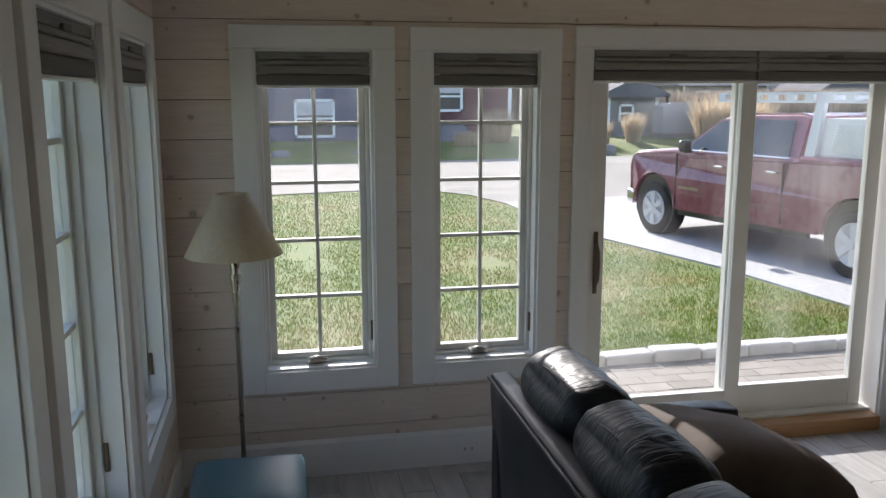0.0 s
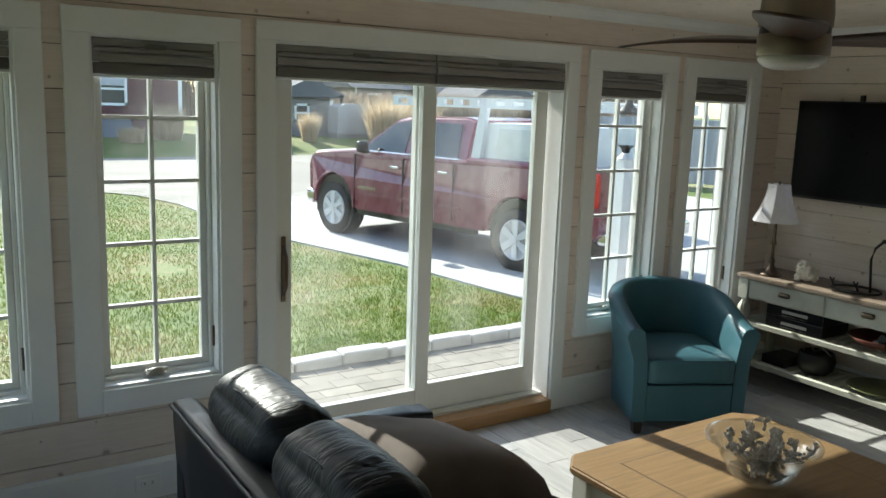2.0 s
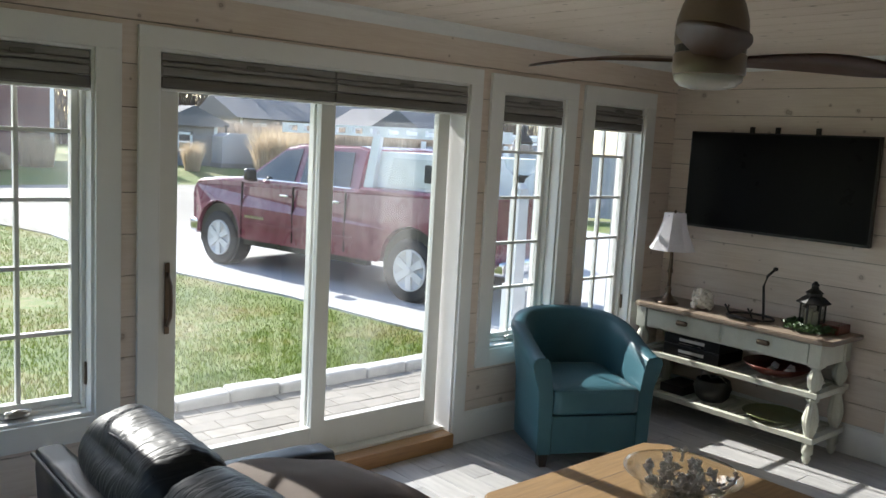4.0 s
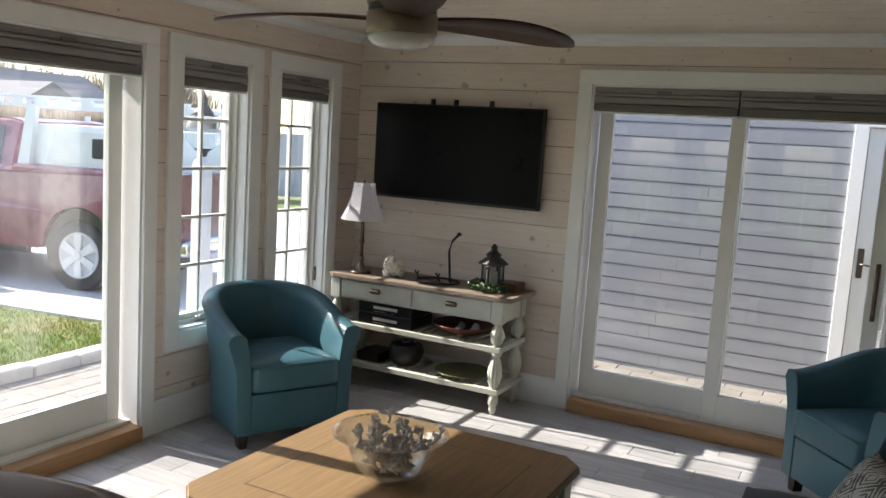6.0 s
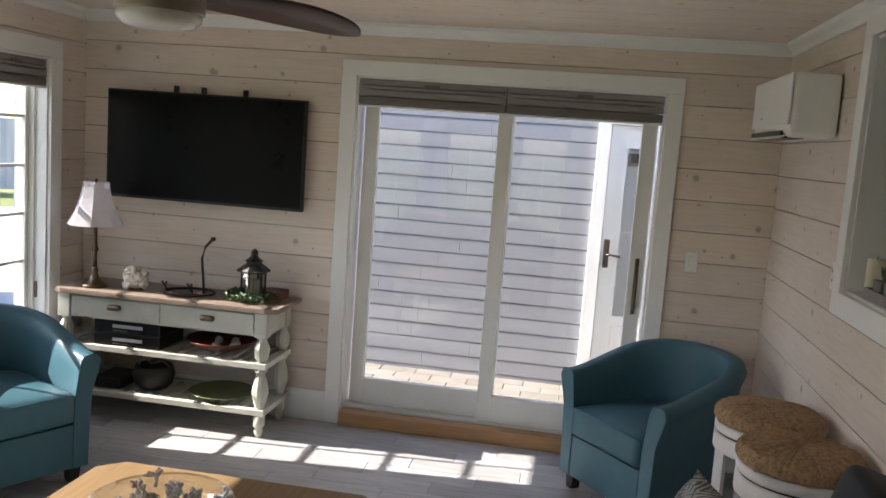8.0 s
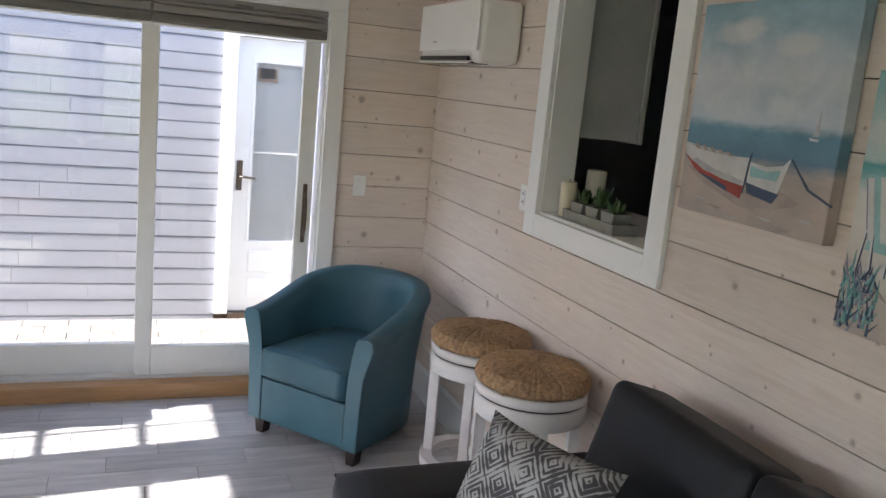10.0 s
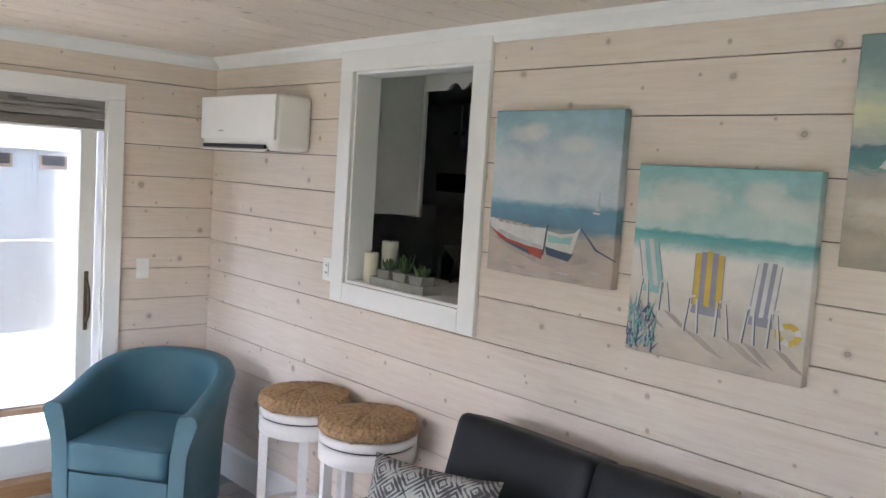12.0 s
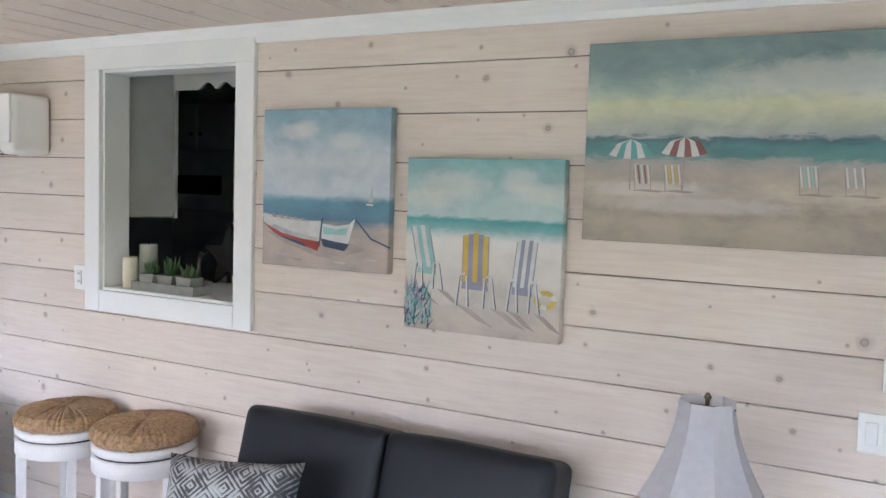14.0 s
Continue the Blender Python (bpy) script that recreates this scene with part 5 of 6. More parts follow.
for k in range(6):
    a = radians(60 * k)
    part("corner_bar", box((-0.005, -0.005, 0.02), (0.005, 0.005, 0.185)), IRON, ln, m=pose(0.07 * math.cos(a), 0.07 * math.sin(a), 0, 0, 0, 60 * k))
    b = radians(60 * k + 30)
    part("pane", box((-0.001, -0.034, 0.025), (0.001, 0.034, 0.18)), CLEAR, ln, m=pose(0.060 * math.cos(b), 0.060 * math.sin(b), 0, 0, 0, 60 * k + 30)).visible_shadow = False
part("roof", lathe([(0.098, 0.182), (0.1, 0.19), (0.06, 0.225), (0.045, 0.232), (0.045, 0.245), (0.055, 0.25), (0.025, 0.275), (0.018, 0.29), (0.024, 0.30), (0.008, 0.325)], 6), IRON, ln)
for dx, dy, h in ((-0.012, 0.018, 0.115), (0.012, -0.022, 0.10)):
    part("candle", lathe([(0.024, 0.025), (0.024, 0.025 + h), (0.02, 0.028 + h), (0.003, 0.024 + h), (0.002, 0.034 + h)], 16, pose(dx, dy, 0)), WAX, ln, smooth=True)


def wreath(m, r, n, label):
    verts, faces = [], []
    rr = random.Random(9)
    for _ in range(n):
        a, q, h = rr.uniform(0, 6.283), r + rr.gauss(0, 0.022), rr.uniform(0.004, 0.045)
        p = Vector((q * math.cos(a), q * math.sin(a), h))
        d = Vector((rr.gauss(0, 1), rr.gauss(0, 1), rr.uniform(0, 1))).normalized()
        s = d.cross(Vector((rr.gauss(0, 1), rr.gauss(0, 1), rr.gauss(0, 1)))).normalized()
        l, w = rr.uniform(0.02, 0.034), 0.007
        k = len(verts)
        verts += [p, p + d * l * 0.5 + s * w, p + d * l, p + d * l * 0.5 - s * w]
        faces.append((k, k + 1, k + 2, k + 3))
    me = bpy.data.meshes.new("leaves")
    me.from_pydata([v.to_tuple() for v in verts], [], faces)
    me.materials.append(LEAF)
    ob = new("greenery_wreath", me)
    ob.matrix_basis = m
    return tagged(ob, label, "wreath")


wreath(pose(-0.24, -1.26, CZ + 0.002), 0.12, 900, "small green leafy wreath round the lantern")
tagged(part("wooden_box", box((-0.08, -0.065, 0), (0.08, 0.065, 0.055), 0.004), RED_WOOD, m=pose(-0.15, -1.36, CZ)), "small reddish wooden box on the console", "box")

sh1, sh0 = 0.446, 0.171
for k, h in enumerate((0.075, 0.075)):
    z = sh1 + 0.079 * k
    d = thing("media_player", pose(-0.27, -0.56, z), "black media player on the console shelf", "media player")
    part("case", box((-0.15, -0.21, 0), (0.15, 0.21, h), 0.005), BLACK, d)
    part("display_strip", box((-0.153, -0.10, 0.03), (-0.149, 0.09, 0.05)), DIM, d)
    part("disc_tray", box((-0.153, -0.10, 0.012), (-0.149, 0.09, 0.016)), NICKEL, d)
bw = thing("wooden_bowl", pose(-0.25, -1.08, sh1), "red-brown wooden dish filled with seashells", "bowl")
part("dish", lathe([(0.06, 0), (0.10, 0.008), (0.16, 0.035), (0.21, 0.075), (0.205, 0.078), (0.15, 0.042), (0.08, 0.018), (0.0, 0.014)], 32), RED_WOOD, bw, smooth=True)
rng = random.Random(4)
for k in range(6):
    bm = lathe([(0.004, 0), (0.018, 0.012), (0.026, 0.03), (0.02, 0.045), (0.004, 0.062)], 10, None, 0.12, 5)
    tagged(part("seashell", bm, CORAL if k % 2 else PLASTIC, smooth=True, m=pose(-0.25 + rng.uniform(-0.09, 0.09), -1.08 + rng.uniform(-0.11, 0.11), sh1 + 0.035, rng.uniform(40, 100), 0, rng.uniform(0, 360))), "pale ribbed seashell in the wooden dish", "seashell", "shells in the dish")
pot = thing("black_basket", pose(-0.27, -0.66, sh0), "round black basket with wire bow handle", "basket")
part("body", lathe([(0.08, 0), (0.11, 0.03), (0.125, 0.09), (0.11, 0.14), (0.1, 0.145), (0.112, 0.09), (0.09, 0.02), (0, 0.015)], 24), IRON, pot, smooth=True)
part("handle", tube([(0, -0.11, 0.13), (-0.03, -0.07, 0.18), (-0.03, 0.0, 0.155), (-0.03, 0.06, 0.20), (0, 0.10, 0.13)], 0.005), NICKEL, pot, smooth=True)
tagged(part("game_box", box((-0.12, -0.09, 0), (0.12, 0.09, 0.06), 0.004), BLACK, m=pose(-0.27, -0.42, sh0)), "flat black box on the lower shelf", "box")
pl = part("green_platter", lathe([(0.09, 0), (0.12, 0.006), (0.19, 0.03), (0.195, 0.034), (0.185, 0.033), (0.11, 0.014), (0, 0.012)], 36), GREEN_GLAZE, smooth=True, m=pose(-0.26, -1.10, sh0))
tagged(pl, "olive green glazed platter on the lower shelf", "platter")


# ---- switches and outlets ----
def wall_plate(m, w, h, n, label, cat, dark=False):
    root = thing("wall_plate", m, label, cat)
    part("plate", box((-w / 2, -0.007, -h / 2), (w / 2, 0, h / 2), 0.003), PLASTIC, root)
    for k in range(n):
        x = (k - (n - 1) / 2) * 0.046
        part("rocker", box((x - 0.016, -0.011, -0.033), (x + 0.016, -0.006, 0.033), 0.002), WHITE, root)
        if dark:
            for z in (-0.018, 0.018):
                part("socket_slot", box((x - 0.006, -0.0118, z - 0.005), (x - 0.003, -0.011, z + 0.005)), BLACK, root)
                part("socket_slot", box((x + 0.003, -0.0118, z - 0.005), (x + 0.006, -0.011, z + 0.005)), BLACK, root)
    return root


wall_plate(EAST @ pose(3.775, 0, 1.205), 0.075, 0.118, 1, "white rocker light switch on the plank wall", "light switch")
wall_plate(SOUTH @ pose(1.235, 0, 1.345), 0.075, 0.118, 1, "white outlet plate beside the pass-through", "outlet", True)
wall_plate(SOUTH @ pose(4.585, 0, 1.155), 0.12, 0.118, 2, "white double switch plate on the plank wall", "light switch")
wall_plate(NORTH @ pose(-4.45, -0.016, 0.085, 0, 90, 0), 0.075, 0.118, 1, "white outlet set in the baseboard", "outlet", True)
th = thing("thermostat", SOUTH @ pose(4.635, 0, 1.345), "small pale blue-white wall thermostat", "thermostat")
part("case", box((-0.055, -0.022, -0.065), (0.055, 0, 0.065), 0.006), PLASTIC, th)
part("readout", box((-0.045, -0.0235, -0.035), (0.03, -0.021, -0.028)), DIM, th)

# ---- kitchen and the sill ----
shelf = part("inner_sill", box((-2.45, -4.70, 1.272), (-1.15, -4.332, 1.3115), 0.004), WHITE)
tagged(shelf, "white sill shelf behind the pass-through", "shelf", kind="structure")
kc = thing("wall_cabinet", pose(0, 0, 0), "white kitchen wall cabinet seen from its side", "cabinet")
part("carcass", box((-1.36, -4.64, 1.63), (-0.9, -4.334, 2.45), 0.003), KITCHEN, kc)
part("face_frame", box((-1.368, -4.665, 1.62), (-0.9, -4.642, 2.45), 0.003), KITCHEN, kc)
val_pts = [(-1.37, 2.45), (-2.9, 2.45), (-2.9, 2.262)]
for k in range(120, -1, -1):
    f = k / 120
    x = -1.37 - 1.53 * f
    val_pts.append((x, 2.262 + (0.035 * abs(math.sin((x + 1.53) / 0.11 * math.pi)) if -2.65 < x < -1.53 else 0.0)))
vl = part("valance", prism(val_pts, 0.018, "y", Matrix.Translation((0, -4.66, 0))), KITCHEN)
tagged(vl, "white scalloped valance board in the kitchen", "valance")
fc = thing("kitchen_cabinet", pose(0, 0, 0), "far white kitchen cabinets in dim light", "cabinet")
part("carcass", box((-2.78, -7.05, 2.065), (1.15, -6.72, 2.45)), KITCHEN, fc)
for k in range(9):
    x0 = 0.507 - 0.41 * (k - 1)
    d = part("door", box((x0 - 0.405, -6.72, 2.075), (x0 - 0.005, -6.70, 2.44), 0.004), KITCHEN, fc)
    part("knob", rbox((0.03, 0.03, 0.03), 0.012, 3), BRONZE, d, smooth=True, m=pose(x0 - 0.36 if k % 2 == 0 else x0 - 0.05, -6.685, 2.20))
mw = thing("microwave", pose(0.50, -7.05, 1.575), "white microwave oven with black glass window", "microwave")
part("case", box((-0.42, 0, 0), (0.42, 0.38, 0.485), 0.006), KITCHEN, mw)
part("window", box((-0.295, 0.38, 0.13), (0.24, 0.386, 0.285), 0.003), SCREEN, mw)
lower = thing("kitchen_counter", pose(0, 0, 0), "white base cabinets with a dark worktop", "counter")
part("base", box((-3.6, -7.05, -0.1), (1.1, -6.5, 0.88)), KITCHEN, lower)
part("worktop", box((-3.65, -7.08, 0.88), (1.15, -6.45, 0.92), 0.004), IRON, lower)
near = thing("sink_counter", pose(0, 0, 0), "kitchen counter under the pass-through", "counter")
part("base", box((-3.4, -5.05, -0.1), (-0.3, -4.34, 0.88)), KITCHEN, near)
part("worktop", box((-3.45, -5.08, 0.88), (-0.25, -4.335, 0.92), 0.004), IRON, near)
fa = thing("faucet", pose(-1.56, -4.80, 0.92), "tall curved steel kitchen faucet", "faucet")
part("spout", tube([(0, 0, 0), (0, 0, 0.45)] + [(0.09 - 0.09 * math.cos(a), 0, 0.45 + 0.09 * math.sin(a)) for a in [math.pi * i / 8 for i in range(1, 9)]] + [(0.18, 0, 0.38)], 0.013), NICKEL, fa, smooth=True)
part("foot", lathe([(0.035, 0), (0.03, 0.03), (0.014, 0.05)], 16), NICKEL, fa, smooth=True)
star = []
for k in range(10):
    r = 0.165 if k % 2 == 0 else 0.07
    star.append((r * math.sin(math.pi * k / 5), r * math.cos(math.pi * k / 5)))
tagged(part("star_ornament", prism(star, 0.03, "y", pose(-1.74, -4.66, 1.3115 + 0.134)), IRON), "dark metal star ornament on the inner sill", "ornament")
for x, y, r, h, mt, lb in ((-1.485, -4.262, 0.034, 0.142, WAX, "cream pillar candle on the pass-through sill"), (-1.43, -4.42, 0.042, 0.19, CREAM, "tall grey-white pillar candle on the sill")):
    c = thing("pillar_candle", pose(x, y, 1.3112 if y > -4.33 else 1.3115), lb, "candle")
    part("wax", lathe([(r, 0), (r, h - 0.004), (r - 0.005, h), (0.004, h - 0.008)], 24), mt, c, smooth=True)
    part("wick", lathe([(0.002, h - 0.01), (0.0015, h + 0.012)], 6), BLACK, c)
tr = thing("planter_tray", pose(-1.74, -4.262, 1.3112), "grey wooden tray holding potted succulents", "planter")
part("tray", boxes([((-0.19, -0.055, 0), (0.19, 0.055, 0.012)), ((-0.19, -0.055, 0.012), (0.19, -0.047, 0.04)), ((-0.19, 0.047, 0.012), (0.19, 0.055, 0.04)), ((-0.19, -0.047, 0.012), (-0.182, 0.047, 0.04)), ((0.182, -0.047, 0.012), (0.19, 0.047, 0.04))]), STONE, tr)
rng = random.Random(6)
for k in range(3):
    x = -1.74 + 0.115 - 0.115 * k
    p = thing("potted_succulent", pose(x, -4.262, 1.3242), "small green succulent in a square stone pot", "plant", "sill succulents")
    part("pot", prism([(-0.034, 0), (0.034, 0), (0.047, 0.062), (-0.047, 0.062)], 0.075, "y", pose(0, -0.0375, 0)), STONE, p)
    bm = bmesh.new()
    for q in range(26):
        a, t = rng.uniform(0, 6.283), rng.uniform(0.1, 1.0)
        tip = Vector((math.cos(a) * 0.05 * t, math.sin(a) * 0.04 * t, 0.062 + rng.uniform(0.02, 0.06 if k != 1 else 0.09)))
        tube([(tip.x * 0.2, tip.y * 0.2, 0.055), (tip.x * 0.7, tip.y * 0.7, 0.055 + (tip.z - 0.055) * 0.5), tip], [0.006, 0.008, 0.001], 5, bm)
    part("leaves", bm, LEAF, p)

# ---- dark car parked beyond the truck ----
car = thing("parked_car", pose(4.25, 8.7, Z_G + 0.006, 0, 0, 10), "dark grey car parked beyond the truck", "car")
bm = prism([(-2.3, 0.35), (-2.25, 0.95), (-1.2, 1.02), (1.3, 1.0), (2.2, 0.85), (2.3, 0.4)], 1.8, "x", Matrix.Translation((-0.9, 0, 0)))
bmesh.ops.bevel(bm, geom=list(bm.edges), offset=0.07, segments=3, affect="EDGES")
part("body", bm, BLACK, car, smooth=False)
bm = prism([(-2.0, 1.0), (-1.7, 1.52), (0.2, 1.55), (1.1, 1.0)], 1.56, "x", Matrix.Translation((-0.78, 0, 0)))
bmesh.ops.bevel(bm, geom=list(bm.edges), offset=0.08, segments=3, affect="EDGES")
part("cabin", bm, CAR_GLASS, car)
for s in (-1, 1):
    for y in (-1.4, 1.4):
        wh = part("wheel", lathe([(0.2, -0.1), (0.30, -0.105), (0.33, -0.07), (0.33, 0.07), (0.30, 0.105), (0.2, 0.1)], 28, pose(0, 0, 0, 0, 90)), RUBBER, car, smooth=True, m=pose(s * 0.84, y, 0.33))
        part("rim", lathe([(0.2, 0.08), (0.2, 0.112), (0.05, 0.108), (0.0, 0.118)], 20, pose(0, 0, 0, 0, 90 * s)), ALLOY, wh, smooth=True)

# ---- outside: patio, curb, neighbour's wall ----
Z_P = -0.13
bed = part("patio_bed", boxes([((-6.5, 0.22, Z_G - 0.1), (0.6, 1.72, Z_P - 0.03)), ((0.22, -6.0, Z_G - 0.1), (1.95, 0.22, Z_P - 0.03))]), SAND)
tagged(bed, "paved strip of pale concrete bricks round the house", "pavement", kind="structure")
nw = thing("neighbor_wall", pose(1.95, 0, 0), "white vinyl-sided wall of the next house", "wall", kind="structure")
part("wall_core", box((0.03, -6.0, -0.3), (0.2, 1.0, 3.2)), GAP, nw)
lap = prism([(0.03, 0.0), (-0.011, 0.0), (-0.012, 0.004), (-0.0085, 0.112), (-0.001, 0.125), (0.03, 0.125)], 1.0, "y")
lap_me = bpy.data.meshes.new("siding_board")
lap.to_mesh(lap_me)
lap.free()
lap_me.materials.append(SIDING)
rng = random.Random(11)
for k in range(27):
    z = -0.235 + 0.1235 * k
    cuts = [1.0, rng.uniform(-1.3, -2.4), -3.22, -4.25, -6.0]
    for a, b in zip(cuts, cuts[1:]):
        if (a, b) == (-3.22, -4.25) and z < 2.08:
            continue
        ob = new("siding_board", lap_me)
        ob.parent = nw
        ob.matrix_basis = Matrix.Translation((0.0007 * (k % 2), b + 0.001, z)) @ Matrix.Diagonal((1, a - b - 0.002, 1, 1))
nd = thing("door_3", pose(1.95, 0, 0), "white half-glass back door with enclosed blind", "door", kind="structure")
for lo, hi in (((-0.04, -3.32, -0.1), (0.03, -3.22, 2.12)), ((-0.04, -4.27, -0.1), (0.03, -4.17, 2.12)), ((-0.04, -4.17, 2.02), (0.03, -3.32, 2.12))):
    part("door_frame", box(lo, hi, 0.004), WHITE, nd)
part("threshold", box((-0.06, -4.17, -0.13), (0.03, -3.32, -0.09)), BRONZE, nd)
part("slab", boxes([((0.0, -4.165, -0.085), (0.03, -3.325, 0.48)), ((0.0, -4.165, 1.84), (0.03, -3.325, 2.015)), ((0.0, -3.45, 0.48), (0.03, -3.325, 1.84)), ((0.0, -4.165, 0.48), (0.03, -4.04, 1.84))]), WHITE, nd)
part("panel", box((-0.012, -4.03, 0.02), (0.0, -3.46, 0.18), 0.006), WHITE, nd)
part("panel", box((-0.012, -4.03, 0.23), (0.0, -3.46, 0.40), 0.006), WHITE, nd)
part("enclosed_blind", box((0.014, -4.04, 0.48), (0.02, -3.45, 1.84)), LINEN, nd)
part("pane", box((0.004, -4.04, 0.48), (0.008, -3.45, 1.84)), GLASS, nd)
part("glass_frame", boxes([((-0.014, -3.46, 0.46), (0.0, -3.44, 1.86)), ((-0.014, -4.05, 0.46), (0.0, -4.03, 1.86)), ((-0.014, -4.03, 0.46), (0.0, -3.46, 0.48)), ((-0.014, -4.03, 1.84), (0.0, -3.46, 1.86))]), WHITE, nd)
part("blind_bar", box((-0.002, -4.03, 1.16), (0.004, -3.46, 1.175)), WHITE, nd)
slot = part("upper_slot", box((-0.001, -3.62, 1.70), (0.003, -3.47, 1.80)), CONSOLE_TOP, nd)
part("slot_pane", box((-0.004, -3.600, 1.725), (-0.001, -3.490, 1.80)), IRON, slot)
slot = part("upper_slot", box((-0.001, -4.0, 1.70), (0.003, -3.80, 1.80)), CONSOLE_TOP, nd)
part("slot_pane", box((-0.004, -3.980, 1.725), (-0.001, -3.820, 1.80)), IRON, slot)
hp = part("handle_plate", box((-0.012, -3.39, 0.87), (0.0, -3.345, 1.10), 0.004), BRONZE, nd)
part("lever", tube([(-0.04, -3.365, 0.98), (-0.05, -3.40, 0.98), (-0.05, -3.48, 0.97)], 0.009), BRONZE, hp, smooth=True)


def gable_house(name, m, w, d, h, rise, side, label, windows, corner=0.12):
    """A house whose front is local y = 0; windows are (x, z, width, height, blind)."""
    root = thing(name, m, label, "house")
    part("wall", box((-w / 2, 0, 0), (w / 2, d, h)), side, root)
    rows = int(h / 0.3)
    for k in range(rows):
        part("siding_course", prism([(-0.03, 0), (0.0, 0.0), (0.0, 0.29), (-0.012, 0.29)], w, "x", Matrix.Translation((-w / 2, 0, k * h / rows))), side, root)
    for x in (-w / 2, w / 2 - corner):
        part("corner_board", box((x - 0.01, -0.05, 0), (x + corner + 0.01, 0.02, h)), WHITE, root)
    part("roof", prism([(-w / 2 - 0.4, h - 0.1), (w / 2 + 0.4, h - 0.1), (w / 2 + 0.4, h + 0.05), (0, h + rise), (-w / 2 - 0.4, h + 0.05)], d + 0.8, "y", Matrix.Translation((0, -0.4, 0))) if rise > 0 else
         prism([(-0.4, h - 0.1), (d + 0.4, h - 0.1), (d / 2, h - rise)], w + 0.8, "x", Matrix.Translation((-w / 2 - 0.4, 0, 0))), ROOF, root)
    for x, z, ww, hh, bl in windows:
        win = part("window_frame", boxes([((x - ww / 2, -0.08, z), (x - ww / 2 + 0.1, 0.0, z + hh)), ((x + ww / 2 - 0.1, -0.08, z), (x + ww / 2, 0.0, z + hh)), ((x - ww / 2, -0.08, z), (x + ww / 2, 0.0, z + 0.1)),
                                          ((x - ww / 2, -0.08, z + hh - 0.1), (x + ww / 2, 0.0, z + hh)), ((x - ww / 2, -0.07, z + hh / 2 - 0.04), (x + ww / 2, 0.0, z + hh / 2 + 0.04))]), WHITE, root)
        part("pane", box((x - ww / 2 + 0.1, -0.045, z + 0.1), (x + ww / 2 - 0.1, -0.04, z + hh - 0.1)), DARK_PANE, win)
        if bl:
            part("roller_shade", box((x - ww / 2 + 0.1, -0.06, z + hh * (1 - bl)), (x + ww / 2 - 0.1, -0.05, z + hh - 0.1)), LINEN, win)
    return root


gable_house("house", pose(-7.13, 30.0, Z_F), 10.2, 8, 4.2, -2.2, BLUE_SIDE, "dark blue shingled house with white-framed window", [(3.23, 0.12, 1.6, 1.52, 0.42), (-2.5, 0.4, 1.4, 1.5, 0.3)])
gable_house("house", pose(1.8, 30.0, Z_F), 4.8, 8, 4.2, -2.2, RED_SIDE, "dark red shingled house across the road", [(-0.19, 1.12, 1.04, 1.25, 0.4)])
hatch = part("cellar_hatch", prism([(0.1, 0), (1.5, 0.68), (1.68, 0.68), (1.68, 0)], 1.45, "x", pose(0.72, 28.3, Z_F - 0.02, 0, 0, 0)), GREY_SIDE)
tagged(hatch, "grey sloping cellar hatch beside the house", "cellar hatch")
gable_house("shed", pose(9.82, 30.5, Z_F), 2.35, 3, 1.78, 0.75, GREY_SIDE, "weathered grey wooden garden shed", [(-0.3, 0.6, 0.7, 0.8, 0)])
gable_house("house", pose(23.0, 46.0, Z_F), 6.0, 7, 2.5, -1.4, GREY_SIDE, "grey two-storey house behind dry reeds", [(-1.6, 0.9, 1.0, 1.2, 0.2), (0.4, 0.9, 1.0, 1.2, 0.2)])
gable_house("house", pose(32.6, 47.0, Z_F), 13.0, 9, 2.3, -2.3, GREY_SIDE, "long grey house with a broad shingled roof", [(-3.5, 0.7, 1.2, 1.2, 0.2), (1.0, 0.7, 1.2, 1.2, 0.2)])
gable_house("house", pose(29.2, 42.0, Z_F), 4.3, 4.5, 2.0, 1.55, GREY_SIDE, "low grey gabled wing before the long house", [(0.0, 0.5, 1.0, 1.1, 0.2)])
gable_house("house", pose(-24, 32, Z_F), 12, 8, 4.5, -2.4, GREY_SIDE, "grey shingled house down the road", [(0, 1, 1.4, 1.4, 0.3)])
tank = thing("storage_box", pose(11.2, 28.8, Z_F + 0.1), "pale grey boxy oil tank enclosure with a vent pipe", "tank")
part("body", prism([(-0.75, 0.1), (0.75, 0.1), (0.75, 1.2), (0.4, 1.36), (-0.4, 1.36), (-0.75, 1.2)], 1.0, "y"), SIDING, tank)
part("plinth", box((-0.8, -0.05, -0.25), (0.8, 1.05, 0.1)), GREY_SIDE, tank)
part("vent_pipe", lathe([(0.05, 1.3), (0.05, 1.6), (0.09, 1.61), (0.09, 1.68)], 10, pose(-0.35, 0.5, 0)), IRON, tank)
fence = thing("garden_fence", pose(13.4, 11.6, Z_G, 0, 0, -50), "tall white vinyl privacy fence", "fence")
for k in range(5):
    part("fence_post", box((-5 + k * 2.4, -0.06, 0), (-4.87 + k * 2.4, 0.07, 1.95), 0.01), RACK_WHITE, fence)
    if k < 4:
        for j in range(12):
            part("fence_board", box((-4.865 + k * 2.4 + j * 0.189, -0.02, 0.06), (-4.68 + k * 2.4 + j * 0.189, 0.02, 1.82), 0.006, 1), SIDING, fence)

lp = thing("lamp_post", pose(0.84, 2.32, Z_P - 0.1), "white square lamp post with a glass carriage lantern", "lamp post")
part("post", box((-0.068, -0.068, 0), (0.068, 0.068, 1.58), 0.008), RACK_WHITE, lp)
part("post_base", box((-0.088, -0.088, 0), (0.088, 0.088, 0.62), 0.01), RACK_WHITE, lp)
part("post_cap", lathe([(0.08, 1.58), (0.085, 1.6), (0.03, 1.66)], 16), RACK_WHITE, lp)
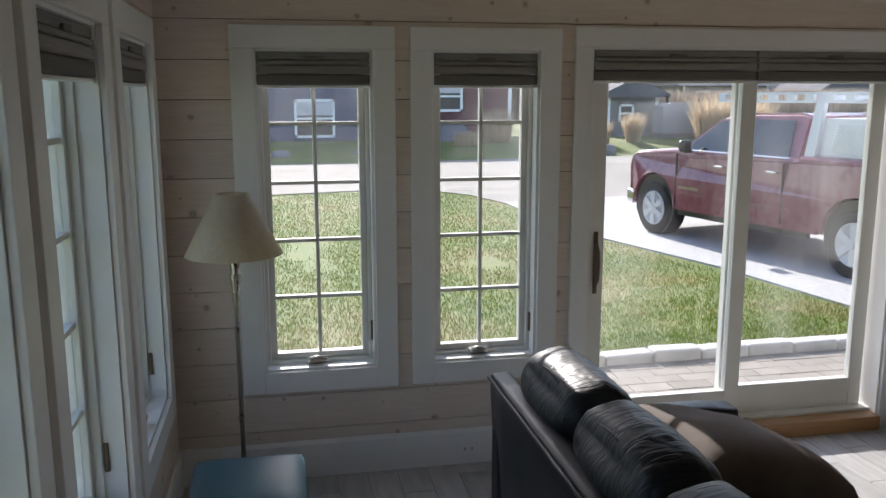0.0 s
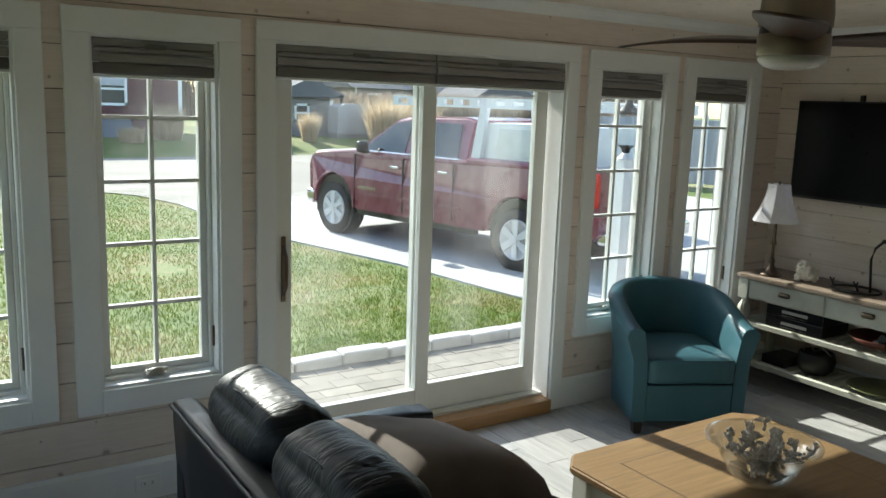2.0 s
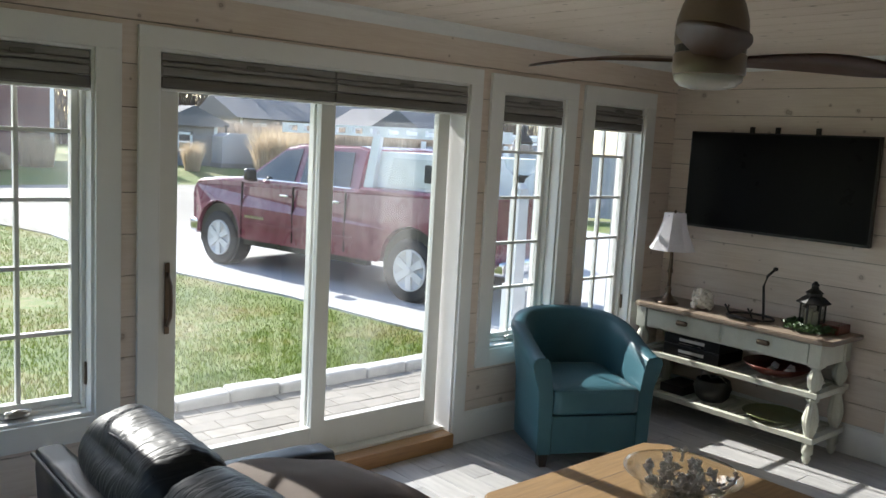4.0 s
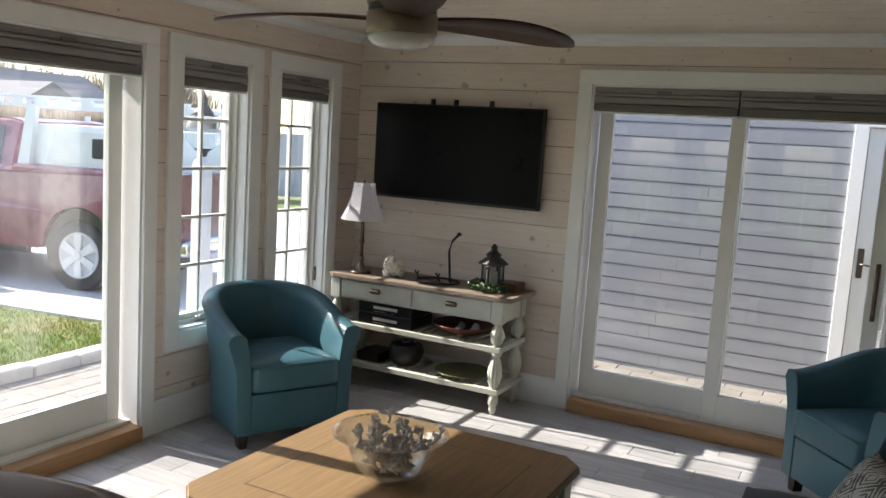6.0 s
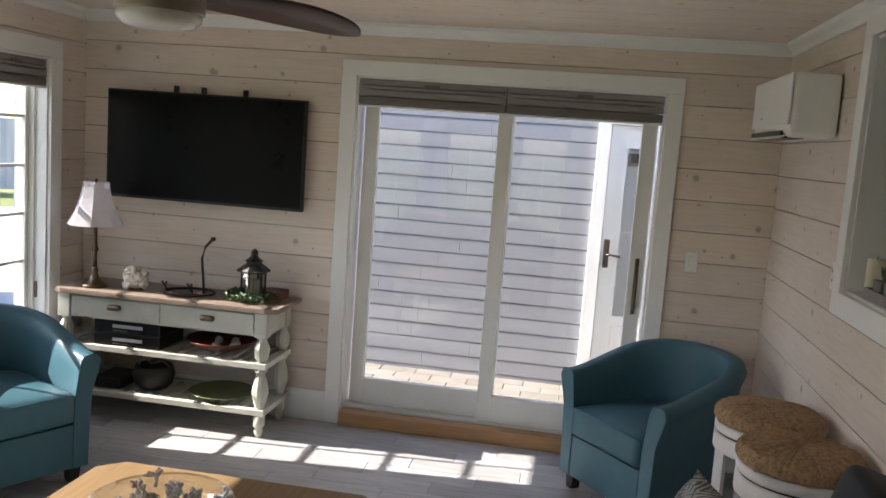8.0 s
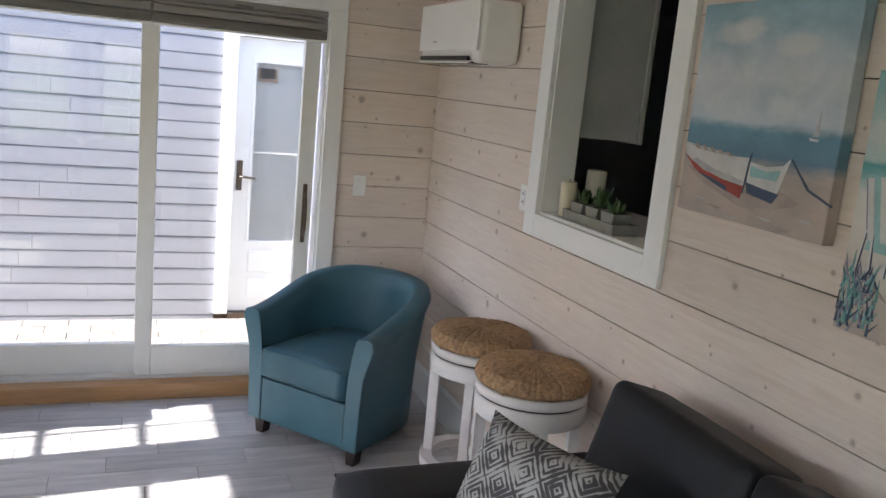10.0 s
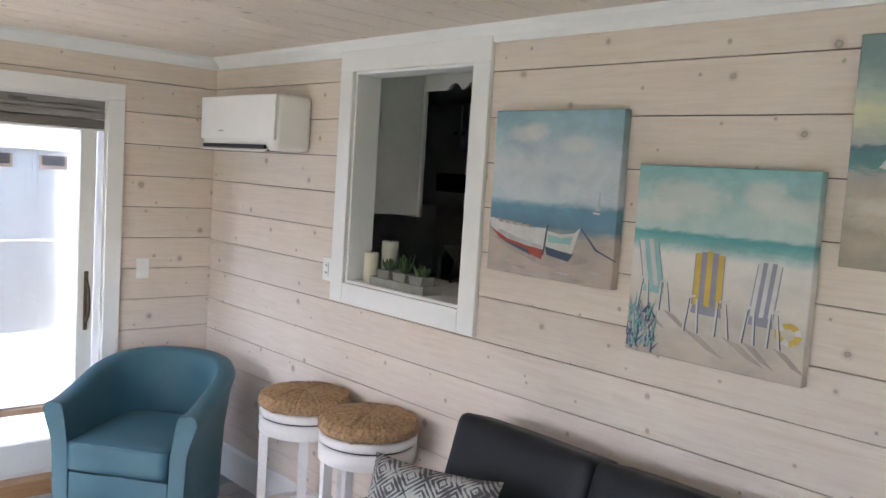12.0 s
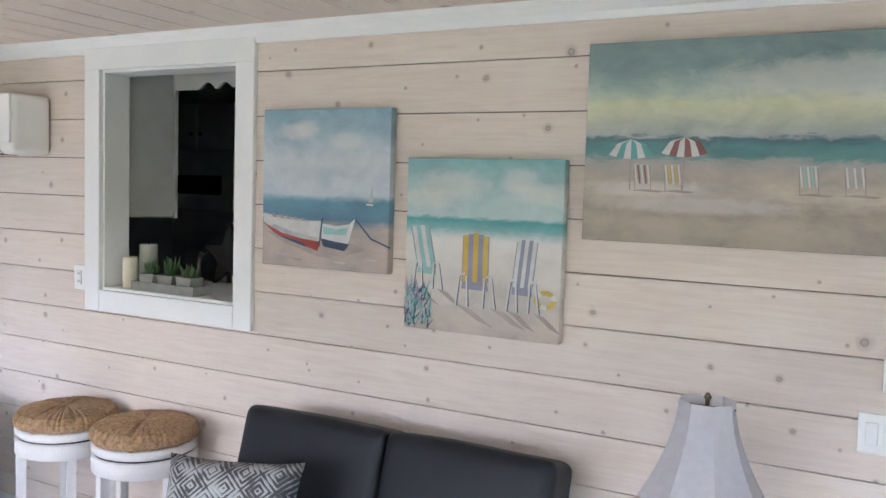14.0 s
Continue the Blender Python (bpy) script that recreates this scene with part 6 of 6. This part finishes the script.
part("lantern_foot", lathe([(0.03, 1.64), (0.05, 1.7), (0.09, 1.73)], 16), IRON, lp, smooth=True)
part("globe", lathe([(0.09, 1.73), (0.16, 1.80), (0.18, 1.9), (0.14, 2.0), (0.08, 2.04)], 20), CLEAR, lp, smooth=True)
part("lantern_cap", lathe([(0.1, 2.04), (0.09, 2.08), (0.035, 2.15), (0.04, 2.19), (0.01, 2.27)], 16), IRON, lp, smooth=True)


# ---- the pickup ----
def arc(cy, cz, r, a0, a1, n=10):
    return [(cy + r * math.cos(radians(a0 + (a1 - a0) * i / n)), cz + r * math.sin(radians(a0 + (a1 - a0) * i / n))) for i in range(n + 1)]


def pickup(m):
    root = thing("pickup_truck", m, "maroon pickup truck with aluminium cap and ladder rack", "truck")
    yf, yr, rw = 1.86, -1.95, 0.40
    prof = [(2.50, 0.40), (2.56, 0.55), (2.58, 1.00), (2.56, 1.12), (2.50, 1.20), (2.38, 1.245), (2.0, 1.285), (1.3, 1.335), (-1.02, 1.325), (-1.03, 1.37), (-3.2, 1.37), (-3.22, 0.62), (-3.08, 0.52), (yr - 0.52, 0.50)]
    prof += arc(yr, 0.45, 0.50, 175, 5) + [(yr + 0.56, 0.44), (yf - 0.56, 0.44)] + arc(yf, 0.45, 0.50, 175, 5) + [(yf + 0.55, 0.44)]
    bm = bmesh.new()
    secs = []
    for x, pull in ((-1.0, 0.0), (-0.985, 0.0), (-0.93, 0.0), (0.93, 0.0), (0.985, 0.0), (1.0, 0.0)):
        ring = []
        for y, z in prof:
            bul = 0.03 * (1 - ((z - 0.85) / 0.5) ** 2) if abs(x) > 0.99 else 0
            dz = -0.03 if abs(x) > 0.99 and z > 1.05 else 0
            taper = 1 - 0.10 * max(0, (y - 2.25) / 0.45)
            ring.append(bm.verts.new(((x + math.copysign(bul, x)) * taper, y, z + dz + (0.015 if abs(x) < 0.95 and z > 1.05 else 0))))
        secs.append(ring)
    k = len(prof)
    for a, b in zip(secs, secs[1:]):
        for i in range(k):
            bm.faces.new((a[i], a[(i + 1) % k], b[(i + 1) % k], b[i]))
    bm.faces.new(secs[0][::-1])
    bm.faces.new(secs[-1])
    body = part("body", bm, TRUCK_RED, root)
    for yy in (1.32, 0.22, -0.80):
        part("door_gap", boxes([((-1.036, yy - 0.004, 0.5), (-1.0, yy + 0.004, 1.27)), ((1.0, yy - 0.004, 0.5), (1.036, yy + 0.004, 1.27))]), BLACK, body)
    part("side_molding", boxes([((-1.042, -0.95, 0.66), (-1.02, 1.25, 0.70)), ((1.02, -0.95, 0.66), (1.042, 1.25, 0.70))]), TRUCK_RED, body)
    part("rocker", boxes([((-0.98, -1.2, 0.36), (-0.9, 1.3, 0.46)), ((0.9, -1.2, 0.36), (0.98, 1.3, 0.46))]), BLACK, body)
    # greenhouse
    def side_x(z):
        return 0.985 - (z - 1.27) * 0.37
    cab_prof = [(1.42, 1.28), (0.62, 1.81), (0.35, 1.87), (-0.80, 1.89), (-0.98, 1.85), (-1.02, 1.28)]
    bm = bmesh.new()
    L = [bm.verts.new((-side_x(z), y, z)) for y, z in cab_prof]
    R = [bm.verts.new((side_x(z), y, z)) for y, z in cab_prof]
    bm.faces.new(L[::-1])
    bm.faces.new(R)
    for i in range(len(L)):
        j = (i + 1) % len(L)
        bm.faces.new((L[i], L[j], R[j], R[i]))
    bmesh.ops.bevel(bm, geom=list(bm.edges), offset=0.035, segments=3, affect="EDGES")
    cab = part("cab", bm, TRUCK_RED, root, smooth=False)
    def side_glass(pts, s):
        bm = bmesh.new()
        a = [bm.verts.new((s * (side_x(z) + 0.012), y, z)) for y, z in pts]
        b = [bm.verts.new((s * (side_x(z) - 0.02), y, z)) for y, z in pts]
        bm.faces.new(a)
        bm.faces.new(b[::-1])
        for i in range(len(pts)):
            j = (i + 1) % len(pts)
            bm.faces.new((a[i], a[j], b[j], b[i]))
        return bm
    for s in (-1, 1):
        part("side_window", side_glass([(1.20, 1.345), (0.62, 1.755), (0.26, 1.80), (0.26, 1.345)], s), CAR_GLASS, cab)
        part("side_window", side_glass([(0.14, 1.345), (0.14, 1.80), (-0.74, 1.80), (-0.82, 1.345)], s), CAR_GLASS, cab)
        part("window_trim", tube([(s * (side_x(1.3) + 0.012), 1.25, 1.335), (s * (side_x(1.3) + 0.012), -0.88, 1.335)], 0.012, 6), CHROME, cab)
        mir = part("mirror", rbox((0.19, 0.11, 0.17), 0.045, 5), BLACK, root, smooth=True, m=pose(s * 1.16, 0.98, 1.40))
        part("mirror_arm", box((-0.10, -0.03, -0.10), (0.04, 0.03, -0.05), 0.01), BLACK, mir, m=pose(-s * 0.08, 0, 0))
        for y in (0.39, -0.61):
            part("door_handle", rbox((0.03, 0.19, 0.035), 0.012, 4), CHROME, body, m=pose(s * 1.04, y, 1.14))
        part("headlight", rbox((0.34, 0.16, 0.22), 0.04, 4), CHROME, body, m=pose(s * 0.74, 2.49, 0.95))
        part("tail_light", rbox((0.10, 0.08, 0.40), 0.03, 4), TAIL_RED, body, m=pose(s * 0.98, -3.16, 1.13))
        for q in range(9):
            part("badge_bar", box((-0.004, -0.014, -0.02), (0.004, 0.014, 0.02)), CHROME, body, m=pose(s * 1.034, 0.83 + 0.048 * q, 0.78))
        part("arch_lip", tube([(s * 1.018, yf + 0.51 * math.cos(radians(a)), 0.45 + 0.51 * math.sin(radians(a))) for a in range(0, 181, 15)], 0.016, 6), TRUCK_RED, body, smooth=True)
        for y in (yf, yr):
            part("wheel_well", lathe([(0.47, -0.12), (0.47, 0.12)], 28, pose(s * 0.86, y, 0.45, 0, 90)), BLACK, body)
            wh = part("wheel", lathe([(0.24, -0.09), (rw - 0.03, -0.125), (rw, -0.08), (rw, 0.08), (rw - 0.03, 0.125), (0.24, 0.09)], 36, pose(0, 0, 0, 0, 90)), RUBBER, root, "black tyre on silver rim", True, pose(s * 0.90, y, rw))
            part("rim", lathe([(0.262, 0.05), (0.262, 0.118), (0.245, 0.126), (0.236, 0.095), (0.0, 0.092)], 30, pose(0, 0, 0, 0, 90 * s)), ALLOY, wh, smooth=True)
            for q in range(6):
                part("spoke", prism([(0.03, -0.035), (0.235, -0.05), (0.235, 0.05), (0.03, 0.035)], 0.035, "z", pose(0, 0, 0, 0, 90 * s) @ pose(0, 0, 0.093, 0, 0, 60 * q)), ALLOY, wh)
            part("hub", lathe([(0.05, 0.09), (0.05, 0.135), (0.03, 0.142)], 14, pose(0, 0, 0, 0, 90 * s)), ALLOY, wh)
    part("windshield", prism([(-0.80, 0), (0.80, 0), (0.66, 0.86), (-0.66, 0.86)], 0.02, "y", pose(0, 1.41, 1.30, 0, 0, 0) @ pose(0, 0, 0, 55)), CAR_GLASS, cab)
    part("front_bumper", rbox((1.94, 0.26, 0.24), 0.06, 6), CHROME, root, smooth=True, m=pose(0, 2.54, 0.53))
    part("air_dam", box((-0.85, 2.34, 0.26), (0.85, 2.54, 0.42), 0.03), BLACK, root)
    part("grille", box((-0.55, 2.55, 0.70), (0.55, 2.61, 1.04), 0.02), CHROME, root)
    part("rear_bumper", rbox((1.9, 0.2, 0.2), 0.05, 5), CHROME, root, smooth=True, m=pose(0, -3.24, 0.58))
    # cap on the bed and rack above
    cap = part("bed_cap", prism([(-1.10, 1.36), (-2.92, 1.36), (-2.90, 1.84), (-1.30, 1.84)], 1.78, "x", Matrix.Translation((-0.89, 0, 0))), RACK_WHITE, root, "white aluminium bed cap")
    for s in (-1, 1):
        part("tread_panel", prism([(-1.42, 1.42), (-2.82, 1.42), (-2.80, 1.77), (-1.52, 1.77)], 0.015, "x", Matrix.Translation((s * 0.8975 - 0.0075, 0, 0))), ALUM, cap)
        part("latch_plate", rbox((0.03, 0.15, 0.22), 0.013, 4), IRON, cap, m=pose(s * 0.91, -2.12, 1.60))
        part("rack_leg", prism([(-1.06, 1.36), (-1.22, 1.36), (-1.32, 2.02), (-1.20, 2.02)], 0.07, "x", Matrix.Translation((s * 0.93 - 0.035, 0, 0))), RACK_WHITE, root)
        part("rack_leg", prism([(-2.80, 1.36), (-2.92, 1.36), (-2.90, 2.02), (-2.80, 2.02)], 0.07, "x", Matrix.Translation((s * 0.93 - 0.035, 0, 0))), RACK_WHITE, root)
        rail = part("rack_rail", boxes([((s * 0.93 - 0.03, -3.3, 2.02), (s * 0.93 + 0.03, 0.55, 2.05)), ((s * 0.93 - 0.03, -3.3, 2.12), (s * 0.93 + 0.03, 0.55, 2.15))]), RACK_WHITE, root)
        for q in range(13):
            y = -3.3 + q * 0.31
            part("rail_web", box((s * 0.93 - 0.028, y, 2.05), (s * 0.93 + 0.028, y + 0.13, 2.12)), RACK_WHITE, rail)
    for y in (-2.85, -1.26):
        part("cross_bar", box((-0.9, y - 0.03, 2.06), (0.9, y + 0.03, 2.11)), RACK_WHITE, root)
    return root


pickup(pose(1.63, 6.37, Z_G + 0.006, 0, 0, 12.3) @ Matrix.Diagonal((0.98, 0.963, 0.99, 1)))

# ---- plants outside ----
rng = random.Random(21)


def blades(name, count, place, h, w, material, label, cat, bend=0.35, kind="stuff"):
    """Many narrow leaves joined in one mesh; place() gives the foot of each."""
    verts, faces = [], []
    for _ in range(count):
        x, y, z = place()
        a, hh = rng.uniform(0, 6.283), h * rng.uniform(0.5, 1.0)
        dx, dy = math.cos(a), math.sin(a)
        lx, ly = rng.uniform(-bend, bend) * hh, rng.uniform(-bend, bend) * hh
        k = len(verts)
        verts += [(x - dx * w, y - dy * w, z), (x + dx * w, y + dy * w, z), (x + lx * 0.4 + dx * w * 0.7, y + ly * 0.4 + dy * w * 0.7, z + hh * 0.6), (x + lx * 0.4 - dx * w * 0.7, y + ly * 0.4 - dy * w * 0.7, z + hh * 0.6), (x + lx, y + ly, z + hh)]
        faces += [(k, k + 1, k + 2, k + 3), (k + 3, k + 2, k + 4)]
    me = bpy.data.meshes.new(name)
    me.from_pydata(verts, [], faces)
    me.materials.append(material)
    return tagged(new(name, me), label, cat, kind=kind)


def edge_x(y):
    k = 0.25 if y < 3.3 else 0.23 - (y - 3.3) * 0.202 if y < 7.8 else -0.68 - (y - 7.8) * 0.07
    return k + 0.07 * noise.noise(Vector((y * 3.0, 4.0, 0))) + rng.gauss(0, 0.03)


def lawn_spot():
    while True:
        y = 1.93 + 12.7 * rng.random() ** 1.7
        x = rng.uniform(-8.5, 0.5)
        if x < edge_x(y) and noise.noise(Vector((x * 0.9, y * 0.9, 0))) > -0.38 + 0.3 * rng.random() - 0.3:
            return x, y, Z_G - 0.02


blades("lawn_grass", 110000, lawn_spot, 0.042, 0.0045, BLADES, "short green lawn with dry straw patches", "grass")


def clump(x, y, r, h, count, label, cat="ornamental grass", material=PAMPAS, bend=0.4, w=0.009):
    def spot():
        a, q = rng.uniform(0, 6.283), r * math.sqrt(rng.random())
        return x + q * math.cos(a), y + q * math.sin(a), Z_F - 0.08
    return blades("pampas_clump", count, spot, h, w, material, label, cat, bend, "")


clump(2.95, 27.5, 0.5, 1.45, 1400, "tall dry tan ornamental grass clump")
clump(1.5, 26.6, 0.4, 0.6, 900, "cut-back dry ornamental grass tuft")
clump(8.45, 27.2, 0.28, 1.3, 900, "tall dry tan ornamental grass clump")
clump(6.9, 26.8, 0.35, 1.0, 900, "dry tan ornamental grass by the shed")
clump(11.75, 26.8, 0.75, 2.0, 1300, "tall fluffy pampas grass behind the truck", w=0.016)
clump(13.4, 27.2, 0.8, 1.9, 1200, "tall fluffy pampas grass behind the truck", w=0.016)
blades("reed_bank", 22000, lambda: (rng.uniform(13, 36), rng.uniform(35, 38), Z_F - 0.02), 2.3, 0.022, REED, "bank of dry brown reeds", "reeds", 0.15)
blades("far_thicket", 9000, lambda: (rng.uniform(-40, 60), rng.uniform(56, 62), Z_F - 0.02), 7.0, 0.06, TWIG, "distant bare brown thicket", "thicket", 0.3)
for sx, sy, r in ((-5.3, 25.2, 0.3), (-2.6, 25.6, 0.22), (6.3, 24.9, 0.4)):
    bm = rbox((r * 2.2, r * 1.6, r * 1.3), r * 0.6, 6, (0, 0, 0), 0.06, sx)
    tagged(part("boulder", bm, GREY_SIDE, smooth=True, m=pose(sx, sy, Z_G + r * 0.35)), "grey boulder beside the road", "rock")


def bare_tree(x, y, h, seed):
    r = random.Random(seed)
    root = thing("bare_tree", pose(x, y, Z_F - 0.02), "leafless winter tree with fine twigs", "tree", "bare trees")
    bm = bmesh.new()
    tips = []
    def grow(p, d, l, rad, depth, b):
        q = p + d * l
        tube([p, p.lerp(q, 0.5) + Vector((r.uniform(-1, 1), r.uniform(-1, 1), 0)) * l * 0.07, q], [rad, rad * 0.85, rad * 0.7], 5, b)
        if depth:
            for _ in range(3):
                nd_ = (d + Vector((r.uniform(-0.8, 0.8), r.uniform(-0.8, 0.8), r.uniform(-0.1, 0.6)))).normalized()
                grow(p.lerp(q, r.uniform(0.55, 1.0)), nd_, l * r.uniform(0.6, 0.8), rad * 0.6, depth - 1, b)
    tb = bmesh.new()
    tube([(0, 0, -0.1), (0.05, 0, h * 0.15), (0, 0.05, h * 0.3)], [h * 0.022, h * 0.018, h * 0.015], 8, tb)
    part("trunk", tb, TWIG, root)
    for _ in range(4):
        grow(Vector((0, 0.05, h * 0.28)), Vector((r.uniform(-0.7, 0.7), r.uniform(-0.7, 0.7), 1)).normalized(), h * 0.26, h * 0.012, 4, bm)
    part("crown", bm, TWIG, root)


for k, (tx, ty, th) in enumerate([(6, 44, 8), (11, 47, 7), (14.5, 41, 6.5), (25, 52, 8), (-1, 48, 9), (36, 38, 7), (40, 30, 8), (24, 26, 6)]):
    bare_tree(tx, ty, th, k)

# ---- curb stones and pavers ----
curb = thing("curb", pose(0, 0, 0), "edging of pale granite blocks along the lawn", "curb", kind="structure")
rng = random.Random(8)
cm = box((-0.198, -0.08, -0.15), (0.198, 0.08, 0.085), 0.026, 3)
me = bpy.data.meshes.new("curb_stone")
cm.to_mesh(me)
cm.free()
me.materials.append(CURB)
for k in range(18):
    ob = new("curb_stone", me)
    ob.parent = curb
    ob.matrix_basis = pose(-6.4 + 0.402 * k, 1.80 + 0.009 * (k - 9) + rng.uniform(-0.008, 0.008), Z_P + rng.uniform(-0.012, 0.006), rng.uniform(-2, 2), rng.uniform(-2, 2), rng.uniform(-2, 2))
pv = box((-0.149, -0.074, -0.04), (0.149, 0.074, 0.0), 0.005, 1)
pme = bpy.data.meshes.new("paver")
pv.to_mesh(pme)
pv.free()
pme.materials.append(PAVER)


def pave(x0, x1, y0, y1, turn):
    """Running bond of concrete bricks."""
    j, b = 0, y0
    while b < y1 - 0.07:
        a = x0 + (0.15 if j % 2 else 0.0)
        while a < x1 - 0.14:
            ob = new("paver", pme)
            ob.parent = bed
            cx, cy = a + 0.15, b + 0.075
            ob.matrix_basis = pose(cx, cy, Z_P + rng.uniform(-0.003, 0.002)) if not turn else pose(cy, -cx, Z_P + rng.uniform(-0.003, 0.002), 0, 0, 90)
            a += 0.30
        b += 0.15
        j += 1


pave(-5.4, 0.6, 0.24, 1.70, False)
pave(-0.2, 4.6, 0.24, 1.93, True)

# ---- floor tiles ----
tile_mesh = {}
y, row = Y_SOUTH, 0
x = X_WEST
while x < 0:
    y = Y_SOUTH - 0.61 * ((row * 0.37) % 1.0)
    while y < 0:
        y0, y1 = max(y, Y_SOUTH), min(y + 0.61, 0)
        w = min(0.152, -x)
        key = (round(w, 3), round(y1 - y0, 3))
        if key[1] > 0.01 and key[0] > 0.01:
            if key not in tile_mesh:
                b = box((-key[1] / 2 + 0.0015, -w / 2 + 0.0015, -0.008), (key[1] / 2 - 0.0015, w / 2 - 0.0015, 0.0), 0.0012, 1)
                me = bpy.data.meshes.new("tile")
                b.to_mesh(me)
                b.free()
                me.materials.append(TILE)
                tile_mesh[key] = me
            ob = new("tile", tile_mesh[key])
            ob.parent = floor
            ob.matrix_basis = pose(x + w / 2, (y0 + y1) / 2, 0, 0, 0, 90)
        y += 0.61
    x += 0.152
    row += 1
